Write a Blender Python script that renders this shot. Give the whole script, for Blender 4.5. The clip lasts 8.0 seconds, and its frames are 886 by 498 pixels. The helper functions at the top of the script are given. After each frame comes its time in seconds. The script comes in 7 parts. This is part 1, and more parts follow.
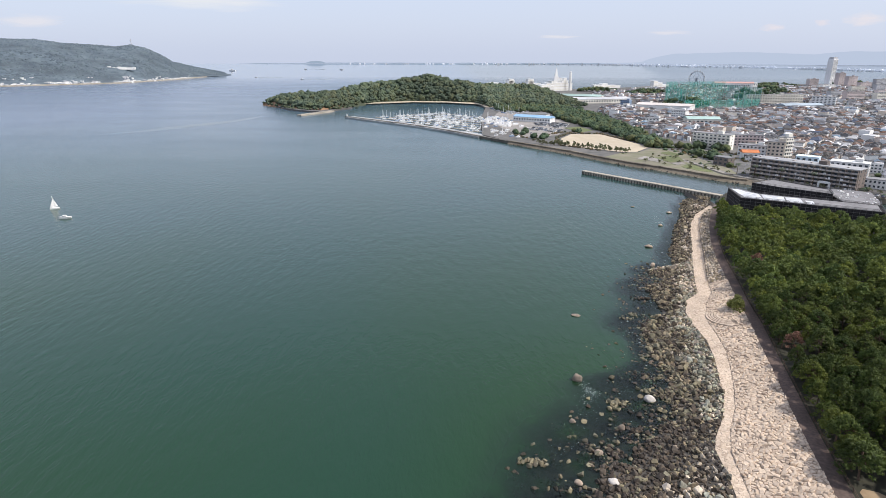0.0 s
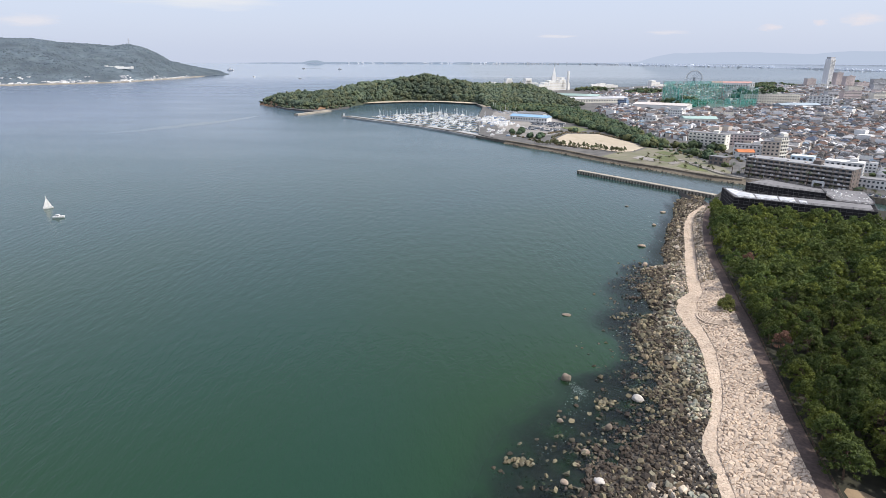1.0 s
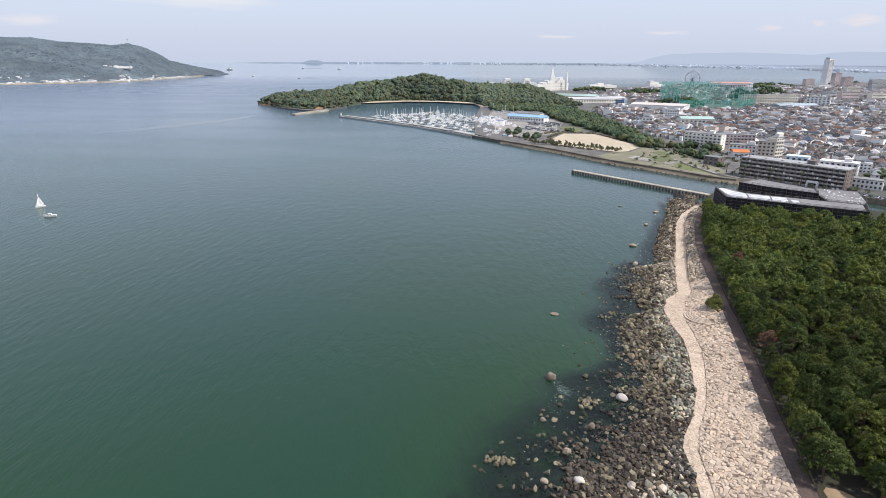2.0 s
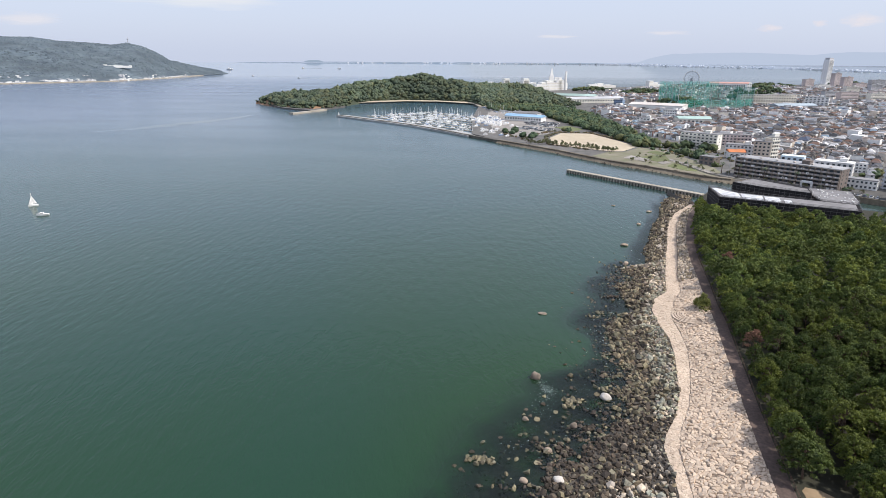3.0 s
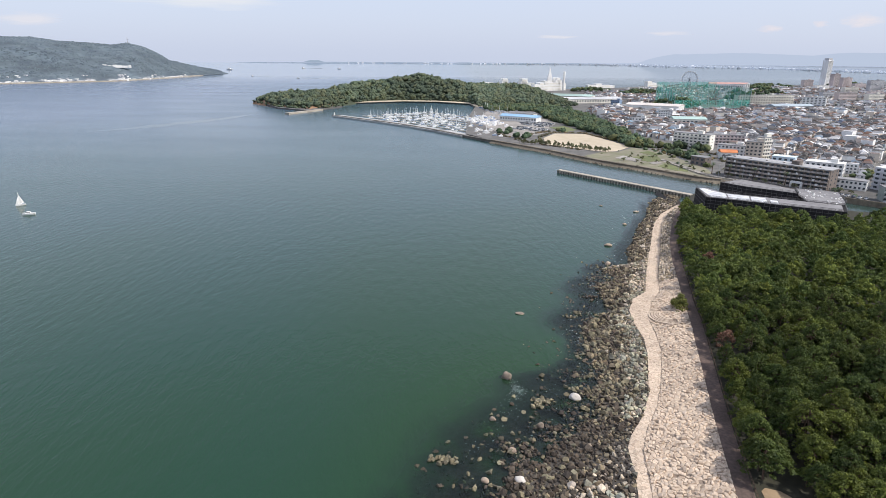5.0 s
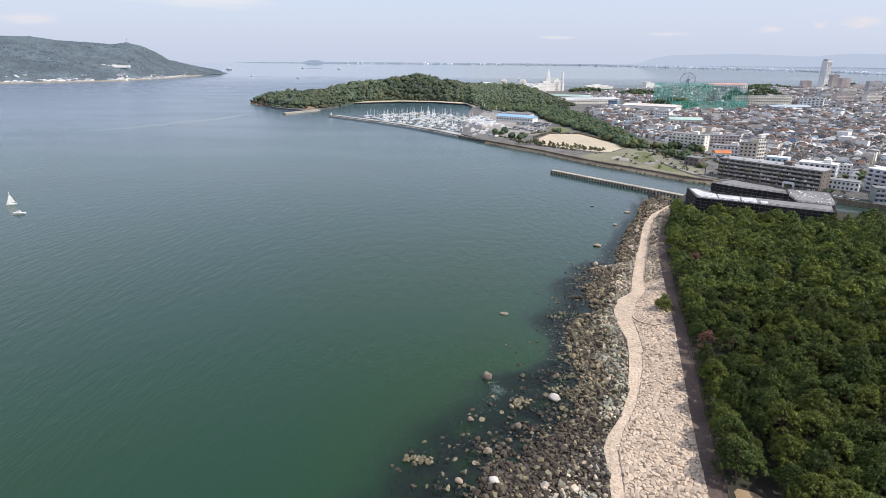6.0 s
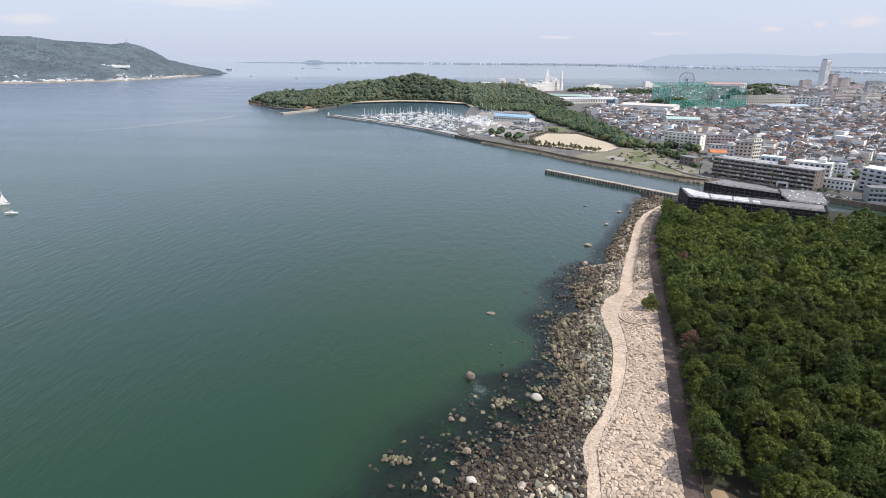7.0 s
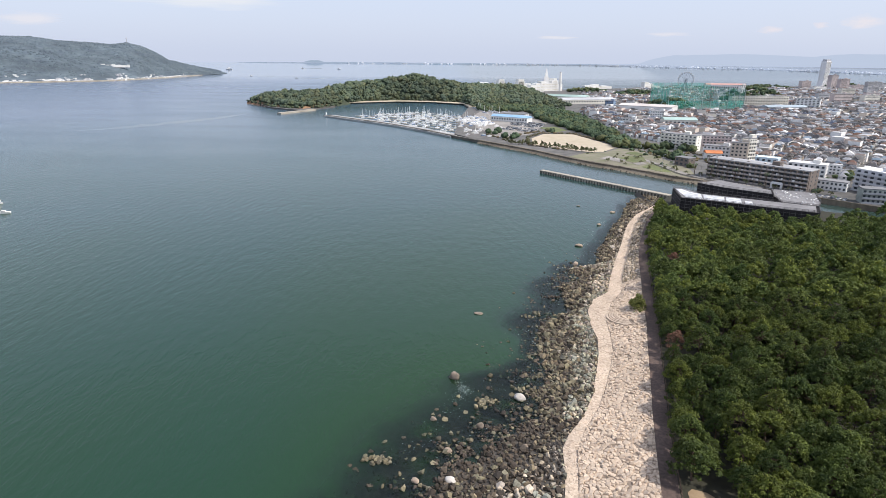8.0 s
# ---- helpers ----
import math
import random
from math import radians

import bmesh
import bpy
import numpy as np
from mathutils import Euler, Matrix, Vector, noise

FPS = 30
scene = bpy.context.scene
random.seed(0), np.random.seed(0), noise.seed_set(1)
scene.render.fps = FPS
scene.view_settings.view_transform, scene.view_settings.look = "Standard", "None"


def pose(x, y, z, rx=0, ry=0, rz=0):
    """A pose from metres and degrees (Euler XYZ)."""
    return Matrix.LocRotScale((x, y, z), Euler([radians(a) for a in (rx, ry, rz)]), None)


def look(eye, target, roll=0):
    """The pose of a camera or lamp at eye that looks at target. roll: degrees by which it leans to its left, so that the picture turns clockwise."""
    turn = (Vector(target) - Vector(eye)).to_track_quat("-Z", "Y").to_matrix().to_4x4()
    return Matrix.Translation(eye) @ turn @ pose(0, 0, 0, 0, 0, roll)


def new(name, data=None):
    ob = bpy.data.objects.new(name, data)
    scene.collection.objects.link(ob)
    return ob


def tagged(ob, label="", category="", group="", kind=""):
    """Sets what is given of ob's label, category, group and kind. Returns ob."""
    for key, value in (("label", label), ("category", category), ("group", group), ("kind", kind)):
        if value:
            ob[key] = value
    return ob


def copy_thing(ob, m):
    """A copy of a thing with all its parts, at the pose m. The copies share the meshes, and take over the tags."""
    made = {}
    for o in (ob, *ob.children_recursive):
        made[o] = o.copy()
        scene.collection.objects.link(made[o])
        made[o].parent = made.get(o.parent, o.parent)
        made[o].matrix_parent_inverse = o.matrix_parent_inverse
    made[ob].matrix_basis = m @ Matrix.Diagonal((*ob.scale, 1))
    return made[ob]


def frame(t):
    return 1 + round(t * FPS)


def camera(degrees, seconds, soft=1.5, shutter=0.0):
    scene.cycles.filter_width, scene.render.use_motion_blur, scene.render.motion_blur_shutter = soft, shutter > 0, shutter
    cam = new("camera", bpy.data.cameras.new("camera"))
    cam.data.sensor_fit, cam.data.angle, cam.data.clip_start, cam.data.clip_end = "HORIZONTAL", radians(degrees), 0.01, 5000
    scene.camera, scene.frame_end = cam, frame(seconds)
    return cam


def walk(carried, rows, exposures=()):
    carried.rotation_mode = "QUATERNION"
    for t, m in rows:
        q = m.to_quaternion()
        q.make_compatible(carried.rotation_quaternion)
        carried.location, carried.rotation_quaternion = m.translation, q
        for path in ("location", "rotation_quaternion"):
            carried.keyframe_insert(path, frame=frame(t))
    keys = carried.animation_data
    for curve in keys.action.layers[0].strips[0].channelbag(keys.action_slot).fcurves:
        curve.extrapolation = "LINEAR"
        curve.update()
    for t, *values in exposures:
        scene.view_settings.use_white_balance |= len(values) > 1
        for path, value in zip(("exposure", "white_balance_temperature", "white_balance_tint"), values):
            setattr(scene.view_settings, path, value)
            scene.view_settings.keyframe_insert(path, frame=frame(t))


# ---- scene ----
cam = camera(73.55, 8.0, soft=0.75)

# seconds, place, heading, tilt and lean in degrees
PATH = (
    (0.0, -34.71, -1.01, 86.36, -0.140, -17.834, 0.112),
    (0.5, -33.58, -0.91, 86.43, -0.218, -17.873, 0.130),
    (1.0, -31.90, -0.90, 86.28, -0.266, -17.875, 0.155),
    (1.5, -29.84, -0.88, 86.03, -0.283, -17.857, 0.215),
    (3.0, -23.23, -0.53, 85.48, -0.240, -17.874, 0.309),
    (3.5, -21.04, -0.51, 85.41, -0.149, -17.871, 0.319),
    (4.0, -19.41, -0.46, 85.39, -0.146, -17.870, 0.312),
    (4.5, -17.38, -0.41, 85.34, -0.140, -17.866, 0.323),
    (6.0, -9.40, -0.21, 85.12, -0.124, -17.818, 0.458),
    (6.5, -6.82, -0.05, 85.06, -0.061, -17.835, 0.429),
    (7.0, -4.40, 0.07, 85.02, -0.042, -17.836, 0.406),
    (7.5, -1.84, 0.04, 84.95, -0.040, -17.814, 0.463),
    (8.0, 0.00, 0.00, 85.00, 0.000, -17.811, 0.494),
)


def flown(x, y, z, yaw, pitch, lean):
    a, b = radians(yaw), radians(pitch)
    way = Vector((-math.sin(a) * math.cos(b), math.cos(a) * math.cos(b), math.sin(b)))
    eye = Vector((x, y, z))
    return look(eye, eye + 100 * way, lean)


walk(cam, [(row[0], flown(*row[1:])) for row in PATH], exposures=((0.0, -0.07), (7.0, -0.07), (7.5, -0.04), (8.0, -0.03)))

# ---- light ----
SUN_EL, SUN_AZ = 49.0, 108.0  # degrees; azimuth clockwise from +y

world = bpy.data.worlds.new("sky")
scene.world = world
world.use_nodes = True
wn, wl = world.node_tree.nodes, world.node_tree.links
wn.clear()
sky = wn.new("ShaderNodeTexSky")
sky.sky_type = "NISHITA"
sky.sun_disc = False
sky.sun_elevation, sky.sun_rotation = radians(SUN_EL), radians(SUN_AZ)
sky.altitude, sky.air_density, sky.dust_density, sky.ozone_density = 80, 1.0, 3.0, 2.0
haze = wn.new("ShaderNodeMix")
haze.data_type = "RGBA"
haze.inputs[0].default_value = 0.68
haze.inputs[7].default_value = (6.7, 7.4, 9.25, 1)
back = wn.new("ShaderNodeBackground")
back.inputs[1].default_value = 0.128
wout = wn.new("ShaderNodeOutputWorld")
wl.new(sky.outputs[0], haze.inputs[6])
wl.new(haze.outputs[2], back.inputs[0])
wl.new(back.outputs[0], wout.inputs[0])

sun = new("sun", bpy.data.lights.new("sun", "SUN"))
sun.data.energy, sun.data.angle, sun.data.color = 4.6, radians(0.6), (1.0, 0.94, 0.86)
sun_way = Vector((math.sin(radians(SUN_AZ)) * math.cos(radians(SUN_EL)), math.cos(radians(SUN_AZ)) * math.cos(radians(SUN_EL)), math.sin(radians(SUN_EL))))
sun.matrix_basis = look(sun_way * 500, (0, 0, 0))


# ---- materials ----
def mat(name, c1, c2=None, scale=1.0, rough=0.9, bump=0.0, metal=0.0, palette=None, by="object", wear=0.25, detail=4.0, spec=0.5, leaf=0.0, stretch=(1, 1, 1), grime=0.08):
    """A surface: two tones by fine noise, broad wear by coarse noise, and a palette picked per object or per loose piece."""
    m = bpy.data.materials.new(name)
    m.use_nodes = True
    n, l = m.node_tree.nodes, m.node_tree.links
    bsdf = n["Principled BSDF"]
    geo = n.new("ShaderNodeNewGeometry")
    mp = n.new("ShaderNodeMapping")
    mp.inputs["Scale"].default_value = stretch
    l.new(geo.outputs["Position"], mp.inputs[0])
    fine = n.new("ShaderNodeTexNoise")
    fine.inputs["Scale"].default_value, fine.inputs["Detail"].default_value = scale, detail
    l.new(mp.outputs[0], fine.inputs["Vector"])
    coarse = n.new("ShaderNodeTexNoise")
    coarse.inputs["Scale"].default_value, coarse.inputs["Detail"].default_value = scale * grime, 3
    l.new(mp.outputs[0], coarse.inputs["Vector"])
    c2 = c2 or [v * 0.7 for v in c1]
    ramp = n.new("ShaderNodeValToRGB")
    ramp.color_ramp.elements[0].position, ramp.color_ramp.elements[1].position = 0.3, 0.7
    ramp.color_ramp.elements[0].color, ramp.color_ramp.elements[1].color = (*c2, 1), (*c1, 1)
    l.new(fine.outputs[0], ramp.inputs[0])
    colour = ramp.outputs[0]
    if palette:
        pick = n.new("ShaderNodeValToRGB")
        pick.color_ramp.interpolation = "CONSTANT"
        while len(pick.color_ramp.elements) < len(palette):
            pick.color_ramp.elements.new(0.5)
        for i, c in enumerate(palette):
            e = pick.color_ramp.elements[i]
            e.position, e.color = i / len(palette), (*c, 1)
        if by == "tone":
            info = n.new("ShaderNodeAttribute")
            info.attribute_name = "tone"
            l.new(info.outputs["Fac"], pick.inputs[0])
        elif by == "object":
            info = n.new("ShaderNodeObjectInfo")
            l.new(info.outputs["Random"], pick.inputs[0])
        else:
            l.new(geo.outputs["Random Per Island"], pick.inputs[0])
        mul = n.new("ShaderNodeMix")
        mul.data_type, mul.blend_type = "RGBA", "MULTIPLY"
        mul.inputs[0].default_value = 1.0
        l.new(colour, mul.inputs[6])
        l.new(pick.outputs[0], mul.inputs[7])
        colour = mul.outputs[2]
    worn = n.new("ShaderNodeMapRange")
    worn.inputs[1].default_value, worn.inputs[2].default_value = 0.3, 0.7
    worn.inputs[3].default_value, worn.inputs[4].default_value = 1 - wear, 1 + wear
    l.new(coarse.outputs[0], worn.inputs[0])
    mul2 = n.new("ShaderNodeVectorMath")
    mul2.operation = "SCALE"
    l.new(colour, mul2.inputs[0])
    l.new(worn.outputs[0], mul2.inputs["Scale"])
    l.new(mul2.outputs[0], bsdf.inputs["Base Color"])
    bsdf.inputs["Roughness"].default_value, bsdf.inputs["Metallic"].default_value = rough, metal
    bsdf.inputs["Specular IOR Level"].default_value = spec
    if bump:
        b = n.new("ShaderNodeBump")
        b.inputs["Strength"].default_value, b.inputs["Distance"].default_value = 1.0, bump
        l.new(fine.outputs[0], b.inputs["Height"])
        l.new(b.outputs[0], bsdf.inputs["Normal"])
    if leaf:
        tr = n.new("ShaderNodeBsdfTranslucent")
        l.new(mul2.outputs[0], tr.inputs[0])
        mix = n.new("ShaderNodeMixShader")
        mix.inputs[0].default_value = leaf
        l.new(bsdf.outputs[0], mix.inputs[1])
        l.new(tr.outputs[0], mix.inputs[2])
        l.new(mix.outputs[0], n["Material Output"].inputs[0])
    return m


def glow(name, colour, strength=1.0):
    """An emission that stands in for distance haze, for the backdrop alone."""
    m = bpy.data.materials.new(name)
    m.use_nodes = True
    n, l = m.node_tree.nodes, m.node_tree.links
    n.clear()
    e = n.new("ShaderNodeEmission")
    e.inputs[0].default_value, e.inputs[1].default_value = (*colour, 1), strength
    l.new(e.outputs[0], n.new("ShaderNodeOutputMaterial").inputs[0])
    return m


def sea_material():
    m = bpy.data.materials.new("sea_water")
    m.use_nodes = True
    n, l = m.node_tree.nodes, m.node_tree.links
    bsdf = n["Principled BSDF"]
    geo = n.new("ShaderNodeNewGeometry")

    def noise_at(scale, sx, sy, turn, detail=3.0):
        mp = n.new("ShaderNodeMapping")
        mp.inputs["Scale"].default_value = (sx, sy, 1)
        mp.inputs["Rotation"].default_value = (0, 0, radians(turn))
        t = n.new("ShaderNodeTexNoise")
        t.inputs["Scale"].default_value, t.inputs["Detail"].default_value = scale, detail
        l.new(geo.outputs["Position"], mp.inputs[0])
        l.new(mp.outputs[0], t.inputs["Vector"])
        return t.outputs[0]

    def mix(fac, a, b):
        x = n.new("ShaderNodeMix")
        x.data_type = "RGBA"
        l.new(fac, x.inputs[0])
        for sock, c in ((x.inputs[6], a), (x.inputs[7], b)):
            if isinstance(c, tuple):
                sock.default_value = (*c, 1)
            else:
                l.new(c, sock)
        return x.outputs[2]

    def span(value, lo, hi, to0=0.0, to1=1.0):
        r = n.new("ShaderNodeMapRange")
        r.inputs[1].default_value, r.inputs[2].default_value, r.inputs[3].default_value, r.inputs[4].default_value = lo, hi, to0, to1
        l.new(value, r.inputs[0])
        return r.outputs[0]

    broad = span(noise_at(0.006, 1, 0.6, 20, 2), 0.35, 0.65)
    body = mix(broad, SEA_GREEN, SEA_TEAL)
    # silt of the river mouth
    place = n.new("ShaderNodeSeparateXYZ")
    l.new(geo.outputs["Position"], place.inputs[0])
    silt = n.new("ShaderNodeMath")
    silt.operation = "MULTIPLY"
    l.new(span(place.outputs[0], 70, 170), silt.inputs[0])
    l.new(span(place.outputs[1], 290, 380), silt.inputs[1])
    # bluer deep water, with distance haze mixed into its colour
    body = mix(span(place.outputs[1], 150, 850, 0.0, 0.56), body, SEA_DEEP_HAZE)
    body = mix(span(place.outputs[1], 900, 2600), body, SEA_DEEP_HAZE)
    body = mix(silt.outputs[0], body, SEA_SILT)
    # glare and haze off the island, put into the water's colour
    glare = n.new("ShaderNodeMath")
    glare.operation = "MULTIPLY"
    l.new(span(place.outputs[0], -120, -620), glare.inputs[0])
    l.new(span(place.outputs[1], 420, 900), glare.inputs[1])
    body = mix(glare.outputs[0], body, SEA_GLARE)
    depth = n.new("ShaderNodeAttribute")
    depth.attribute_name = "bed"
    weed = n.new("ShaderNodeMath")
    weed.operation = "MULTIPLY"
    l.new(depth.outputs["Fac"], weed.inputs[0])
    l.new(span(noise_at(0.16, 1, 1, 0, 4), 0.18, 0.50), weed.inputs[1])
    body = mix(weed.outputs[0], body, SEA_BED)
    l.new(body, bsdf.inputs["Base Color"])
    # the stones show through the clear shallows
    clear = n.new("ShaderNodeBsdfTransparent")
    clear.inputs[0].default_value = (0.62, 0.78, 0.74, 1)
    see = n.new("ShaderNodeMixShader")
    l.new(span(depth.outputs["Fac"], 0.3, 1.0, 0.0, 0.55), see.inputs[0])
    l.new(bsdf.outputs[0], see.inputs[1])
    l.new(clear.outputs[0], see.inputs[2])
    l.new(see.outputs[0], n["Material Output"].inputs[0])
    bsdf.inputs["IOR"].default_value = 1.33
    bsdf.inputs["Specular IOR Level"].default_value = 0.5
    calm = noise_at(0.004, 1.0, 3.0, 25, 4)
    rough = n.new("ShaderNodeMath")
    rough.operation = "MULTIPLY"
    l.new(span(calm, 0.35, 0.65, 0.135, 0.17), rough.inputs[0])
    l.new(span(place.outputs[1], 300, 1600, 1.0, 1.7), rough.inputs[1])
    calmer = n.new("ShaderNodeMath")
    calmer.operation = "MULTIPLY"
    l.new(rough.outputs[0], calmer.inputs[0])
    l.new(span(place.outputs[1], 1900, 3000, 1.0, 0.3), calmer.inputs[1])
    l.new(calmer.outputs[0], bsdf.inputs["Roughness"])
    w1 = n.new("ShaderNodeBump")
    w1.inputs["Strength"].default_value, w1.inputs["Distance"].default_value = 1.0, 0.24
    l.new(noise_at(0.34, 1.0, 0.38, 80, 4), w1.inputs["Height"])
    w2 = n.new("ShaderNodeBump")
    w2.inputs["Strength"].default_value, w2.inputs["Distance"].default_value = 1.0, 0.09
    l.new(noise_at(1.2, 1.0, 0.45, 68, 3), w2.inputs["Height"])
    far_calm = span(place.outputs[1], 220, 1500, 1.0, 0.06)
    l.new(far_calm, w1.inputs["Strength"])
    l.new(far_calm, w2.inputs["Strength"])
    l.new(w1.outputs[0], w2.inputs["Normal"])
    l.new(w2.outputs[0], bsdf.inputs["Normal"])
    return m


SEA_GLARE = (0.105, 0.142, 0.200)
SEA_GREEN, SEA_TEAL, SEA_BED, SEA_SILT, SEA_DEEP_HAZE = (0.0125, 0.041, 0.0120), (0.0105, 0.042, 0.026), (0.008, 0.011, 0.014), (0.040, 0.062, 0.060), (0.040, 0.087, 0.138)
M_SEA = sea_material()
M_BED = mat("sea_bed", (0.06, 0.06, 0.04), (0.03, 0.035, 0.03), 0.2)
# ground tone is lowered to stand in for shade between the houses
M_LAND = mat("town_ground", (0.15, 0.142, 0.133), (0.075, 0.073, 0.07), 0.12, wear=0.3)
M_FLOOR = mat("forest_floor", (0.034, 0.032, 0.018), (0.02, 0.019, 0.012), 0.6, bump=0.05)
M_DIRT = mat("dirt", (0.36, 0.26, 0.16), (0.24, 0.17, 0.10), 0.5)
# brown paving with the pines' shade put into its tone
M_WALKWAY = mat("shade_toned_paving", (0.125, 0.085, 0.070), (0.068, 0.048, 0.041), 1.5, wear=0.3)
M_JOINT = mat("stone_joint", (0.34, 0.265, 0.205), (0.12, 0.094, 0.072), 0.7)
M_BEDDING = mat("path_bedding", (0.42, 0.34, 0.27), (0.28, 0.225, 0.175), 0.9)
STONES = [(1.0, 0.97, 0.93), (0.96, 0.92, 0.88), (1.04, 1.0, 0.96), (0.92, 0.88, 0.83), (1.0, 0.94, 0.88), (0.9, 0.85, 0.8), (1.05, 1.02, 0.98), (0.98, 0.93, 0.87), (1.02, 0.98, 0.93), (0.78, 0.73, 0.68), (1.0, 0.96, 0.91), (1.03, 0.99, 0.94)]
M_STONE = mat("pale_granite", (0.585, 0.49, 0.40), (0.43, 0.352, 0.285), 1.6, bump=0.03, palette=STONES, by="object", wear=0.12)
M_STONES = mat("pale_granite_paving", (0.585, 0.49, 0.40), (0.43, 0.352, 0.285), 1.6, bump=0.03, palette=STONES, by="island", wear=0.12)
ROCKS = [(1, 1, 1), (0.66, 0.63, 0.61), (1.3, 1.22, 1.08), (0.86, 0.81, 0.74), (1.5, 1.42, 1.25), (0.55, 0.53, 0.52), (1.12, 1.02, 0.9), (0.94, 0.94, 0.9), (0.74, 0.68, 0.61), (1.2, 1.17, 1.08)]
DARK, GREY, PALE, OLIVE, MINT = (0.088, 0.071, 0.057), (0.235, 0.198, 0.142), (0.47, 0.41, 0.35), (0.192, 0.174, 0.122), (0.355, 0.352, 0.285)
M_ROCK = {}
for key, tone in (("dark", DARK), ("grey", GREY), ("pale", PALE), ("olive", OLIVE), ("mint", MINT)):
    for by in ("object", "island"):
        M_ROCK[key, by] = mat(key + "_rock_" + by, tone, [v * 0.62 for v in tone], 1.8, bump=0.06, palette=ROCKS, by=by, wear=0.3)
M_BANK = mat("rubble_bank", (0.10, 0.085, 0.07), (0.05, 0.045, 0.04), 0.8, bump=0.1)
M_BARK = mat("pine_bark", (0.12, 0.075, 0.05), (0.06, 0.04, 0.03), 4.0, bump=0.03)
LEAVES = [(1, 1, 1), (0.74, 0.8, 0.74), (1.22, 1.13, 0.85), (0.9, 0.95, 0.9), (1.22, 1.16, 0.9), (0.62, 0.72, 0.66), (1.1, 1.1, 1.0)]
M_PINE = mat("pine_needles", (0.119, 0.148, 0.032), (0.035, 0.053, 0.015), 0.8, rough=0.7, palette=LEAVES, by="object", wear=0.3, grime=0.15, leaf=0.3, spec=0.3)
M_PINE_FAR = mat("pine_canopy", (0.172, 0.210, 0.051), (0.055, 0.080, 0.026), 0.6, rough=0.7, palette=LEAVES, by="tone", wear=0.3, grime=0.2, leaf=0.3, spec=0.3)
M_PINE_DRY = mat("dry_pine_needles", (0.235, 0.125, 0.085), (0.14, 0.078, 0.055), 0.9, leaf=0.2)
M_WOOD = mat("broadleaf_foliage", (0.112, 0.136, 0.088), (0.070, 0.094, 0.066), 0.06, rough=0.8, palette=LEAVES, by="island", wear=0.3, leaf=0.15, spec=0.3)
M_SCRUB = mat("hill_undergrowth", (0.07, 0.085, 0.05), (0.04, 0.052, 0.032), 0.1)
# headland crowns: haze is mixed into the colour, paler than the belt's
M_CANOPY = mat("hazed_mixed_canopy", (0.130, 0.156, 0.096), (0.070, 0.094, 0.070), 0.22, rough=0.85, bump=0.35, detail=6, palette=[(1, 1, 1), (0.86, 0.9, 0.9), (1.12, 1.08, 0.9), (0.94, 0.98, 0.96), (1.1, 1.02, 0.88), (0.85, 0.9, 0.88), (1.05, 1.05, 1.0), (0.9, 0.97, 1.0), (1.12, 1.0, 0.86), (0.74, 0.82, 0.88), (0.8, 0.86, 0.82), (1.08, 0.98, 0.86), (0.95, 1.02, 0.9)], by="tone", wear=0.3, grime=0.03, leaf=0.15, spec=0.3)
M_BELT = mat("belt_canopy", (0.100, 0.136, 0.072), (0.044, 0.070, 0.045), 0.6, rough=0.85, bump=0.35, detail=6, palette=[(1, 1, 1), (0.8, 0.86, 0.86), (1.15, 1.08, 0.9), (0.94, 0.98, 0.96), (1.2, 1.02, 0.8), (0.75, 0.82, 0.8), (0.9, 0.95, 0.9), (1.3, 0.98, 0.72)], by="tone", wear=0.3, grime=0.05, leaf=0.15, spec=0.3)
M_YOUNG = mat("young_pine_needles", (0.25, 0.26, 0.14), (0.14, 0.155, 0.085), 0.8, rough=0.7, leaf=0.3, spec=0.3)
M_CONC = mat("concrete", (0.42, 0.37, 0.31), (0.29, 0.26, 0.21), 0.6, wear=0.25)
M_CONC_D = mat("stained_concrete", (0.17, 0.155, 0.13), (0.10, 0.09, 0.075), 0.6, wear=0.35)
M_EMBANK = mat("tan_embankment", (0.20, 0.165, 0.12), (0.12, 0.10, 0.075), 0.5, bump=0.1, wear=0.35)
M_LAWN = mat("green_lawn", (0.10, 0.13, 0.045), (0.15, 0.15, 0.07), 0.2)
M_ASPHALT = mat("asphalt", (0.30, 0.275, 0.25), (0.21, 0.195, 0.18), 0.3)
M_SAND = mat("sand", (0.52, 0.44, 0.33), (0.44, 0.37, 0.27), 0.15, wear=0.1)
M_GRASS = mat("grass", (0.15, 0.155, 0.085), (0.22, 0.195, 0.15), 0.12)
M_CLIFF = mat("red_cliff", (0.36, 0.21, 0.12), (0.20, 0.13, 0.08), 0.15, bump=0.3)
M_WHITE = mat("white_paint", (0.80, 0.79, 0.77), (0.68, 0.67, 0.65), 0.3, rough=0.6, wear=0.08)
M_GLASS = mat("window_glass", (0.075, 0.085, 0.10), (0.04, 0.05, 0.06), 0.4, rough=0.2)
M_ROOFGREY = mat("roof_membrane", (0.24, 0.24, 0.245), (0.18, 0.18, 0.185), 0.3, wear=0.15)
M_NET = mat("dark_scaffold_net", (0.048, 0.044, 0.045), (0.022, 0.021, 0.022), 0.35, detail=6, rough=0.9, spec=0.1)
M_STEEL = mat("grey_steel", (0.45, 0.46, 0.47), (0.35, 0.36, 0.37), 1.0, rough=0.45, metal=0.6)
M_QUAY = mat("quay_concrete", (0.40, 0.40, 0.39), (0.31, 0.31, 0.305), 0.3, wear=0.15)
M_TEAL = mat("teal_roof", (0.34, 0.45, 0.42), (0.28, 0.38, 0.355), 0.1)
M_BLUE = mat("blue_roof", (0.27, 0.43, 0.61), (0.22, 0.37, 0.54), 0.2, wear=0.1)
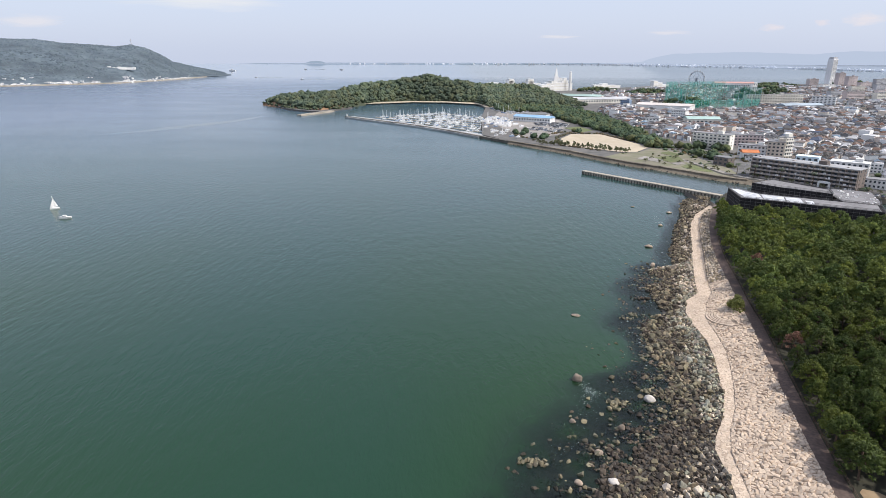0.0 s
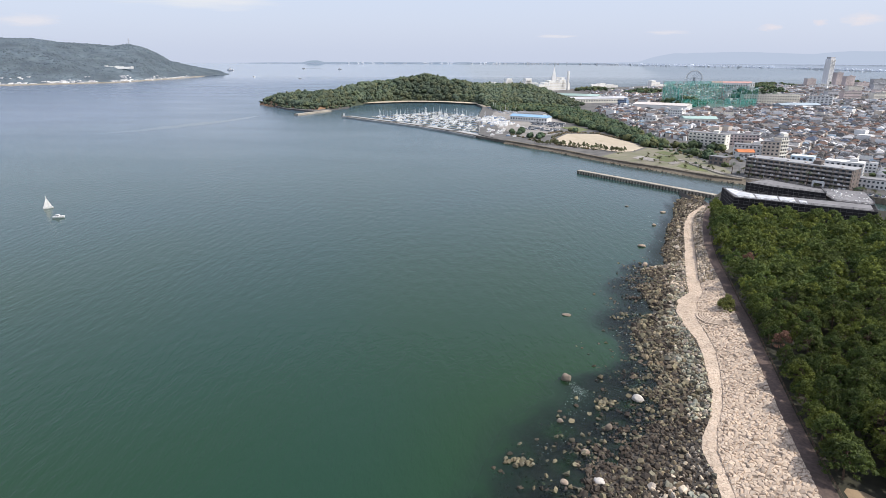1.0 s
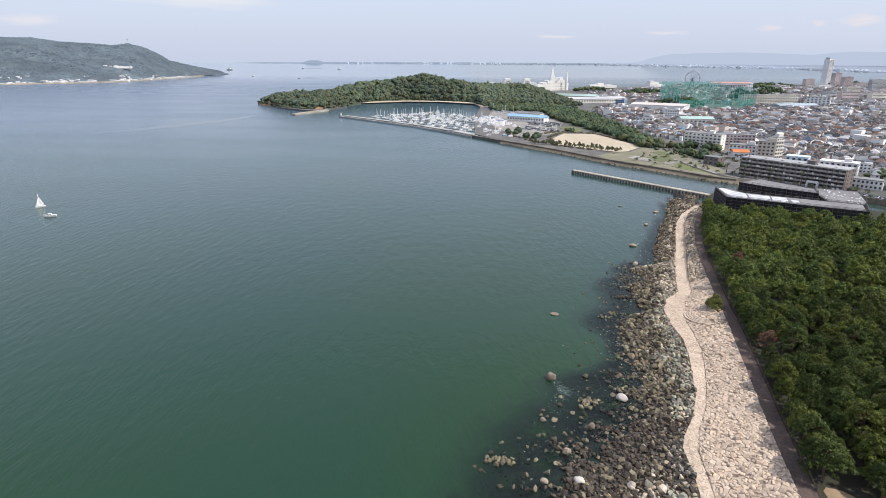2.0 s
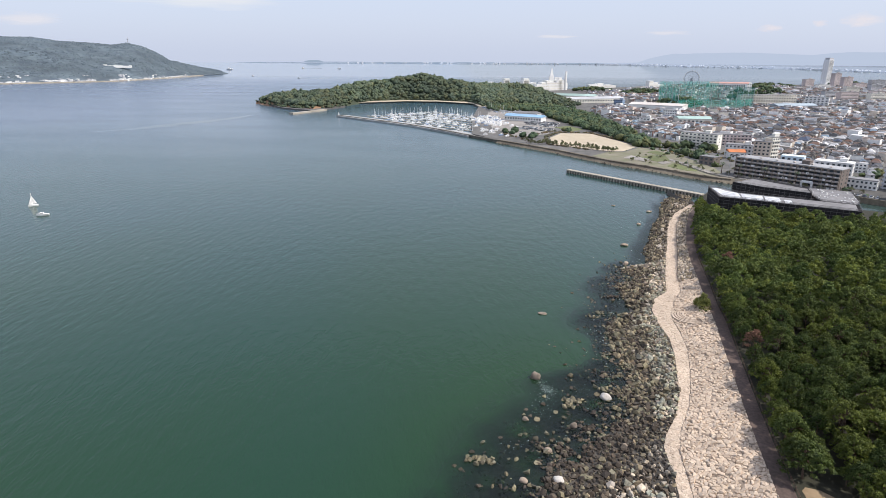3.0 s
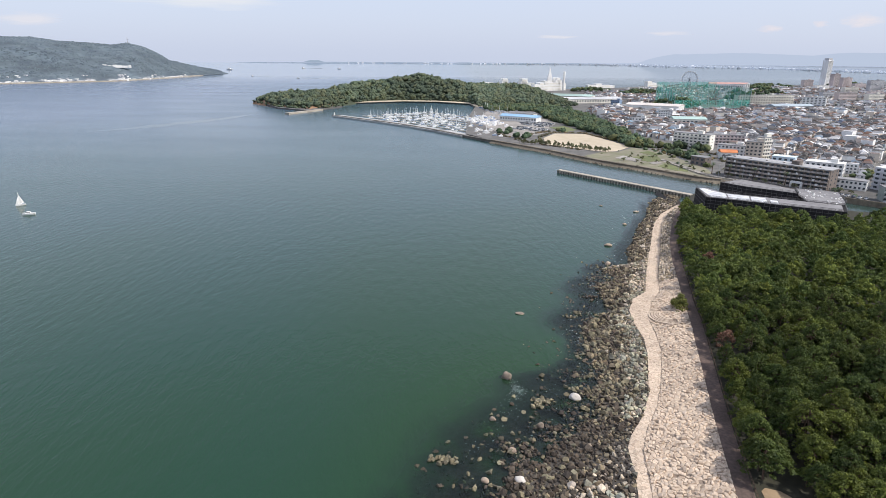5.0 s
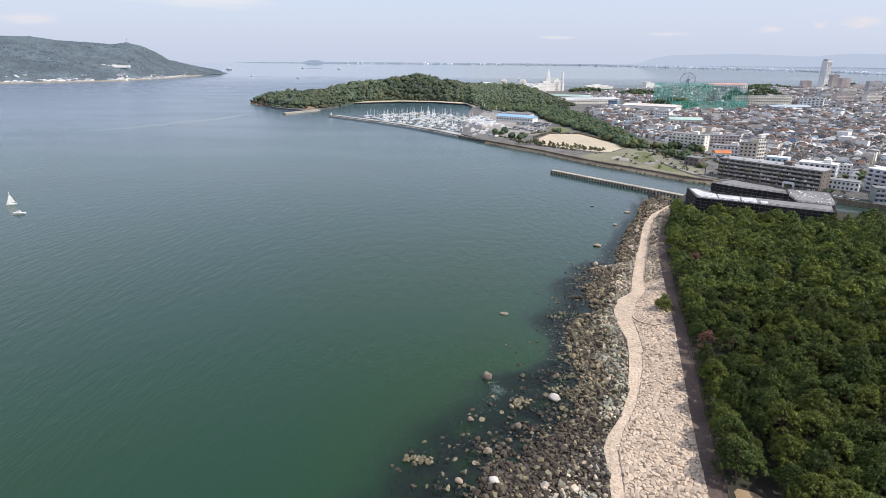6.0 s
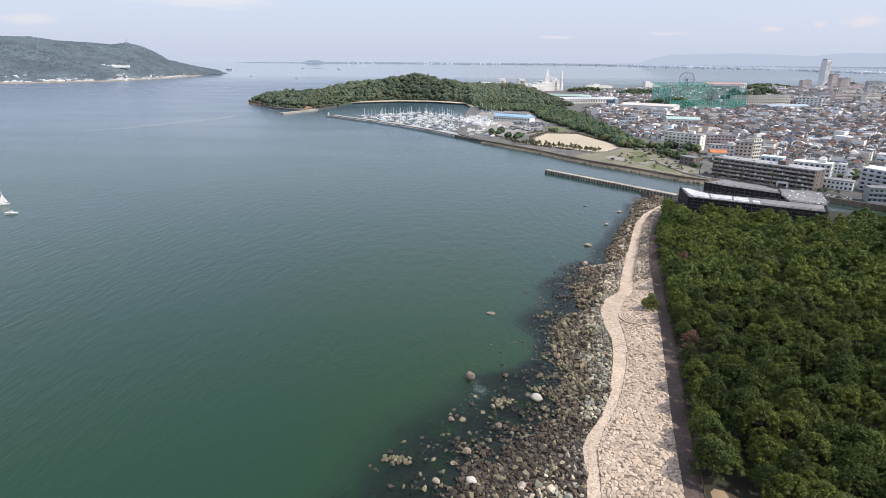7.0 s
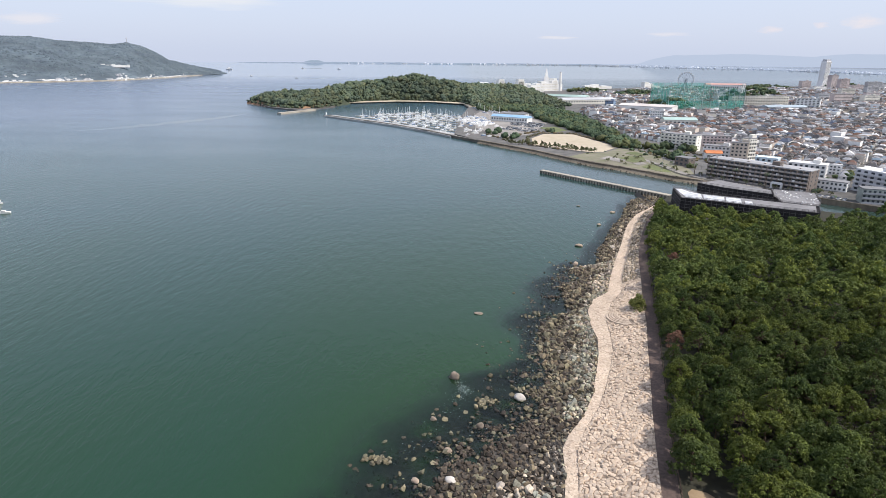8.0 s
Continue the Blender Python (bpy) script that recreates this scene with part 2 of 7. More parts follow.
M_ORANGE = mat("orange_tile_roof", (0.60, 0.22, 0.09), (0.48, 0.17, 0.07), 0.5)
M_BEIGE = mat("beige_render", (0.58, 0.50, 0.42), (0.48, 0.41, 0.34), 0.3)
M_LILAC = mat("grey_render", (0.48, 0.48, 0.50), (0.40, 0.40, 0.42), 0.3)
M_PINK = mat("pinkish_render", (0.58, 0.50, 0.485), (0.49, 0.42, 0.41), 0.2)


# ---- builders ----
class Bag:
    """Loose vertices and faces that become one mesh."""

    def __init__(self):
        self.v, self.f, self.m, self.n = [], [], [], 0

    def add(self, verts, faces, m=0):
        self.v.extend(tuple(p) for p in verts)
        self.f.extend(tuple(i + self.n for i in f) for f in faces)
        self.m.extend([m] * len(faces))
        self.n += len(verts)

    def box(self, x0, x1, y0, y1, z0, z1, m=0, place=None):
        p = [(x, y, z) for z in (z0, z1) for x, y in ((x0, y0), (x1, y0), (x1, y1), (x0, y1))]
        if place:
            p = [place @ Vector(q) for q in p]
        self.add(p, [(3, 2, 1, 0), (4, 5, 6, 7), (0, 1, 5, 4), (1, 2, 6, 5), (2, 3, 7, 6), (3, 0, 4, 7)], m)

    def prism(self, ring, z0, z1, m=0, top=None, taper=1.0):
        """An upright prism on a ring of (x, y), counter-clockwise."""
        k = len(ring)
        cx, cy = sum(p[0] for p in ring) / k, sum(p[1] for p in ring) / k
        low = [(x, y, z0) for x, y in ring]
        high = [(cx + (x - cx) * taper, cy + (y - cy) * taper, z1) for x, y in ring]
        self.add(low + high, [tuple(range(k, 2 * k)), tuple(reversed(range(k)))] + [(i, (i + 1) % k, k + (i + 1) % k, k + i) for i in range(k)], m)

    def rod(self, a, b, r0, r1=None, sides=6, m=0):
        a, b = Vector(a), Vector(b)
        r1 = r0 if r1 is None else r1
        q = (b - a).to_track_quat("Z", "Y").to_matrix()
        ring = [q @ Vector((math.cos(6.2832 * i / sides), math.sin(6.2832 * i / sides), 0)) for i in range(sides)]
        self.add([a + r0 * v for v in ring] + [b + r1 * v for v in ring],
                 [tuple(range(sides, 2 * sides)), tuple(reversed(range(sides)))] + [(i, (i + 1) % sides, sides + (i + 1) % sides, sides + i) for i in range(sides)], m)

    def gable(self, x0, x1, y0, y1, z, h, over=0.5, m=0, hip=0.0):
        """A pitched roof with its ridge along x; hip draws the ridge's ends in."""
        x0, x1, y0, y1, ym = x0 - over, x1 + over, y0 - over, y1 + over, (y0 + y1) / 2
        p = [(x0, y0, z), (x1, y0, z), (x1, y1, z), (x0, y1, z), (x0 + hip, ym, z + h), (x1 - hip, ym, z + h)]
        low = [(q[0], q[1], z - 0.25) for q in p[:4]]
        self.add(p + low, [(0, 1, 5, 4), (2, 3, 4, 5), (3, 0, 4), (1, 2, 5), (9, 8, 7, 6), (0, 6, 7, 1), (1, 7, 8, 2), (2, 8, 9, 3), (3, 9, 6, 0)], m)

    def mesh(self, name, mats, smooth=False):
        me = bpy.data.meshes.new(name)
        me.from_pydata(self.v, [], self.f)
        for x in mats if isinstance(mats, (list, tuple)) else [mats]:
            me.materials.append(x)
        me.polygons.foreach_set("material_index", self.m)
        if smooth:
            me.polygons.foreach_set("use_smooth", [True] * len(self.f))
        me.update()
        return me


def part(name, bag, mats, parent, label="", smooth=False):
    ob = new(name, bag.mesh(name, mats, smooth) if isinstance(bag, Bag) else bag)
    ob.parent = parent
    return tagged(ob, label)


def solid(name, bag, mats, label="", category="", kind="", group="", smooth=False):
    return tagged(new(name, bag.mesh(name, mats, smooth)), label, category, group, kind)


def thing(name, label, category, m=None, group=""):
    ob = new(name)
    ob.empty_display_size = 0.2
    if m is not None:
        ob.matrix_basis = m
    return tagged(ob, label, category, group)


def along(line, y):
    """x on a plan line, given by (x, y) in rising y."""
    return np.interp(y, [p[1] for p in line], [p[0] for p in line])


def inside(poly, x, y):
    hit, j = False, len(poly) - 1
    for i in range(len(poly)):
        (xi, yi), (xj, yj) = poly[i], poly[j]
        if (yi > y) != (yj > y) and x < (xj - xi) * (y - yi) / (yj - yi) + xi:
            hit = not hit
        j = i
    return hit


def slab(bag, poly, z0, z1, m=0):
    """A flat piece of land with upright sides over a plan outline."""
    from mathutils.geometry import tessellate_polygon
    area = sum(poly[i - 1][0] * poly[i][1] - poly[i][0] * poly[i - 1][1] for i in range(len(poly)))
    poly = poly if area > 0 else poly[::-1]
    k = len(poly)
    tris = tessellate_polygon([[Vector((x, y, 0)) for x, y in poly]])
    fix = []
    for a, b, c in tris:
        u, v, w = poly[a], poly[b], poly[c]
        fix.append((a, b, c) if (v[0] - u[0]) * (w[1] - u[1]) - (v[1] - u[1]) * (w[0] - u[0]) > 0 else (a, c, b))
    bag.add([(x, y, z1) for x, y in poly] + [(x, y, z0) for x, y in poly], fix + [(i + k, (i + 1) % k + k, (i + 1) % k, i) for i in range(k)], m)


def ribbon(bag, left, right, ys, m=0):
    """A sheet between two plan lines; left and right give (x, z) at y."""
    p = []
    for y in ys:
        (xa, za), (xb, zb) = left(y), right(y)
        p += [(xa, y, za), (xb, y, zb)]
    bag.add(p, [(2 * i, 2 * i + 1, 2 * i + 3, 2 * i + 2) for i in range(len(ys) - 1)], m)


# ---- sea, sea bed ----
PATH_SEA = ((4, 20), (24.5, 96.5), (26.2, 105), (26.9, 112), (29.2, 117), (34, 124), (38.9, 134), (42.7, 146), (45.9, 156), (48.3, 167), (48.5, 177), (50.2, 188.6), (54.6, 199), (61.4, 205.5), (67, 222.5), (75, 244), (84.7, 269), (95.7, 299), (108, 323), (127.7, 348))
PATH_LAND = ((7.5, 20), (27.2, 96), (30, 110.7), (33.5, 119), (39.2, 128.6), (44, 139.5), (47.3, 148.6), (50.9, 159), (53, 170), (54.4, 181), (60.2, 195.6), (67, 206.6), (71.7, 222), (79.7, 243), (88.7, 268), (100, 298), (111.8, 322), (127.4, 342.7))
TERRACE = ((22, 20), (42.8, 94.4), (45, 103), (47.6, 112.6), (50.7, 123.7), (54.6, 136.8), (59, 152), (62.3, 163), (66, 175.4), (69.3, 189.3), (75.6, 211), (83, 238), (91, 262.5), (102.7, 292), (113.3, 315.6), (127.5, 338))
Z_PATH, Z_TOP = 2.5, 4.5
# edge of the dry rubble: small heads and inlets, the lagoon at the round boulder, the groyne
SHORE = ((-30, 20), (-8.5, 84), (-3, 99.4), (-1.7, 104.3), (1.4, 109.7), (4.6, 111.5), (8.4, 112.3), (9.1, 116.6), (14.3, 118.6), (17.7, 123.8), (22.8, 126.5), (25.1, 133.8), (22.8, 140.3), (28.6, 145.1), (30.4, 148.9), (28.3, 155),
         (29.4, 163.9), (30.2, 171.6), (33.3, 183.1), (38.6, 188.3), (43.3, 192.7), (45.3, 203), (45.3, 214.2), (46.4, 220.3), (54, 224.3), (54.7, 230.9), (51.8, 236.3), (56.7, 240.7), (66.1, 243.2), (69.5, 253.2), (70.5, 261.4), (78.1, 276.7),
         (90, 304.5), (101.9, 328.7), (114.7, 361.2), (129.5, 382.5), (137, 385))
DENSE = list(SHORE) + [(138, 372), (128, 352)] + [p for p in reversed(PATH_SEA)]


def line_gap(line, x, y):
    """Distance of points from a plan line."""
    x, y = np.asarray(x, float), np.asarray(y, float)
    best = np.full(x.shape, 1e9)
    for (xa, ya), (xb, yb) in zip(line, line[1:]):
        dx, dy = xb - xa, yb - ya
        u = np.clip(((x - xa) * dx + (y - ya) * dy) / (dx * dx + dy * dy), 0, 1)
        best = np.minimum(best, np.hypot(x - xa - u * dx, y - ya - u * dy))
    return best


def bank_z(x, y):
    """Height of the rubble bank and of the bed that it runs down to."""
    a = float(line_gap(SHORE, x, y))
    if inside(DENSE, x, y):
        return -0.25 + 2.65 * a / max(0.5, a + float(line_gap(PATH_SEA, x, y)))
    return max(-2.6, -0.25 - 0.2 * a)


def sea_level(r):
    """Beyond 3 km the sheet lifts a little, so that it meets the horizon within 5 km."""
    return 46.0 * max(0.0, (r - 3000) / 1950) ** 1.3


def sea_sheet(name, material, drop, bed):
    seg = 420 if bed else 180
    radii = [0.0, 30.0]
    while radii[-1] < 4800:
        radii.append(radii[-1] * (1.09 if not bed else 1.019 if radii[-1] < 330 else 1.05))
    radii.append(4950)
    v, f = [(0, 0, -drop)], []
    for r in radii[1:]:
        for k in range(seg):
            a = 2 * math.pi * k / seg
            v.append((r * math.cos(a), r * math.sin(a), sea_level(r) - drop))
    f += [(0, 1 + k, 1 + (k + 1) % seg) for k in range(seg)]
    for i in range(len(radii) - 2):
        o, q = 1 + i * seg, 1 + (i + 1) * seg
        f += [(o + k, q + k, q + (k + 1) % seg, o + (k + 1) % seg) for k in range(seg)]
    me = bpy.data.meshes.new(name)
    me.from_pydata(v, [], f)
    me.materials.append(material)
    me.polygons.foreach_set("use_smooth", [True] * len(f))
    if bed:
        at = me.attributes.new("bed", "FLOAT", "POINT")
        p = np.array(v)
        reach = np.interp(p[:, 1], [60, 95, 112, 130, 146, 158, 172, 182, 215, 240, 300, 380], [20, 20, 19, 21, 21, 6, 5, 12, 13, 7, 5, 4])
        gap = line_gap(SHORE, p[:, 0], p[:, 1])
        val = np.clip(1.45 - gap / reach, 0, 1) * (p[:, 1] < 392) * (p[:, 1] > 20)
        at.data.foreach_set("value", val.astype(np.float32))
    me.update()
    return new(name, me)


tagged(sea_sheet("ground", M_BED, 6.0, False), "dark sandy sea bed under the whole bay", "ground", kind="structure")
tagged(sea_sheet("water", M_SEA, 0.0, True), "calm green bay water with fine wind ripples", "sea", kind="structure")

# ---- near shore ----
ys = [20 + 3 * i for i in range(111)]
bag, cols, span = Bag(), 34, 1.5
rows_y = [56 + span * i for i in range(221)]
p = []
for y in rows_y:
    for k in range(cols):
        x = float(along(PATH_SEA, y)) + 0.1 - span * k
        p.append((x, y, 2.4 if k == 0 else bank_z(x, y)))
bag.add(p, [(i * cols + k, (i + 1) * cols + k, (i + 1) * cols + k + 1, i * cols + k + 1) for i in range(len(rows_y) - 1) for k in range(cols - 1)])
solid("rubble_bank", bag, M_BANK, "dark rubble bank between the sea and the path", "bank", kind="structure")

NEAR_LAND = [(float(along(TERRACE, y)), y) for y in range(20, 339, 6)] + [(131, 349), (148, 372), (186, 364), (214, 327), (240, 313), (262, 303), (330, 279), (700, 150), (700, 20)]
bag = Bag()
slab(bag, NEAR_LAND, -5, Z_TOP)
solid("forest_ground", bag, M_FLOOR, "shaded needle-strewn ground under the pine wood", "ground", kind="structure")
bag = Bag()
ribbon(bag, lambda y: (along(TERRACE, y) + 0.02, Z_TOP + 0.03), lambda y: (along(TERRACE, y) + 3.6, Z_TOP + 0.03), [20 + 3 * i for i in range(107)])
walkway = solid("walkway", bag, M_WALKWAY, "brown paved walkway beside the pine wood, darkened for tree shade", "walkway", kind="structure")


def mesh_np(name, v, f, mats, idx=None):
    """A mesh of triangles from arrays."""
    me = bpy.data.meshes.new(name)
    v, f = np.asarray(v, np.float32), np.asarray(f, np.int32)
    me.vertices.add(len(v))
    me.vertices.foreach_set("co", v.ravel())
    me.loops.add(f.size)
    me.loops.foreach_set("vertex_index", f.ravel())
    me.polygons.add(len(f))
    me.polygons.foreach_set("loop_start", np.arange(0, f.size, 3, dtype=np.int32))
    for x in mats if isinstance(mats, (list, tuple)) else [mats]:
        me.materials.append(x)
    if idx is not None:
        me.polygons.foreach_set("material_index", np.asarray(idx, np.int32))
    me.polygons.foreach_set("use_smooth", np.zeros(len(f), bool))
    me.update(calc_edges=True)
    me.validate()
    return me


def scatter(shapes, places):
    """Joins copies of (v, f) shapes; a place is (shape, x, y, z, scale, turn)."""
    vs, fs, n = [], [], 0
    for s, x, y, z, k, turn in places:
        v, f = shapes[s]
        c, q = math.cos(turn), math.sin(turn)
        w = v * k
        vs.append(np.stack((w[:, 0] * c - w[:, 1] * q + x, w[:, 0] * q + w[:, 1] * c + y, w[:, 2] + z), 1))
        fs.append(f + n)
        n += len(v)
    return np.concatenate(vs), np.concatenate(fs)


def toned(me, shapes, places, seed=1):
    """Gives each joined copy a tone of its own."""
    r = np.random.RandomState(seed)
    at = me.attributes.new("tone", "FLOAT", "POINT")
    at.data.foreach_set("value", np.repeat(r.rand(len(places)), [len(shapes[q[0]][0]) for q in places]).astype(np.float32))
    return me


rng = random.Random(7)


def rock_shape(seed, flat=0.7, points=11):
    """A broken stone: the hull of a few points on a squashed ball."""
    r = random.Random(seed)
    bm = bmesh.new()
    for _ in range(points):
        d = Vector((r.gauss(0, 1), r.gauss(0, 1), r.gauss(0, 1))).normalized()
        bm.verts.new((d.x * r.uniform(0.42, 0.56), d.y * r.uniform(0.34, 0.5), d.z * flat * r.uniform(0.4, 0.52)))
    bmesh.ops.convex_hull(bm, input=bm.verts)
    bmesh.ops.delete(bm, geom=[v for v in bm.verts if not v.link_faces], context="VERTS")
    bmesh.ops.triangulate(bm, faces=bm.faces)
    bm.verts.index_update()
    v = np.array([x.co[:] for x in bm.verts])
    f = np.array([[q.index for q in t.verts] for t in bm.faces])
    bm.free()
    return v, f


ROCK_SHAPES = [rock_shape(i, 0.7 + 0.45 * (i % 5) / 4, 10 + i % 4) for i in range(20)]


# ---- paved revetment ----
def paving(edge_a, edge_b, za, zb, y0, y1, pitch, lift, gap, seed):
    """Irregular fitted stones between two plan lines: for each a ring of corners, its height, rise, middle and tilt."""
    from mathutils.geometry import delaunay_2d_cdt
    r = random.Random(seed)
    seeds = []
    for j in range(int((y1 - y0) / pitch) + 1):
        y = y0 + j * pitch
        a, b = float(along(edge_a, y)), float(along(edge_b, y))
        n = int((b - a) / pitch) + 3
        for i in range(n):
            if r.random() < 0.24 and 1 < i < n - 2:
                continue
            seeds.append(Vector((a + (i - 0.75 + 0.5 * (j % 2)) * pitch + r.uniform(-0.46, 0.46) * pitch, y + r.uniform(-0.46, 0.46) * pitch)))
    pts, _, tris, _, _, _ = delaunay_2d_cdt(seeds, [], [], 0, 1e-5)
    round_each = {}
    for t in tris:
        (ax, ay), (bx, by), (cx, cy) = (pts[i] for i in t)
        d = 2 * (ax * (by - cy) + bx * (cy - ay) + cx * (ay - by))
        if abs(d) < 1e-6:
            continue
        m = ((ax * ax + ay * ay) * (by - cy) + (bx * bx + by * by) * (cy - ay) + (cx * cx + cy * cy) * (ay - by)) / d, ((ax * ax + ay * ay) * (cx - bx) + (bx * bx + by * by) * (ax - cx) + (cx * cx + cy * cy) * (bx - ax)) / d
        for i in t:
            round_each.setdefault(i, []).append(m)
    cells = []
    for i, ring in round_each.items():
        x, y = pts[i]
        a, b = float(along(edge_a, y)), float(along(edge_b, y))
        if len(ring) < 4 or not a - 0.2 < x < b + 0.2 or max(math.hypot(p - x, q - y) for p, q in ring) > 2.3 * pitch:
            continue
        ring = [(min(max(p, float(along(edge_a, q)) + 0.03), float(along(edge_b, q)) - 0.03), q) for p, q in ring]
        cx, cy = sum(p for p, q in ring) / len(ring), sum(q for p, q in ring) / len(ring)
        ring.sort(key=lambda p: math.atan2(p[1] - cy, p[0] - cx))
        s = r.uniform(1 - gap * 1.5, 1 - gap * 0.25)
        ring = [(cx + (p - cx) * s, cy + (q - cy) * s) for p, q in ring]
        u = (cx - a) / (b - a)
        lean = (zb - za) / (b - a)
        cells.append((ring, za + (zb - za) * u, r.uniform(0.2, 1.0) ** 1.3 * lift * (1.7 if r.random() < 0.06 else 1.0), cx, cy, (lean + r.uniform(-1, 1) * lift * 0.7, r.uniform(-1, 1) * lift * 0.7)))
    cells.sort(key=lambda c: (c[4], c[3]))
    return cells


def stone(bag, ring, z, up, cx, cy, tilt):
    k = len(ring)
    low = [(x, y, z - 0.25) for x, y in ring]
    rim = [(x, y, z + up * 0.6 + tilt[0] * (x - cx) + tilt[1] * (y - cy)) for x, y in ring]
    cap = [(cx + (x - cx) * 0.7, cy + (y - cy) * 0.7, z + up + tilt[0] * (x - cx) + tilt[1] * (y - cy)) for x, y in ring]
    bag.add(low + rim + cap, [tuple(range(2 * k, 3 * k))] + [(i, (i + 1) % k, k + (i + 1) % k, k + i) for i in range(k)]
            + [(k + i, k + (i + 1) % k, 2 * k + (i + 1) % k, 2 * k + i) for i in range(k)])


bag = Bag()
ribbon(bag, lambda y: (along(PATH_SEA, y), -0.5), lambda y: (along(PATH_SEA, y), Z_PATH), ys)
ribbon(bag, lambda y: (along(PATH_SEA, y), Z_PATH), lambda y: (along(PATH_LAND, y), Z_PATH + 0.1), ys)
path = solid("shore_path", bag, M_BEDDING, "pale paved shore path above the rubble bank", "path", kind="structure")
bag = Bag()
ribbon(bag, lambda y: (along(PATH_LAND, y), Z_PATH + 0.1), lambda y: (along(TERRACE, y), Z_TOP), ys)
revetment = solid("revetment", bag, M_JOINT, "sloping revetment of pale fitted granite stones", "revetment", kind="structure")

STEPS = (63.0, 182.0)  # middle of the round steps


def on_steps(x, y, inner=3.95, outer=8.2):
    a = math.degrees(math.atan2(y - STEPS[1], x - STEPS[0])) % 360
    return inner < math.hypot(x - STEPS[0], y - STEPS[1]) < outer and 136 < a < 258


rest, near = Bag(), []
for cell in paving(PATH_LAND, TERRACE, Z_PATH + 0.1, Z_TOP, 62, 216, 0.80, 0.46, 0.10, 3):
    if on_steps(cell[3], cell[4]) or noise.noise((cell[3] * 3.1, cell[4] * 3.1, 4)) > 0.45:
        continue
    if 95 < cell[4] < 108 and len(near) < 300:
        near.append(cell)
    else:
        stone(rest, *cell)
near_stones = near
tagged(part("fitted_stones", rest, M_STONES, revetment), kind="stuff")
rest = Bag()
for cell in paving(PATH_SEA, PATH_LAND, Z_PATH, Z_PATH + 0.1, 62, 346, 0.70, 0.10, 0.07, 4):
    stone(rest, *cell)
tagged(part("path_stones", rest, M_STONES, path), kind="stuff")

# round steps
steps = thing("stone_steps", "curved pale stone steps set into the revetment", "steps", pose(STEPS[0], STEPS[1], 0))
for i in range(5):
    r, q, v, f, n = 4.1 + 0.82 * i, Bag(), [], [], 16
    for k in range(n + 1):
        a = radians(138 + (106 + 3 * i) * k / n)
        for rr in (r, r + 0.58):
            x, y = rr * math.cos(a), rr * math.sin(a)
            lo, hi = float(along(PATH_LAND, y + STEPS[1])), float(along(TERRACE, y + STEPS[1]))
            z = Z_PATH + 0.1 + (Z_TOP - Z_PATH - 0.1) * (x + STEPS[0] - lo) / (hi - lo)
            v += [(x, y, z + 0.42), (x, y, z - 0.5)]
    for k in range(n):
        o, w = 4 * k, 4 * k + 4
        f += [(o, o + 2, w + 2, w), (o + 2, o + 3, w + 3, w + 2), (o + 1, o, w, w + 1)]
    f += [(0, 1, 3, 2), (4 * n, 4 * n + 2, 4 * n + 3, 4 * n + 1)]
    q.add(v, f)
    part("step", q, M_STONE, steps)

# ---- rubble ----
rubble = {"dark": [], "grey": [], "pale": [], "olive": [], "mint": []}


def drop_rock(x, y, size, key):
    z = max(bank_z(x, y), -0.5)
    rubble[key].append((rng.randrange(20), x, y, z + size * rng.uniform(0.02, 0.34), size, rng.uniform(0, 6.28)))


def rock_size():
    u = rng.random()
    return rng.uniform(0.5, 0.95) if u < 0.55 else rng.uniform(0.95, 1.5) if u < 0.93 else rng.uniform(1.5, 2.2)


def rock_tone(x, y, u):
    """Dark weedy stones at the water, olive heads, greenish pale ones below the path."""
    w = u + 0.45 * noise.noise((x * 0.09, y * 0.09, 0)) + rng.uniform(-0.16, 0.16)
    if y < 124:
        w += np.interp(y, [96, 106, 118], [0.36, 0.12, -0.08]) if x > 2 else 0.0
        if w < 0.56:
            return rng.choice(("dark", "dark", "dark", "dark", "dark", "dark", "olive"))
        return rng.choice(("grey", "pale", "mint", "dark", "dark", "pale", "dark")) if w > 0.72 else rng.choice(("dark", "grey", "grey", "dark"))
    if y < 206:
        if w > 0.62:
            return rng.choice(("mint", "mint", "mint", "pale", "grey"))
        return rng.choice(("olive", "olive", "dark", "grey")) if w < 0.2 else rng.choice(("dark", "dark", "olive", "olive", "grey"))
    if y < 244:
        return rng.choice(("pale", "grey", "mint", "pale")) if w > 0.6 or y > 237 else rng.choice(("dark", "grey", "olive", "dark"))
    return rng.choice(("grey", "pale", "dark")) if w > 0.62 else rng.choice(("grey", "dark", "dark", "grey", "olive"))


y = 62.0
while y < 384:
    b = float(along(PATH_SEA, y)) if y < 348 else 138
    x = b - 42
    while x < b + 0.05:
        if inside(DENSE, x, y):
            a = float(line_gap(SHORE, x, y))
            u = a / max(2.0, a + float(line_gap(PATH_SEA, x, y)))
            if a > 1.6 or noise.noise((x * 0.2, y * 0.2, 5)) > -0.25:
                drop_rock(x + rng.uniform(-0.4, 0.4), y + rng.uniform(-0.4, 0.4), rock_size() * (1.0 if u < 0.8 else 0.85) * (1.0 if 106 < y < 124 else 1.16), rock_tone(x, y, u))
        x += rng.uniform(0.55, 1.0)
    y += 0.76
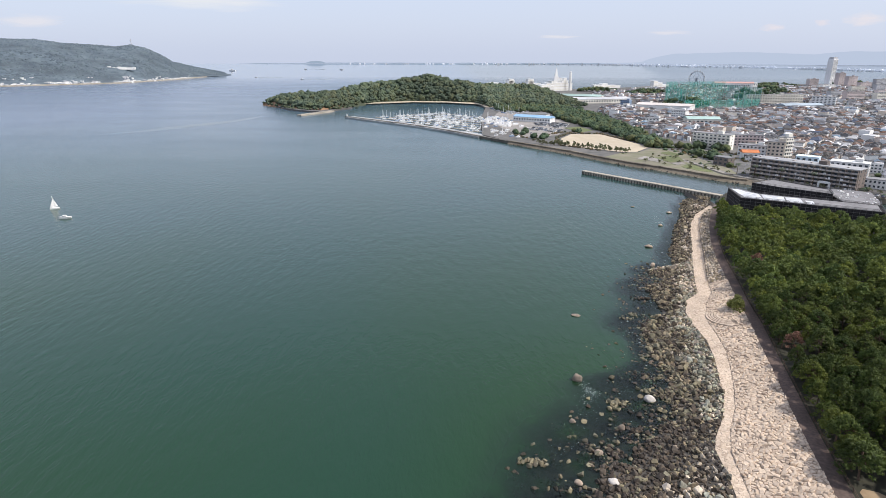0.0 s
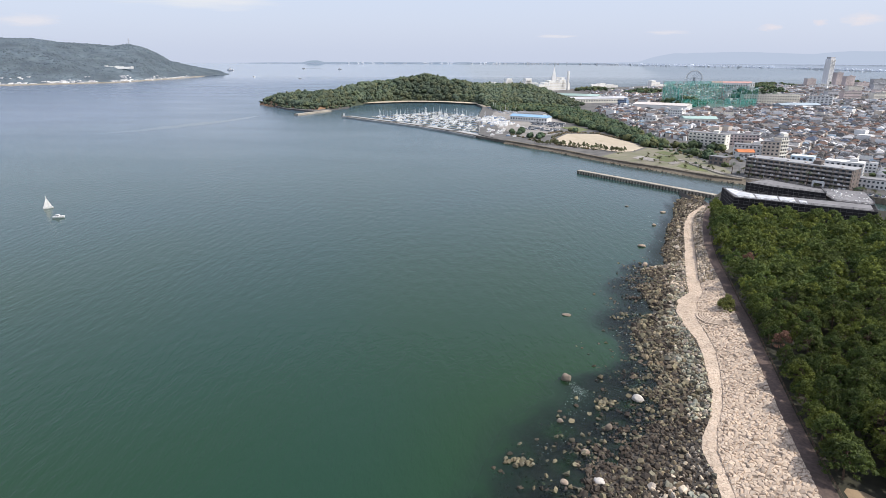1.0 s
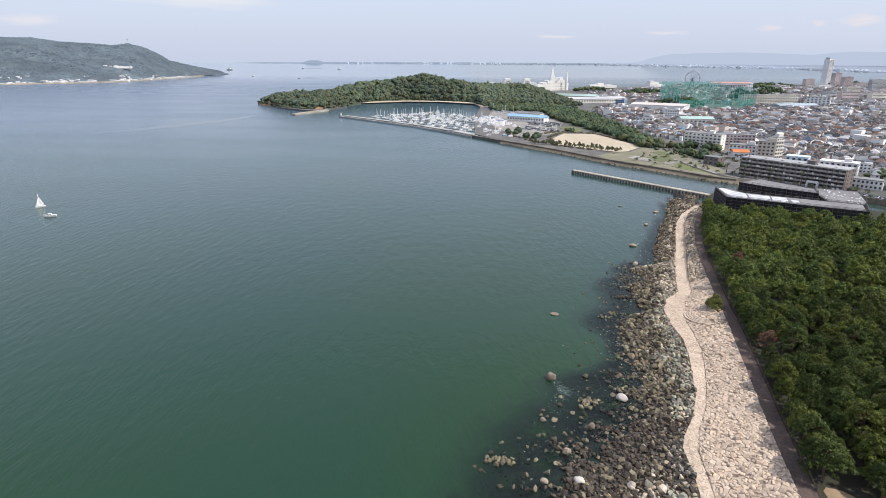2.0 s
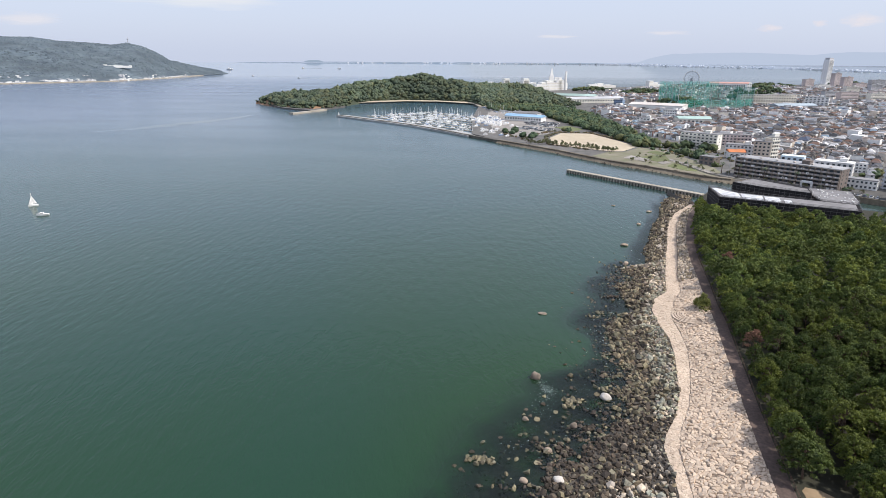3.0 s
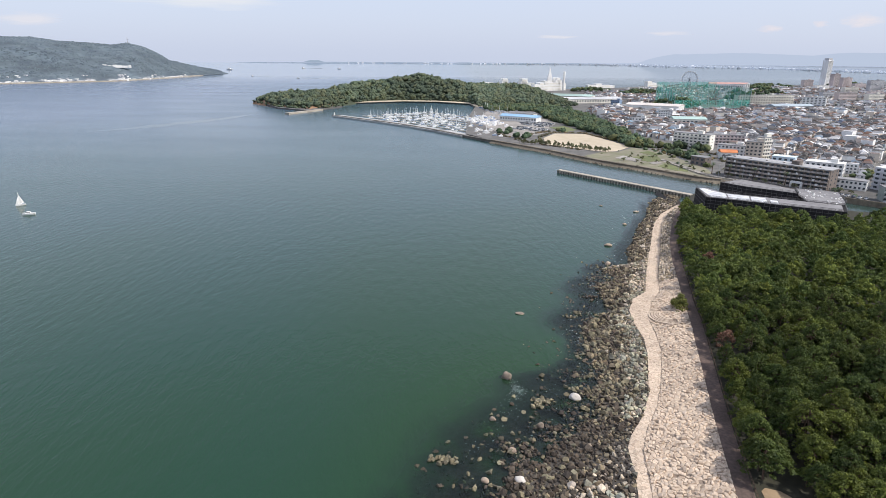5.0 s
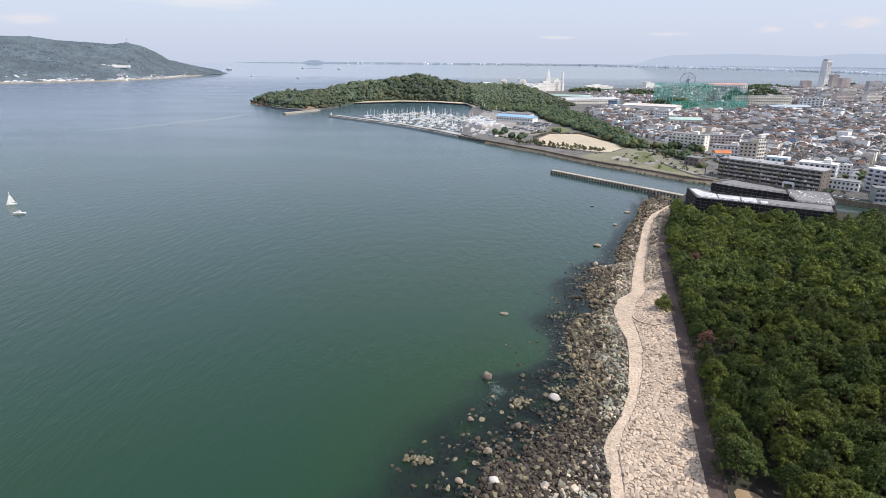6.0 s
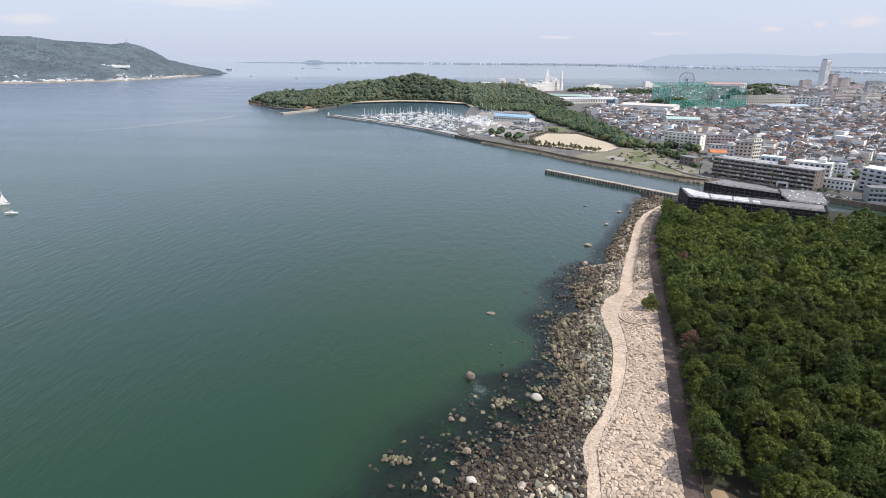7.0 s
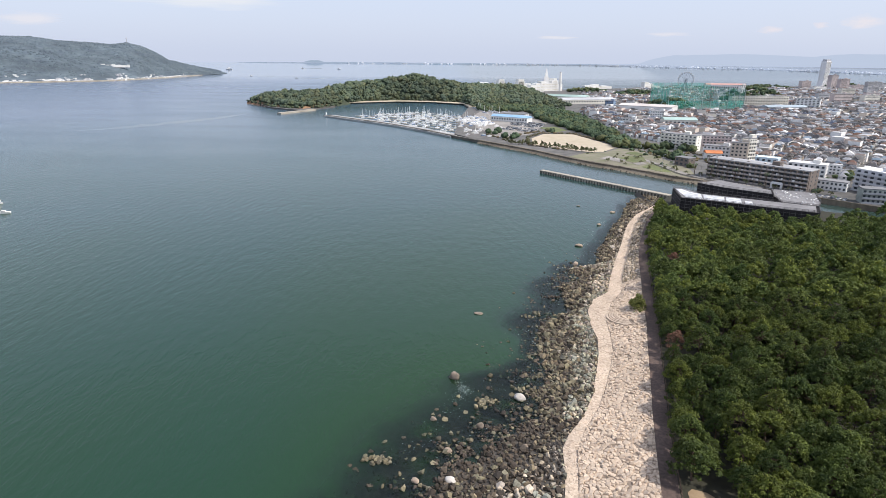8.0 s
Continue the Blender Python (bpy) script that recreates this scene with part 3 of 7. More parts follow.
# loose stones between path and walkway, where the fitted paving ends
y = 216.0
while y < 332:
    x = float(along(PATH_LAND, y)) + 0.4
    end = float(along(TERRACE, y)) - 0.2
    while x < end:
        size = rng.uniform(0.7, 1.4)
        rubble[rng.choice(("pale", "pale", "pale", "grey"))].append((rng.randrange(20), x, y + rng.uniform(-0.3, 0.3), Z_PATH + 0.2 + (Z_TOP - Z_PATH) * (x - end + 9) / 9 * 0.9, size, rng.uniform(0, 6.28)))
        x += rng.uniform(0.7, 1.2)
    y += 0.9
# stones of the shallows: most lie just under the surface, a few stand out
for _ in range(3000):
    y = rng.uniform(74, 244)
    reach = float(np.interp(y, [60, 95, 112, 130, 146, 156, 172, 182, 215, 240], [19, 19, 18, 20, 19, 3, 2, 8, 8, 5]))
    k = rng.randrange(1, len(SHORE) - 8)
    (xa, ya), (xb, yb) = SHORE[k], SHORE[k + 1]
    u, d = rng.random(), reach * rng.random() ** 1.3
    n = Vector((ya - yb, xb - xa)).normalized()
    x, y = xa + (xb - xa) * u + n.x * d, ya + (yb - ya) * u + n.y * d
    gap = float(line_gap(SHORE, x, y))
    if inside(DENSE, x, y) or gap > reach or noise.noise((x * 0.1, y * 0.1, 2.0)) < -0.25:
        continue
    size = rng.uniform(0.5, 1.0) if rng.random() < 0.6 else rng.uniform(1.0, 2.0)
    out = y < 148 and rng.random() < 0.10 * (1.25 - gap / reach)
    rubble[rng.choice(("olive", "olive", "dark")) if out or rng.random() < 0.4 else "dark"].append((rng.randrange(20), x, y, (rng.uniform(-0.1, 0.12) if out else rng.uniform(-0.8, -0.34)) + 0.05 * size, size, rng.uniform(0, 6.28)))
# clusters and single stones that stand clear of the water
for cx, cy, n, w, key in ((-15.2, 111.6, 15, 2.0, "olive"), (-13.0, 110.2, 17, 2.0, "olive"), (11.4, 134.6, 20, 2.4, "olive"), (9.4, 132.2, 8, 2.0, "olive"), (12.2, 122.6, 13, 1.6, "dark"), (32.4, 191.2, 9, 2.2, "olive"), (29.4, 188.6, 5, 1.6, "olive"),
                          (5.4, 113.6, 12, 2.4, "dark"), (20.4, 141.2, 7, 2.0, "olive"), (41, 206, 10, 3, "dark"), (26, 148, 8, 2.5, "olive"), (27, 160, 8, 2.2, "olive")):
    for _ in range(n):
        x, y = cx + rng.gauss(0, 0.48) * w, cy + rng.gauss(0, 0.34) * w
        rubble[key].append((rng.randrange(20), x, y, rng.uniform(0.02, 0.3), rng.uniform(0.9, 1.7), rng.uniform(0, 6.28)))
for x, y, k in ((0.9, 126.4, 1.9), (2.5, 120.9, 1.7), (3.9, 121.2, 1.2), (-0.7, 118.6, 1.7), (2.9, 117.9, 1.0), (0.9, 113.4, 2.0), (5.0, 113.5, 1.7), (-4.3, 107, 2.1), (-7.9, 101.8, 1.9), (-3.2, 114.4, 1.3), (-7.4, 115.8, 1.1), (-8.9, 106.2, 1.3), (-12.3, 102.3, 1.2), (-6.1, 111, 1.4), (-7.8, 111.3, 1.0), (-2.2, 128.6, 1.3), (6.1, 129.6, 1.5), (4.4, 137.2, 1.4), (7.6, 127.4, 1.2), (22.4, 130.6, 1.6), (17.4, 130.2, 1.1)):
    rubble["olive"].append((rng.randrange(20), x, y, 0.12 * k, k, rng.uniform(0, 6.28)))
near_rocks = []
for key, places in rubble.items():
    close = [p for p in places if 94 < p[2] < 112 and p[1] > 4][:75]
    near_rocks += [(key, p) for p in close]
    far = [p for p in places if not (94 < p[2] < 112 and p[1] > 4)] + [p for p in places if 94 < p[2] < 112 and p[1] > 4][75:]
    v, f = scatter(ROCK_SHAPES, far)
    ob = new(key + "_rubble", mesh_np(key + "_rubble", v, f, M_ROCK[key, "island"]))
    tagged(ob, {"dark": "dark wet brown rubble stones along the waterline", "grey": "greenish grey rubble stones below the path", "pale": "pale weathered rubble stones below the path", "olive": "olive-brown rounded stones in the shallows", "mint": "pale greenish rubble stones below the path"}[key], "rubble", kind="stuff")


def boulder(x, y, z, w, h, tone, label, seed):
    """A large rounded boulder."""
    r = random.Random(seed)
    bm = bmesh.new()
    bmesh.ops.create_icosphere(bm, subdivisions=3, radius=0.5)
    off = Vector((seed * 3.1, 0, 0))
    for v in bm.verts:
        v.co *= 1 + 0.3 * noise.noise(v.co * 2.1 + off) + 0.12 * noise.noise(v.co * 5 + off)
        v.co.x *= w
        v.co.y *= w * r.uniform(0.72, 0.74)
        v.co.z *= h
    me = bpy.data.meshes.new("boulder")
    bm.to_mesh(me)
    bm.free()
    me.materials.append(tone)
    me.polygons.foreach_set("use_smooth", [True] * len(me.polygons))
    ob = new("boulder", me)
    ob.matrix_basis = pose(x, y, z + h * 0.22, 0, 0, r.uniform(-25, 15))
    return tagged(ob, label, "boulder", "boulders in the shallows")


M_BOULDER = mat("bleached_boulder", (0.62, 0.57, 0.52), (0.45, 0.41, 0.37), 0.9, bump=0.05)
M_BOULDER_T = mat("tan_boulder", (0.42, 0.33, 0.25), (0.27, 0.21, 0.16), 0.9, bump=0.05)
M_BOULDER_D = mat("brown_boulder", (0.24, 0.19, 0.15), (0.14, 0.115, 0.09), 0.9, bump=0.05)
for i, (x, y, w, h, tone, label) in enumerate((
        (20.5, 136.2, 3.0, 2.2, M_BOULDER, "large bleached boulder in the dark shallows"),
        (2.0, 103.8, 2.4, 2.0, M_BOULDER, "bleached boulder among dark rubble at the waterline"),
        (19.6, 115.0, 2.1, 2.0, M_BOULDER_T, "tan pointed boulder on the rubble bank"),
        (3.6, 146.8, 2.8, 2.6, M_BOULDER_D, "brown boulder alone in the breaking shallows"),
        (9.4, 123.6, 1.9, 1.8, M_BOULDER_D, "grey-brown boulder standing in the shallows"),
        (65.0, 271.0, 3.4, 1.5, M_BOULDER_T, "low tan boulder alone in the water"),
        (57.7, 243.6, 2.4, 1.9, M_BOULDER_T, "tan boulder in the water off the bank"),
        (12.6, 190.8, 3.2, 0.7, M_BOULDER_D, "flat rock just awash in the bay"),
        (84.0, 309, 2.2, 1.2, M_BOULDER_T, "tan boulder in the water off the bank"),
        (99, 337, 3.2, 1.3, M_BOULDER_T, "low tan boulder close to the bank"),
        (82, 352, 2.2, 0.7, M_BOULDER_D, "low rock just awash in the bay"),
        (1.5, 114.2, 2.0, 1.3, M_BOULDER_T, "tan boulder standing in the shallows"),
        (-5.5, 104, 1.8, 1.2, M_BOULDER_T, "tan boulder standing in the shallows"),
        (-2.0, 126.5, 1.5, 1.3, M_BOULDER_T, "tan boulder standing in the shallows"))):
    boulder(x, y, 0, w, h, tone, label, i)


bag = Bag()
slab(bag, [(46.5, 84), (54, 84), (53.5, 94), (52, 96), (49.5, 97), (48.3, 96)], Z_TOP - 0.5, Z_TOP + 0.04)
solid("clearing", bag, M_DIRT, "bare tan earth clearing at the wood's edge", "ground", kind="structure")


# ---- pines ----
CORE = rock_shape(3, 0.9, 6)


def pine_crown(seed, pads, tufts, reach, height, size, pad=(0.13, 0.22)):
    """A broad pine: many small pads of needle tufts over an uneven dome; returns arrays and the middles of some pads."""
    r = np.random.RandomState(seed)
    vs, fs, mids, n = [], [], [], 0
    lumps = [(r.uniform(0, 6.28), reach * r.uniform(0.2, 0.9), r.uniform(-0.9, 1.0)) for _ in range(7)]
    for c in range(pads):
        a = r.uniform(0, 6.28)
        d = reach * math.sqrt((c + 0.3) / pads) * r.uniform(0.75, 1.15)
        x, y = d * math.cos(a), d * math.sin(a)
        rise = sum(h * math.exp(-((x - q * math.cos(b)) ** 2 + (y - q * math.sin(b)) ** 2) / (0.16 * reach * reach)) for b, q, h in lumps)
        mid = np.array((x, y, height * (1 - 0.42 * (d / reach) ** 1.8) + rise + r.uniform(-0.7, 0.35) - 0.6))
        if c % 3 == 0:
            mids.append(mid)
        pr = reach * r.uniform(*pad)
        v, f = CORE
        vs.append(v * np.array((1.7, 1.7, 1.3)) * pr + mid - np.array((0, 0, 0.15 * pr)))
        fs.append(f + n)
        n += len(v)
        q = r.normal(size=(tufts, 3))
        q /= np.linalg.norm(q, axis=1)[:, None]
        q[:, 2] = np.where(q[:, 2] < -0.3, -q[:, 2], q[:, 2])
        o = mid + q * np.array((1, 1, 0.75)) * pr * r.uniform(0.8, 1.2, (tufts, 1))
        face = q + np.array((0, 0, 0.2)) + r.normal(size=(tufts, 3)) * 0.6
        face /= np.linalg.norm(face, axis=1)[:, None]
        side = np.cross(face, r.normal(size=(tufts, 3)))
        side /= np.linalg.norm(side, axis=1)[:, None]
        up = np.cross(face, side)
        ln = size * r.uniform(0.6, 1.35, (tufts, 1))
        v = np.stack((o - side * ln * 0.42 - up * ln * 0.3, o + side * ln * 0.42 - up * ln * 0.3, o + up * ln * 0.7 + face * ln * 0.35), 1).reshape(-1, 3)
        vs.append(v)
        fs.append(np.arange(len(v)).reshape(-1, 3) + n)
        n += len(v)
    return np.concatenate(vs), np.concatenate(fs), mids


def pine_trunk(mids, height, seed):
    r = random.Random(seed)
    bag = Bag()
    lean = Vector((r.uniform(-0.5, 0.5), r.uniform(-0.5, 0.5), 0))
    knots = [Vector((0, 0, -0.3)), Vector((0, 0, height * 0.35)) + lean * 0.5, Vector((0, 0, height * 0.65)) + lean, Vector((0, 0, height * 0.92)) + lean * 0.6]
    for i in range(3):
        bag.rod(knots[i], knots[i + 1], 0.2 - 0.05 * i, 0.15 - 0.05 * i, 7)
    for i, m in enumerate(mids):
        k = 0.45 + 0.4 * r.random()
        a = knots[1].lerp(knots[3], k)
        bag.rod(a, Vector(m) - Vector((0, 0, 0.25)), 0.07, 0.02, 4)
    return bag


PINES = []
for i in range(8):
    h = (7.0, 7.6, 8.2, 8.8, 9.2, 7.9, 7.4, 8.5)[i]
    v, f, mids = pine_crown(20 + i, 84, 30, (2.9, 3.2, 3.5, 3.3, 3.7, 3.0, 3.4, 3.1)[i], h, 0.33)
    PINES.append((mesh_np("crown", v, f, M_PINE), pine_trunk(mids, h, i).mesh("trunk", M_BARK)))
v, f, mids = pine_crown(50, 40, 24, 2.5, 7.2, 0.34)
DRY = mesh_np("crown", v, f, M_PINE_DRY)
DRY_TRUNK = pine_trunk(mids, 7.0, 9).mesh("trunk", M_BARK)
FAR_PINES = []
for i in range(7):
    v, f, mids = pine_crown(40 + i, 44, 16, 3.3, 7.4 + 0.35 * i, 0.50)
    FAR_PINES.append((v, f))


def in_wood(x, y):
    if x < along(TERRACE, y) + 8.2 or y < 78:
        return False
    if y < 99.0 and x < 56:
        return False
    edge = np.interp(x, [100, 126, 150, 172, 187, 215, 260, 330], [315, 307, 295, 283, 280, 295, 290, 272])
    return y < edge


spots = []
y = 80.0
while y < 325:
    x = 40 + rng.uniform(0, 5)
    while x < 32 + y * 0.72:
        px, py = x + rng.uniform(-1.5, 1.5), y + rng.uniform(-1.5, 1.5)
        if in_wood(px, py) and noise.noise((px * 0.09, py * 0.09, 9)) > (-0.5 if py < 150 else -0.38):
            spots.append((px, py))
        x += 4.9
    y += 4.3
y = 99.5
while y < 316:  # the low fringe beside the fence
    spots.append((float(along(TERRACE, y)) + rng.uniform(5.7, 6.6), y))
    y += rng.uniform(2.8, 4.0)
spots.sort(key=lambda p: p[1] + 0.15 * p[0])
DRY_SPOTS = ((66.0, 152.0, 1.5), (91.5, 223.5, 1.5))
# pines between the withered ones and the camera are left out to show them
spots = [p for p in spots if all(math.hypot(p[0] - x, p[1] - y) > 4.0 and not (abs(p[0] - x + 1.5) < 3.0 and 0 < y - p[1] < 6.0) for x, y, _ in DRY_SPOTS)]


def pine(crown, trunk, m, label):
    ob = thing("pine_tree", label, "tree", m, "pines of the shore wood")
    part("trunk", trunk, None, ob)
    part("crown", crown, None, ob)
    return ob


def tree_size(x, y):
    """Old tall pines stand in groups, among smaller ones."""
    return rng.choice((rng.uniform(0.66, 0.86), rng.uniform(0.84, 1.08), rng.uniform(1.0, 1.36))) * (1 + 0.2 * noise.noise((x * 0.11, y * 0.11, 4)))


for i, (x, y) in enumerate(spots[:300]):
    k = rng.randrange(len(PINES))
    s = tree_size(x, y) * 0.98
    m = pose(x, y, Z_TOP - (0.6 if x < along(TERRACE, y) + 6.7 else 0.2), 0, 0, rng.uniform(0, 360)) @ Matrix.Diagonal((s, s, s * rng.uniform(0.88, 1.12), 1))
    ob = pine(PINES[k][0], PINES[k][1], m, "dense green pine in the shore wood")
for x, y, k in DRY_SPOTS:
    pine(DRY, DRY_TRUNK, pose(x, y, Z_TOP - 0.4, 0, 0, 70 * k) @ Matrix.Diagonal((1.0, 1.0, 1.18, 1)), "withered reddish-brown pine at the wood's edge")
far = [(rng.randrange(7), x, y, Z_TOP, tree_size(x, y) * (0.92 if x < along(TERRACE, y) + 6.7 else 0.94 if y > np.interp(x, [100, 150, 187, 260], [290, 280, 262, 280]) else 1.04), rng.uniform(0, 6.28)) for x, y in spots[300:]]
v, f = scatter(FAR_PINES, far)
tagged(new("pine_wood", toned(mesh_np("pine_wood", v, f, M_PINE_FAR), FAR_PINES, far)), "dense dark green pine wood behind the shore", "wood", kind="stuff")
# the bush on the revetment
v, f, mids = pine_crown(77, 46, 36, 1.9, 4.6, 0.28, pad=(0.2, 0.32))
v2, f2, _ = pine_crown(78, 50, 34, 2.5, 3.1, 0.28, pad=(0.18, 0.28))
v, f = np.concatenate((v, v2)), np.concatenate((f, f2 + len(v)))
bush = thing("pine_bush", "low rounded green pine bush on the stone revetment", "bush", pose(66.2, 186.6, 3.2) @ Matrix.Diagonal((1.22, 1.22, 1.3, 1)))
part("crown", mesh_np("crown", v, f, mat("bush_needles", (0.24, 0.25, 0.07), (0.11, 0.125, 0.04), 1.2, rough=0.7, leaf=0.3, spec=0.3)), None, bush)
part("trunk", pine_trunk(mids, 2.2, 5), M_BARK, bush)

# ---- pier, breakwater, town land, hill ----
bag = Bag()
FAR_LAND = [(38.6, 634), (65, 597), (88, 564), (108, 528), (126, 499), (144, 478), (160, 456), (174, 436), (190, 422), (215, 395), (240, 364), (262, 340), (300, 314), (700, 190), (1500, 300), (3000, 1400), (2700, 2000), (1900, 2160), (1400, 2120),
            (1000, 2180), (720, 2080), (560, 1900), (330, 1750), (180, 1560), (60, 1420), (-100, 1390), (-240, 1300), (-368, 1166), (-298, 1048), (-237, 998), (-196, 1083), (-201, 1172), (-159, 1192), (-97, 1228), (-29, 1222), (37, 1172), (44, 1090), (24, 900), (12, 690)]
slab(bag, FAR_LAND, -6, 2.6)
solid("town_ground", bag, M_LAND, "grey built-up land behind the sea wall", "ground", kind="structure")


def wall_along(bag, line, z0, z1, w):
    """An upright wall of width w along a plan line."""
    for (xa, ya), (xb, yb) in zip(line, line[1:]):
        d = Vector((xb - xa, yb - ya, 0))
        m = Matrix.Translation((xa, ya, 0)) @ Matrix.Rotation(math.atan2(d.y, d.x), 4, "Z")
        bag.box(-w * 0.4, d.length, -w / 2, w / 2, z0, z1, place=m)


# ---- blocks with storeys ----
def block(name, label, x, y, turn, w, d, floors, walls, rails=None, group="", ground=2.6, storey=3.0, bays=0, balconies=True, roof=None, sides=("front", "right"), stairhead=True, bands=False):
    """A block of flats or offices: walls, roof, parapet, windows and balcony slabs; local x runs along the front, which faces -y."""
    ob = thing(name, label, "building", pose(x, y, ground, 0, 0, turn), group)
    h = floors * storey
    b = Bag()
    b.box(0, w, 0, d, -1, h)
    part("wall", b, walls, ob)
    b = Bag()
    b.box(-0.15, w + 0.15, -0.15, d + 0.15, h, h + 0.5)
    part("roof", b, roof or M_ROOFGREY, ob)
    if stairhead:
        b = Bag()
        b.box(w * 0.62, w * 0.62 + 5, d * 0.3, d * 0.7, h + 0.4, h + 3.0)
        part("stairhead", b, walls, ob)
    bays = bays or max(2, int(w / 4.5))
    pane = Bag()
    pane.box(-0.5, 0.5, -0.06, 0.06, 0, 1)
    me = pane.mesh("window", M_GLASS)
    for s in range(floors):
        if balconies:
            b = Bag()
            b.box(0.2, w - 0.2, -1.4, 0, s * storey + 0.02, s * storey + 0.2)
            b.box(0.2, w - 0.2, -1.4, -1.28, s * storey + 0.2, s * storey + 1.15)
            part("balcony", b, rails or walls, ob)
        if bands:
            b = Bag()
            b.box(0.8, w - 0.8, -0.05, 0.05, s * storey + 1.1, s * storey + 1.9)
            part("window_band", b, M_GLASS, ob)
        for i in range(0 if bands else bays):
            o = new("window", me)
            o.parent = ob
            o.matrix_basis = Matrix.Translation(((i + 0.5) * w / bays, -0.02, s * storey + 0.9)) @ Matrix.Diagonal((w / bays * 0.5, 1, storey * 0.46, 1))
        if "right" in sides:
            n = max(1, int(d / 6))
            for i in range(n):
                o = new("window", me)
                o.parent = ob
                o.matrix_basis = Matrix.Translation((w + 0.02, (i + 0.5) * d / n, s * storey + 1.0)) @ Matrix.Rotation(math.pi / 2, 4, "Z") @ Matrix.Diagonal((1.3, 1, 1.2, 1))
    return ob


BROWN_TILE = mat("brown_tile", (0.20, 0.165, 0.145), (0.12, 0.10, 0.09), 0.8)
M_RAIL = mat("weathered_balcony_front", (0.56, 0.50, 0.465), (0.28, 0.25, 0.23), 0.55, detail=6)
flats = block("apartment_building", "long five-storey brown apartment block with balconies", 197, 440, -52, 70, 14, 5, BROWN_TILE, rails=M_RAIL, storey=2.75, bays=18, roof=mat("grey_roof_sheet", (0.36, 0.36, 0.37), (0.29, 0.29, 0.30), 0.3))

for i in range(19):
    q = Bag()
    x = 0.3 + i * 69.2 / 18
    q.box(x, x + 0.22, -1.5, -0.02, 0, 13.7)
    part("divider", q, BROWN_TILE, flats)
for i in range(6):
    q = Bag()
    q.box(0.1, 69.9, -1.62, -1.38, 2.75 * i - 0.04, 2.75 * i + 0.2)
    part("slab_edge", q, M_CONC, flats, "pale concrete edge of a balcony floor")
for i in range(46):
    q = Bag()
    x, z = rng.uniform(1, 68), 2.75 * rng.randrange(5) + 0.3
    q.box(x, x + rng.uniform(0.8, 1.8), -1.46, -1.42, z, z + rng.uniform(0.7, 1.5))
    part("blind", q, M_WHITE if i % 3 else M_BEIGE, flats, "pale blind or washing on a balcony")
for i in range(6):
    q = Bag()
    x = 3 + i * 11.6
    q.box(x, x + rng.uniform(1.0, 1.8), 4, 5.8, 14.15, 14.15 + rng.uniform(0.6, 1.2))
    part("roof_unit", q, M_RAIL, flats)

M_DECK = mat("patched_roof_felt", (0.215, 0.208, 0.212), (0.145, 0.14, 0.144), 0.5, wear=0.3, detail=7)
M_TUBE = mat("rusty_scaffold_tube", (0.15, 0.14, 0.138), (0.08, 0.075, 0.073), 1.0, rough=0.6)
# netted building: three wings round a court
net = thing("netted_building", "low flat-roofed building wrapped in dark scaffold netting", "building", pose(131, 320.6, Z_TOP))


def wing(ring, top):
    ring = [(x - 131, y - 320.6) for x, y in ring]
    q = Bag()
    slab(q, ring, -2, top)
    ob = part("wing", q, M_NET, net)
    cx, cy = sum(p[0] for p in ring) / len(ring), sum(p[1] for p in ring) / len(ring)
    q = Bag()
    slab(q, [(cx + (x - cx) * 0.965, cy + (y - cy) * 0.965) for x, y in ring], top - 0.5, top + 0.12)
    part("roof", q, M_DECK, ob)
    poles = Bag()
    for (xa, ya), (xb, yb) in zip(ring, ring[1:] + ring[:1]):
        n = max(1, int(math.hypot(xb - xa, yb - ya) / 2.6))
        for i in range(n):
            u = i / n
            x, y = xa + (xb - xa) * u, ya + (yb - ya) * u
            poles.rod((x, y, -2), (x, y, top + 1.2), 0.09, 0.09, 4)
        for z in (top + 1.1, top + 0.5, top - 1.6, top - 3.4, top - 5.2):
            poles.rod((xa, ya, z), (xb, yb, z), 0.08, 0.08, 4)
    part("scaffold", poles, M_TUBE, ob)
    return ob


wing([(131, 320.6), (188.2, 287.5), (196, 301.5), (146, 331), (141, 345), (136, 346)], 8.5)
wing([(196.2, 301.8), (202, 310), (214.3, 335.5), (195, 345.6), (186, 330), (181.5, 310.5)], 8.5)
wing([(152, 350), (161.5, 337), (181, 318.8), (185.8, 329.8), (169, 359.5)], 11.0)
M_SHEET = mat("pale_sheeting", (0.80, 0.80, 0.82), (0.40, 0.41, 0.43), 0.35, rough=0.5)
for ring in (((134, 321.2), (141.5, 316.8), (145.4, 328.8), (141.2, 334.6), (139.5, 342), (136.6, 342.5)), ((142.2, 316.4), (151, 311.3), (155.4, 321.6), (146.2, 327.6)), ((151.8, 310.9), (158.4, 307.2), (162.4, 317.4), (156.2, 321.1)), ((160, 306.4), (163, 304.6), (165.6, 311.2), (162.6, 312.8))):
    q = Bag()
    slab(q, [(x - 131, y - 320.6) for x, y in ring], 8.5, 8.8)
    part("sheeting", q, M_SHEET, net, "pale plastic roof sheeting")
for i in range(30):
    q = Bag()
    x, y = rng.uniform(184, 212), rng.uniform(304, 343)
    while not inside([(196.2, 303), (201.5, 311), (212.5, 335), (195, 344), (187.5, 330), (183, 311)], x, y):
        x, y = rng.uniform(184, 212), rng.uniform(304, 343)
    x, y = x - 131, y - 320.6
    q.box(-0.5, 0.5, -0.3, 0.3, 0, 0.4, place=pose(x, y, 8.6, 0, 0, rng.uniform(0, 90)))
    part("roof_vent", q, M_WHITE, net)

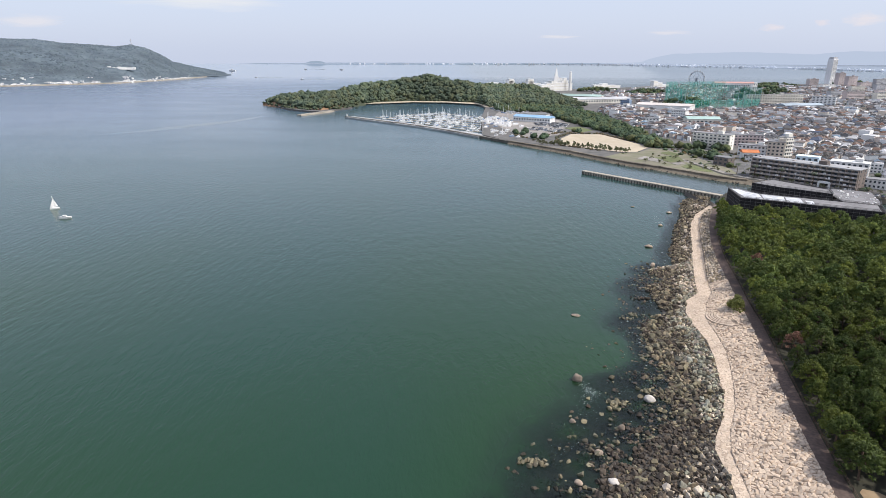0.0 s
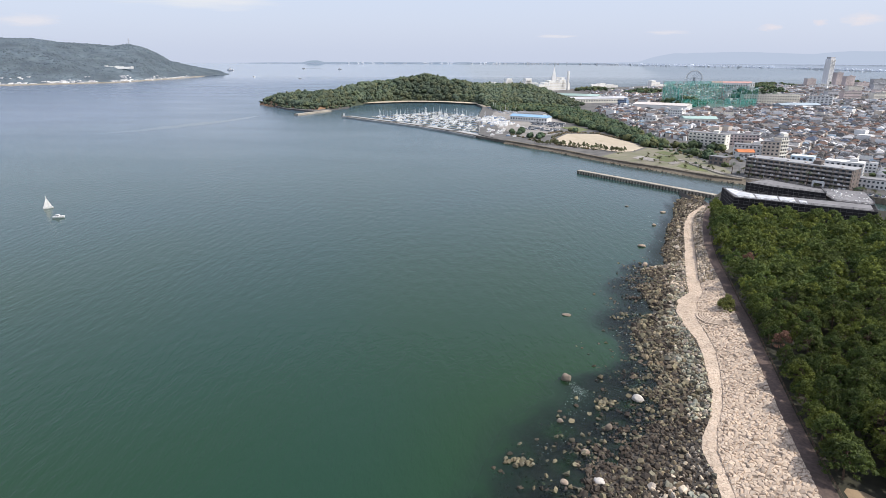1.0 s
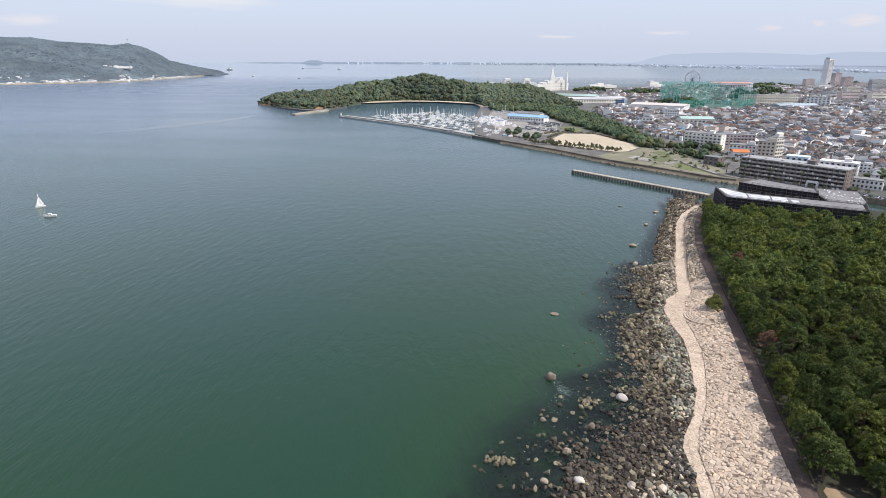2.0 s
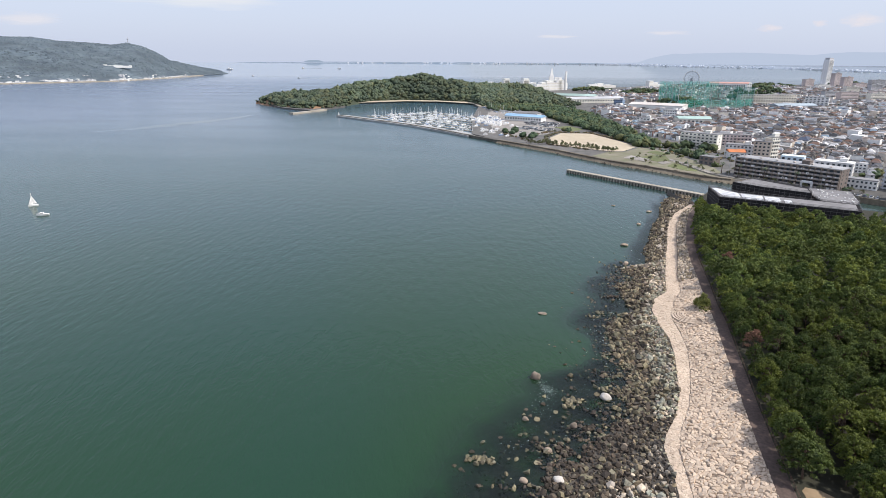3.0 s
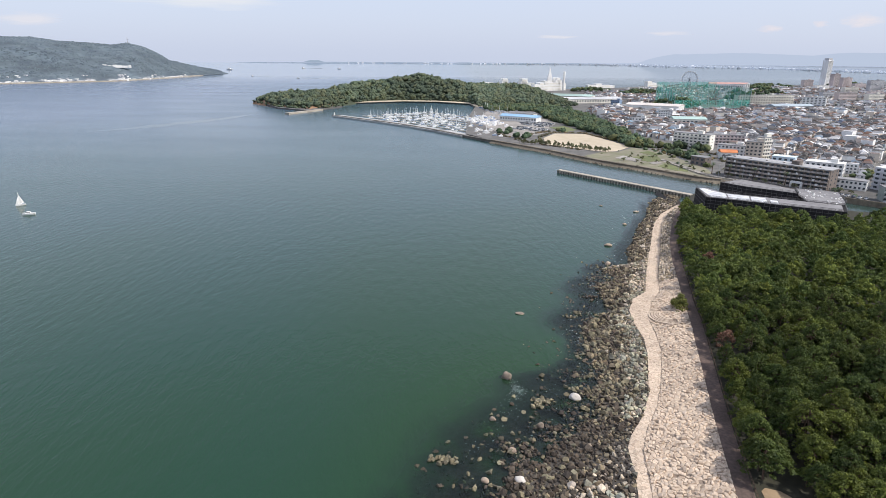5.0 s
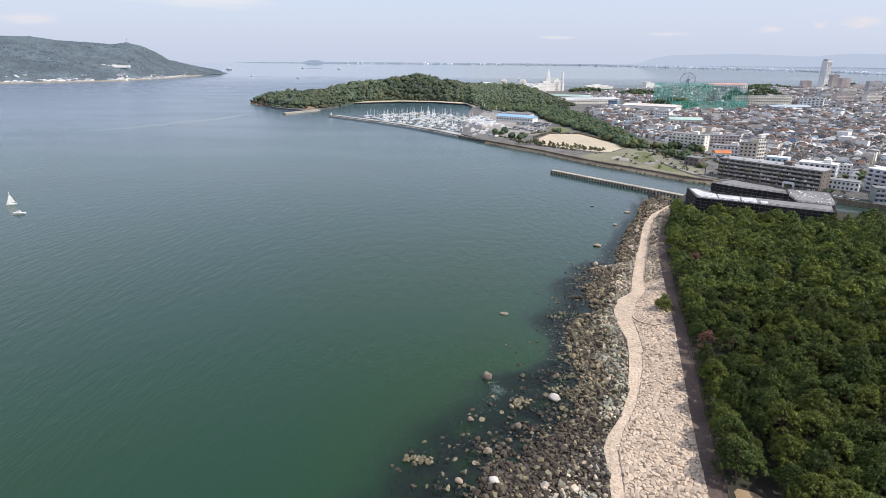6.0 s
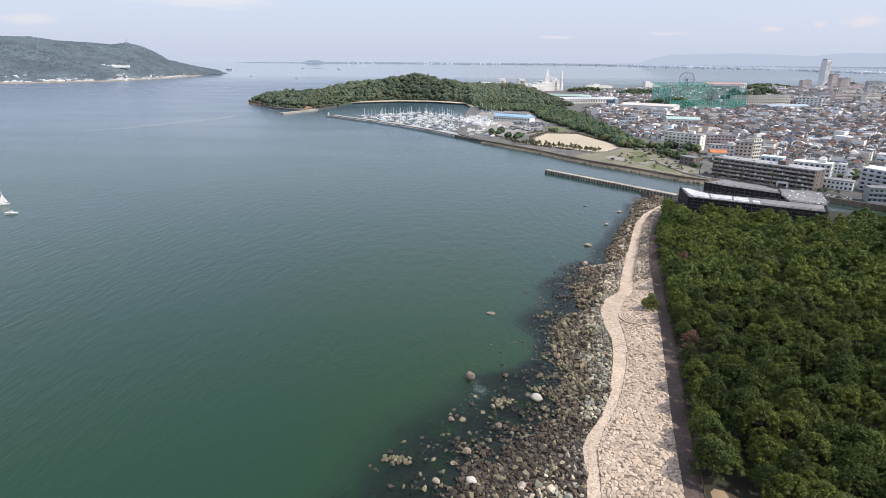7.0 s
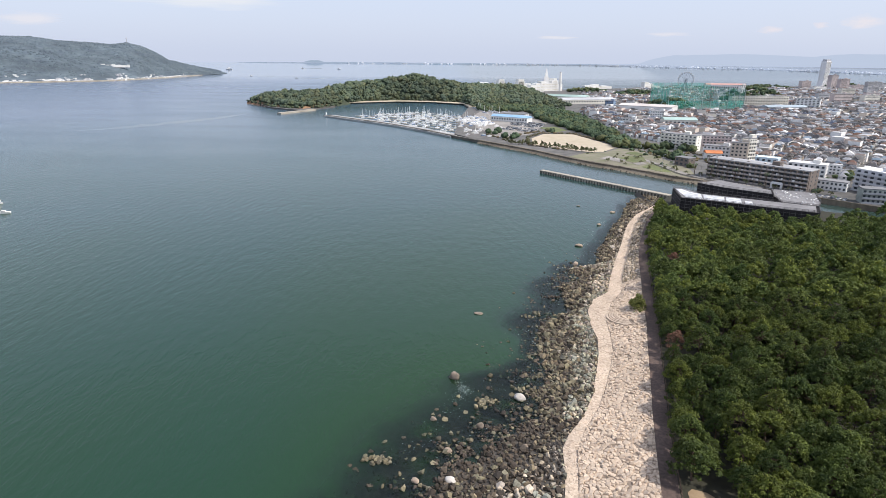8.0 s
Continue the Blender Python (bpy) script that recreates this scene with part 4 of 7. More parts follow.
# ---- pier and breakwaters ----
pier = thing("pier", "long narrow concrete pier on close-set piles", "pier", pose(146.6, 375.0, 0, 0, 0, math.degrees(math.atan2(88.0, -69.6))))
PIER_L = 112.2
b = Bag()
b.box(0, PIER_L, -2.2, 2.2, 1.75, 2.35)
part("deck", b, M_CONC, pier)
b = Bag()
b.box(0, PIER_L, -1.75, 1.75, -4, 1.7)
part("core_wall", b, M_CONC_D, pier)
pillar = Bag()
pillar.box(-0.5, 0.5, -0.4, 0.4, -5, 1.75)
pillar_mesh = pillar.mesh("pillar", M_CONC)
for i in range(45):
    for side in (-1.85, 1.85):
        o = new("pillar", pillar_mesh)
        o.parent = pier
        o.location = (1.4 + i * 2.45, side, 0)

b = Bag()
wall_along(b, [(-180, 917), (-107, 838), (-64, 789), (-25, 734), (9, 680), (40, 632)], -5, 2.6, 3.0)
solid("breakwater", b, M_CONC_D, "long dark-stained concrete breakwater of the marina", "breakwater", kind="structure")
b = Bag()
wall_along(b, [(-170, 912), (-96, 832), (-54, 783), (-15, 728), (14, 682)], -5, 1.9, 17.0)
solid("quay", b, M_QUAY, "flat grey concrete quay behind the breakwater", "quay", kind="structure")
b = Bag()
wall_along(b, [(38.6, 634), (65, 597), (88, 564), (108, 528), (126, 499), (144, 478), (160, 456), (174, 436), (188, 424)], -5, 3.1, 3.6)
wall_along(b, [(216, 395), (240, 363.5), (262, 339.5), (300, 313)], -5, 3.5, 0.8)
solid("sea_wall", b, M_EMBANK, "stained tan sea wall along the town shore", "wall", kind="structure")
b = Bag()
wall_along(b, [(-256, 947), (-219, 1022)], -5, 2.4, 8.0)
solid("mole", b, M_CONC, "short pale concrete mole below the red cliff", "mole", kind="structure")
light_post = thing("harbour_light", "small white harbour light on the breakwater head", "beacon", pose(-178, 914, 2.4))
b = Bag()
b.rod((0, 0, 0), (0, 0, 3.6), 1.0, 0.7, 10)
part("tower", b, M_WHITE, light_post)
b = Bag()
b.rod((0, 0, 3.6), (0, 0, 4.4), 0.5, 0.3, 8)
part("lantern", b, M_STEEL, light_post)

# sloping foot of the sea wall
b = Bag()
line = FAR_LAND[:10]
p = []
for i, (x, y) in enumerate(line):
    for j in range(4):
        u = j / 3
        p.append((x - 5.2 * u + 0.4 * noise.noise((x, y, j)), y - 3.6 * u + 0.4 * noise.noise((y, x, j)), 3.0 - 3.6 * u ** 0.9))
b.add(p, [(4 * i + j, 4 * i + j + 1, 4 * i + j + 5, 4 * i + j + 4) for i in range(len(line) - 1) for j in range(3)])
solid("embankment", b, M_EMBANK, "sloping brown embankment below the shore park", "embankment", kind="structure")

# rubble at the foot of the sea wall and the hill
toe = []
for (xa, ya), (xb, yb) in zip(FAR_LAND[:9], FAR_LAND[1:10]):
    n = int(math.hypot(xb - xa, yb - ya) / 1.6)
    for i in range(n):
        u = rng.random()
        toe.append((rng.randrange(20), xa + (xb - xa) * u - rng.uniform(3.5, 6.5) * 0.8, ya + (yb - ya) * u - rng.uniform(3.5, 6.0) * 0.6, rng.uniform(-0.1, 0.7), rng.uniform(0.8, 1.7), rng.uniform(0, 6.28)))
v, f = scatter(ROCK_SHAPES, toe)
tagged(new("wall_foot_rubble", mesh_np("wall_foot_rubble", v, f, M_ROCK["dark", "island"])), "brown rubble at the foot of the sea wall", "rubble", kind="stuff")

# ---- wooded hill ----
RIDGE = ((-372, 2), (-345, 11), (-300, 19), (-240, 23), (-197, 33), (-144, 40), (-90, 49), (-49, 50), (-7, 41), (46, 31), (99, 32), (141, 32), (184, 19), (215, 6), (240, 1))
FRONT = ((-372, 1160), (-345, 1120), (-298, 1054), (-237, 1004), (-208, 1075), (-190, 1150), (-160, 1215), (-100, 1245), (-30, 1240), (37, 1195), (50, 1092), (180, 1096), (240, 1110))


def hill_z(x, y):
    top = np.interp(x, [p[0] for p in RIDGE], [p[1] for p in RIDGE])
    front = np.interp(x, [p[0] for p in FRONT], [p[1] for p in FRONT])
    ridge = np.interp(x, [-372, -298, -237, -205, -170, -50, 150, 240], [1172, 1125, 1130, 1205, 1275, 1330, 1250, 1200])
    back = ridge + 120
    u = (y - front) / max(8.0, ridge - front) if y < ridge else (back - y) / (back - ridge)
    u = min(1.0, max(0.0, u))
    return 2.2 + 0.86 * top * (u * u * (3 - 2 * u) * 0.5 + 0.5 * u) + (4 * noise.noise((x * 0.02, y * 0.02, 1)) * u)


b, nx, ny = Bag(), 63, 45
grid = []
for j in range(ny + 1):
    for i in range(nx + 1):
        x, y = -378 + i * 10, 990 + j * 10
        grid.append((x, y, hill_z(x, y) if hill_z(x, y) > 3.2 else -4))
b.add(grid, [(j * (nx + 1) + i, j * (nx + 1) + i + 1, (j + 1) * (nx + 1) + i + 1, (j + 1) * (nx + 1) + i) for j in range(ny) for i in range(nx)])
b.m = [0 if b.v[q[0]][0] < -212 and b.v[q[0]][2] < 11 else 1 for q in b.f]
hill = solid("hill", b, [M_CLIFF, M_SCRUB], "low wooded headland with bare reddish cliffs", "hill", kind="structure", smooth=True)


def clump_tree(seed, clumps=9):
    """A broad-leaved crown: a lumpy dome with leaf clumps breaking its outline."""
    r = np.random.RandomState(seed)
    v, f = rock_shape(seed * 31 + 999, 1.0, 22)
    vs, fs, n = [v * np.array((8.4, 8.4, 6.6)) + np.array((0, 0, 3.0))], [f], len(v)
    for i in range(clumps):
        d = r.normal(size=3)
        d /= np.linalg.norm(d)
        d[2] = abs(d[2])
        o = d * np.array((3.2, 3.2, 2.5)) + np.array((0, 0, 2.9))
        v, f = rock_shape(seed * 31 + i, 1.1, 9)
        vs.append(v * r.uniform(2.4, 3.8) + o)
        fs.append(f + n)
        n += len(v)
    return np.concatenate(vs), np.concatenate(fs)


BROAD = [clump_tree(i) for i in range(8)]
places = []
for i in range(92):
    for j in range(68):
        x, y = -376 + i * 6.75 + rng.uniform(-3, 3), 992 + j * 6.75 + rng.uniform(-3, 3)
        z = hill_z(x, y)
        front = np.interp(x, [p[0] for p in FRONT], [p[1] for p in FRONT])
        if y > np.interp(x, [-372, -298, -237, -205, -170, -50, 150, 240], [1172, 1125, 1130, 1205, 1275, 1330, 1250, 1200]) + 30:
            continue
        if z > 5.0 and (y > front + 14 or x > -190):
            places.append((rng.randrange(8), x, y, z - 2.0, rng.uniform(0.9, 1.9), rng.uniform(0, 6.28)))
        elif z > 2.7 and (x > -222 or rng.random() < 0.5):
            places.append((rng.randrange(8), x, y, z - 1.0, rng.uniform(0.55, 0.9), rng.uniform(0, 6.28)))
# scrub that hides the foot of the headland
for (xa, ya), (xb, yb) in zip(((-362, 1152), (-298, 1056), (-237, 1008), (-200, 1084)), ((-298, 1056), (-237, 1008), (-200, 1084), (-204, 1170))):
    for i in range(int(math.hypot(xb - xa, yb - ya) / 3.2)):
        u = rng.random()
        if noise.noise((xa * 0.02 + u * 2.2, ya * 0.02, 3)) > -0.08 and not -258 < xa + (xb - xa) * u < -224:
            places.append((rng.randrange(8), xa + (xb - xa) * u + rng.uniform(-3, 5), ya + (yb - ya) * u + rng.uniform(1, 10), rng.uniform(0.4, 2.0), rng.uniform(0.55, 1.0), rng.uniform(0, 6.28)))
v, f = scatter(BROAD, places)
crowns = toned(mesh_np("hill_wood", v, f, M_CANOPY), BROAD, places)
crowns.polygons.foreach_set("use_smooth", np.ones(len(crowns.polygons), bool))
tagged(new("hill_wood", crowns), "mixed green wood covering the headland", "wood", kind="stuff")

# tree belt between park and town, and copses in the town
BELT = [(60, 1090), (174, 1085), (198, 1020), (200, 910), (201, 800), (197, 685), (194, 630), (192, 585), (172, 588), (164, 683), (150, 780), (138, 845), (120, 950), (60, 1010)]
places = []
for i in range(60):
    for j in range(110):
        x, y = 50 + i * 5.6 + rng.uniform(-2, 2), 575 + j * 5.6 + rng.uniform(-2, 2)
        if inside(BELT, x, y) and not (x < 135 and y < 1000) and noise.noise((x * 0.06, y * 0.06, 7)) > -0.3:
            places.append((rng.randrange(8), x, y, 1.4, rng.uniform(0.6, 1.5), rng.uniform(0, 6.28)))
for cx, cy, rx, ry, top in ((640, 1290, 62, 40, 16), (745, 1480, 70, 40, 20), (470, 1490, 60, 45, 10), (1010, 1950, 90, 30, 8), (420, 1130, 45, 35, 12), (380, 1640, 60, 30, 6), (860, 1880, 120, 30, 6), (1290, 1990, 70, 30, 14), (222, 574, 14, 9, 0), (205, 532, 9, 24, 0), (206, 580, 10, 12, 0), (240, 560, 9, 6, 0), (300, 430, 8, 8, 0), (58, 704, 7, 17, 0), (74, 655, 13, 7, 0), (130, 716, 8, 10, 0)):
    for _ in range(int(rx * ry / 26)):
        a, q = rng.uniform(0, 6.28), math.sqrt(rng.random())
        places.append((rng.randrange(8), cx + rx * q * math.cos(a), cy + ry * q * math.sin(a), 1.5 + top * (1 - q * q), rng.uniform(0.8, 1.4), rng.uniform(0, 6.28)))
v, f = scatter(BROAD, places)
crowns = toned(mesh_np("tree_belt", v, f, M_BELT), BROAD, places)
crowns.polygons.foreach_set("use_smooth", np.ones(len(crowns.polygons), bool))
tagged(new("tree_belt", crowns), "belt of dark green trees between park and town", "wood", kind="stuff")

# ---- beach, park and roads ----
def flat(name, poly, z, material, label, category):
    q = Bag()
    slab(q, poly, z - 0.6, z)
    return solid(name, q, material, label, category, kind="structure")


flat("beach", [(-203, 1168), (-159, 1187), (-97, 1222), (-29, 1216), (37, 1166), (46, 1095), (70, 1105), (44, 1200), (-29, 1246), (-100, 1252), (-170, 1225), (-205, 1200)], 2.75, M_SAND, "narrow pale sand beach below the wooded hill", "beach")
flat("sports_ground", [(90, 602), (96, 655), (116, 696), (150, 694), (163, 640), (171, 590), (150, 560), (136, 556)], 2.72, M_SAND, "bare sandy sports ground", "ground")
flat("park_lawn", [(132, 552), (150, 556), (172, 584), (190, 560), (196, 470), (188, 432), (174, 440), (160, 460), (144, 483), (127, 503), (112, 530)], 2.70, M_GRASS, "patchy lawn beside the sea wall", "lawn")
flat("parking_lot", [(60, 660), (100, 690), (140, 820), (118, 930), (60, 1000), (46, 930), (40, 760)], 2.70, M_ASPHALT, "grey asphalt car park of the marina", "car park")
for i, (ring, tone, label) in enumerate((([(150, 520), (166, 535), (178, 530), (174, 508), (160, 500)], M_LAWN, "green lawn in the shore park"), ([(160, 478), (172, 492), (180, 470), (176, 455), (168, 458)], M_LAWN, "green lawn in the shore park"), ([(137, 520), (148, 533), (158, 512), (150, 500)], M_ASPHALT, "pale paved square in the shore park"), ([(168, 552), (180, 562), (186, 540), (174, 535)], M_LAWN, "green lawn in the shore park"), ([(158, 494), (168, 502), (170, 494), (160, 486)], M_ASPHALT, "pale paved square in the shore park"))):
    flat("park_bed", ring, 2.81 + 0.012 * i, tone, label, "lawn")
flat("lawn", [(120, 760), (142, 775), (150, 735), (132, 712)], 2.83, M_LAWN, "yellowish lawn between car park and trees", "lawn")
q = Bag()
ROAD = [(216, 402), (203, 417), (192, 430), (184, 446), (181, 471), (179, 492), (175, 509), (171, 520)]
wall_along(q, ROAD, 2.2, 2.76, 6.5)
solid("road", q, M_ASPHALT, "grey shore road beside the river mouth", "road", kind="structure")
q = Bag()
wall_along(q, [(x - 4.2, y - 2.4) for x, y in ROAD[:6]], 2.2, 3.7, 0.5)
solid("road_parapet", q, M_CONC, "low pale concrete parapet beside the road", "wall", kind="structure")
q = Bag()
wall_along(q, [(820, 1335), (762, 1170), (690, 1030), (640, 950), (620, 850)], 2.2, 2.8, 16)
solid("avenue", q, M_CONC, "wide pale avenue through the town", "road", kind="structure")

hedge = []
for xa, ya, xb, yb in ((86, 606, 92, 660), (92, 660, 114, 702), (114, 702, 150, 700), (150, 700, 166, 640), (64, 640, 90, 690), (90, 690, 112, 716), (118, 566, 84, 604), (60, 660, 46, 690)):
    for i in range(int(math.hypot(xb - xa, yb - ya) / 1.5)):
        u = rng.random()
        hedge.append((rng.randrange(8), xa + (xb - xa) * u + rng.uniform(-1.5, 1.5), ya + (yb - ya) * u + rng.uniform(-1.5, 1.5), 2.1, rng.uniform(0.22, 0.42), rng.uniform(0, 6.28)))
v, f = scatter(BROAD, hedge)
tagged(new("hedges", toned(mesh_np("hedges", v, f, mat("brown_hedge", (0.15, 0.13, 0.085), (0.085, 0.075, 0.05), 0.4, bump=0.1, palette=[(1, 1, 1), (0.8, 0.95, 0.8), (1.2, 1.0, 0.85), (0.9, 0.85, 0.8)], by="tone")), BROAD, hedge)), "brownish hedges round the sports ground", "hedge", kind="stuff")

# ---- houses ----
ROOF_TONES = [(0.05, 0.05, 0.055), (0.085, 0.087, 0.095), (0.06, 0.052, 0.048), (0.15, 0.15, 0.16), (0.04, 0.042, 0.05), (0.15, 0.080, 0.055), (0.44, 0.43, 0.43), (0.07, 0.07, 0.078), (0.17, 0.105, 0.08), (0.055, 0.055, 0.06), (0.07, 0.09, 0.14), (0.09, 0.075, 0.068), (0.42, 0.42, 0.43),
              (0.13, 0.085, 0.07), (0.045, 0.045, 0.048), (0.17, 0.125, 0.105), (0.11, 0.12, 0.14), (0.06, 0.062, 0.07), (0.24, 0.24, 0.25), (0.19, 0.10, 0.07), (0.70, 0.70, 0.71), (0.06, 0.055, 0.052), (0.30, 0.31, 0.33), (0.05, 0.05, 0.058), (0.20, 0.27, 0.34), (0.12, 0.085, 0.07), (0.16, 0.115, 0.10)]
WALL_TONES = [(0.82, 0.81, 0.79), (0.83, 0.82, 0.81), (0.72, 0.66, 0.58), (0.60, 0.53, 0.46), (0.40, 0.33, 0.28), (0.82, 0.81, 0.80), (0.55, 0.47, 0.40), (0.84, 0.83, 0.82), (0.78, 0.76, 0.74), (0.46, 0.43, 0.42), (0.80, 0.78, 0.74), (0.70, 0.60, 0.53)]
HOUSE_MATS = {}
for by in ("object", "island"):
    HOUSE_MATS["roof", by] = mat("house_roof_" + by, (1.02, 1.0, 1.0), (0.72, 0.71, 0.71), 0.9, rough=0.7, palette=ROOF_TONES, by=by, wear=0.15)
    HOUSE_MATS["wall", by] = mat("house_wall_" + by, (1.0, 1.0, 1.0), (0.88, 0.88, 0.88), 0.5, palette=WALL_TONES, by=by, wear=0.1)


def house_kind(i):
    """The parts of one kind of house, in local metres."""
    r = random.Random(100 + i)
    w, d, h = r.uniform(6.2, 8.6), r.uniform(5.2, 6.6), r.choice((5.3, 5.5, 5.7, 3.3, 5.5))
    wall, roof = Bag(), Bag()
    wall.box(-w / 2, w / 2, -d / 2, d / 2, -0.5, h)
    hip = r.choice((0, d * 0.42, d * 0.36))
    if i == 5:
        roof.box(-w / 2 - 0.2, w / 2 + 0.2, -d / 2 - 0.2, d / 2 + 0.2, h, h + 0.45)
    else:
        roof.gable(-w / 2, w / 2, -d / 2, d / 2, h, d * r.uniform(0.27, 0.38), 0.55, hip=hip)
        if hip == 0:
            wall.add([(-w / 2, -d / 2, h - 0.1), (-w / 2, d / 2, h - 0.1), (-w / 2, 0, h + d * 0.18), (w / 2, -d / 2, h - 0.1), (w / 2, d / 2, h - 0.1), (w / 2, 0, h + d * 0.18)], [(0, 2, 1), (3, 4, 5)])
    if h > 4 and i % 2 == 0:
        wall.box(-w / 2 + 0.6, w / 2 - 2.5, -d / 2 - 2.4, -d / 2, -0.5, 2.8)
        roof.box(-w / 2 + 0.2, w / 2 - 2.1, -d / 2 - 2.8, -d / 2 + 0.01, 2.8, 3.1)
    panes = []
    for z in ((0.9, 3.6) if h > 4 else (0.9,)):
        for x in ((-w * 0.25, w * 0.22) if z > 2 else (w * 0.22,)):
            panes.append((x, -d / 2 - (2.42 if z < 2 and h > 4 and i % 2 == 0 and x < 0 else 0.02), z, 0))
        if z > 2 or h < 4:
            panes.append((w / 2 + 0.02, 0.5, z, 90))
    return wall, roof, panes


def shop_kind(i):
    """A larger flat-roofed building."""
    r = random.Random(300 + i)
    w, d, h = r.uniform(10, 15), r.uniform(8, 10), r.choice((6.2, 8.6, 9.2))
    wall, roof = Bag(), Bag()
    wall.box(-w / 2, w / 2, -d / 2, d / 2, -0.5, h + 0.6)
    roof.box(-w / 2 + 0.3, w / 2 - 0.3, -d / 2 + 0.3, d / 2 - 0.3, h + 0.5, h + 0.66)
    panes = [(x, -d / 2 - 0.02, z, 0) for z in (1.0, 3.9, 6.6) if z < h - 1 for x in (-w * 0.3, 0, w * 0.3)]
    return wall, roof, panes


KINDS = [house_kind(i) for i in range(9)] + [shop_kind(i) for i in range(2)]
pane = Bag()
pane.box(-0.9, 0.9, -0.05, 0.05, 0, 1.3)
PANE = pane.mesh("window", M_GLASS)
KIND_MESH = [(k[0].mesh("wall", HOUSE_MATS["wall", "object"]), k[1].mesh("roof", HOUSE_MATS["roof", "object"])) for k in KINDS]

TAKEN = [(216, 590, 45), (250, 545, 34), (251, 600, 26), (228, 492, 16), (258, 505, 22), (272, 445, 26), (258, 385, 16), (285, 385, 22), (262, 352, 14), (197, 490, 14), (232, 410, 45), (215, 440, 40), (311, 1157, 16), (610, 1185, 75), (665, 1120, 32), (850, 1300, 60), (910, 1310, 50), (450, 1120, 95), (260, 1200, 110), (240, 1300, 60), (640, 1290, 70), (765, 1210, 14), (725, 1090, 12), (810, 1310, 14), (309, 881, 20), (420, 1130, 50), (312, 808, 30), (243, 800, 16), (352, 1040, 62)]
CITY = [(226, 505), (300, 405), (330, 345), (700, 225), (1900, 500), (2100, 1500), (1500, 1950), (1200, 1900), (700, 1950), (520, 1700), (330, 1500), (280, 1150), (226, 1000), (216, 850), (211, 700), (208, 640)]
plots = []
ang = radians(-38)
ca, sa = math.cos(ang), math.sin(ang)
for i in range(-200, 290):
    for j in range(-35, 295):
        s, t = i * 7.9 + 4.2 * (i // 8), j * 6.6 + 3.0 * (j // 2)
        x, y = ca * s - sa * t + 200, sa * s + ca * t + 400
        if not inside(CITY, x, y) or x > 0.77 * y + 40 or any(math.hypot(x - p, y - q) < r for p, q, r in TAKEN):
            continue
        if noise.noise((x * 0.012, y * 0.012, 3)) < -0.52 or abs((x - 600) * 0.93 - (y - 850) * 0.4) < 9 and y > 850:
            continue
        plots.append((x + rng.uniform(-1.6, 1.6), y + rng.uniform(-1.6, 1.6), math.degrees(ang) + rng.choice((0, 90, 180, 270)) + rng.gauss(0, 7) + 35 * noise.noise((x * 0.004, y * 0.004, 8))))
plots.sort(key=lambda p: math.hypot(p[0], p[1]))
made = {}
for x, y, turn in plots[:300]:
    k = rng.randrange(9) if rng.random() < 0.9 else rng.randrange(9, 11)
    m = pose(x, y, 2.6, 0, 0, turn) @ Matrix.Diagonal((0.86, 0.86, 0.92, 1))
    if k in made:
        copy_thing(made[k], m)
        continue
    ob = made[k] = thing("house", "small two-storey house with a pitched tiled roof" if k not in (5, 9, 10) else "flat-roofed shop building between small houses" if k > 8 else "small flat-roofed house with plain walls", "house", m, "houses of the town")
    part("wall", KIND_MESH[k][0], None, ob)
    part("roof", KIND_MESH[k][1], None, ob)
    for px, py, pz, pt in KINDS[k][2]:
        o = new("window", PANE)
        o.parent = ob
        o.matrix_basis = pose(px, py, pz, 0, 0, pt)
walls, roofs = Bag(), Bag()
for x, y, turn in plots[300:]:
    k = KINDS[rng.randrange(9) if rng.random() < 0.92 else rng.randrange(9, 11)]
    c, q, s = math.cos(radians(turn)), math.sin(radians(turn)), rng.choice((rng.uniform(0.7, 0.9), rng.uniform(0.85, 1.1)))
    for src, dst in ((k[0], walls), (k[1], roofs)):
        dst.add([(x + s * (c * p[0] - q * p[1]), y + s * (q * p[0] + c * p[1]), 2.6 + s * p[2]) for p in src.v], src.f)
panes, sheds = Bag(), Bag()
for x, y, turn in plots[300:]:
    if y > 1250:
        continue
    c, q = math.cos(radians(turn)), math.sin(radians(turn))
    for side in (-1, 1):
        for u in (-1.8, 1.6):
            z = 2.6 + rng.choice((1.0, 3.6))
            for sx, sy in (((u, side * 3.45), (1, 0)),):
                p = []
                for e, h in ((-0.8, 0), (0.8, 0), (0.8, 1.3), (-0.8, 1.3)):
                    lx, ly = sx[0] + e * sy[0], sx[1] * 0.9
                    p.append((x + c * lx - q * ly, y + q * lx + c * ly, z + h))
                panes.add(p, [(0, 1, 2, 3)])
    for _ in range(rng.choice((2, 2, 3, 4))):
        w, d, h = rng.uniform(0.7, 1.8), rng.uniform(0.6, 1.4), rng.choice((2.0, 2.4, 2.8, 3.2, 4.8))
        ox, oy = rng.uniform(-4.6, 4.6), rng.choice((-4.4, 4.4)) + rng.uniform(-0.5, 0.5)
        sheds.box(-w, w, -d, d, -0.2, h, place=pose(x + c * ox - q * oy, y + q * ox + c * oy, 2.6, 0, 0, turn))
town = thing("town", "dense far quarter of small houses with dark tiled roofs", "town")
tagged(part("house_walls", walls, HOUSE_MATS["wall", "island"], town), kind="stuff")
tagged(part("house_roofs", roofs, HOUSE_MATS["roof", "island"], town), kind="stuff")
tagged(part("house_windows", panes, M_GLASS, town), kind="stuff")
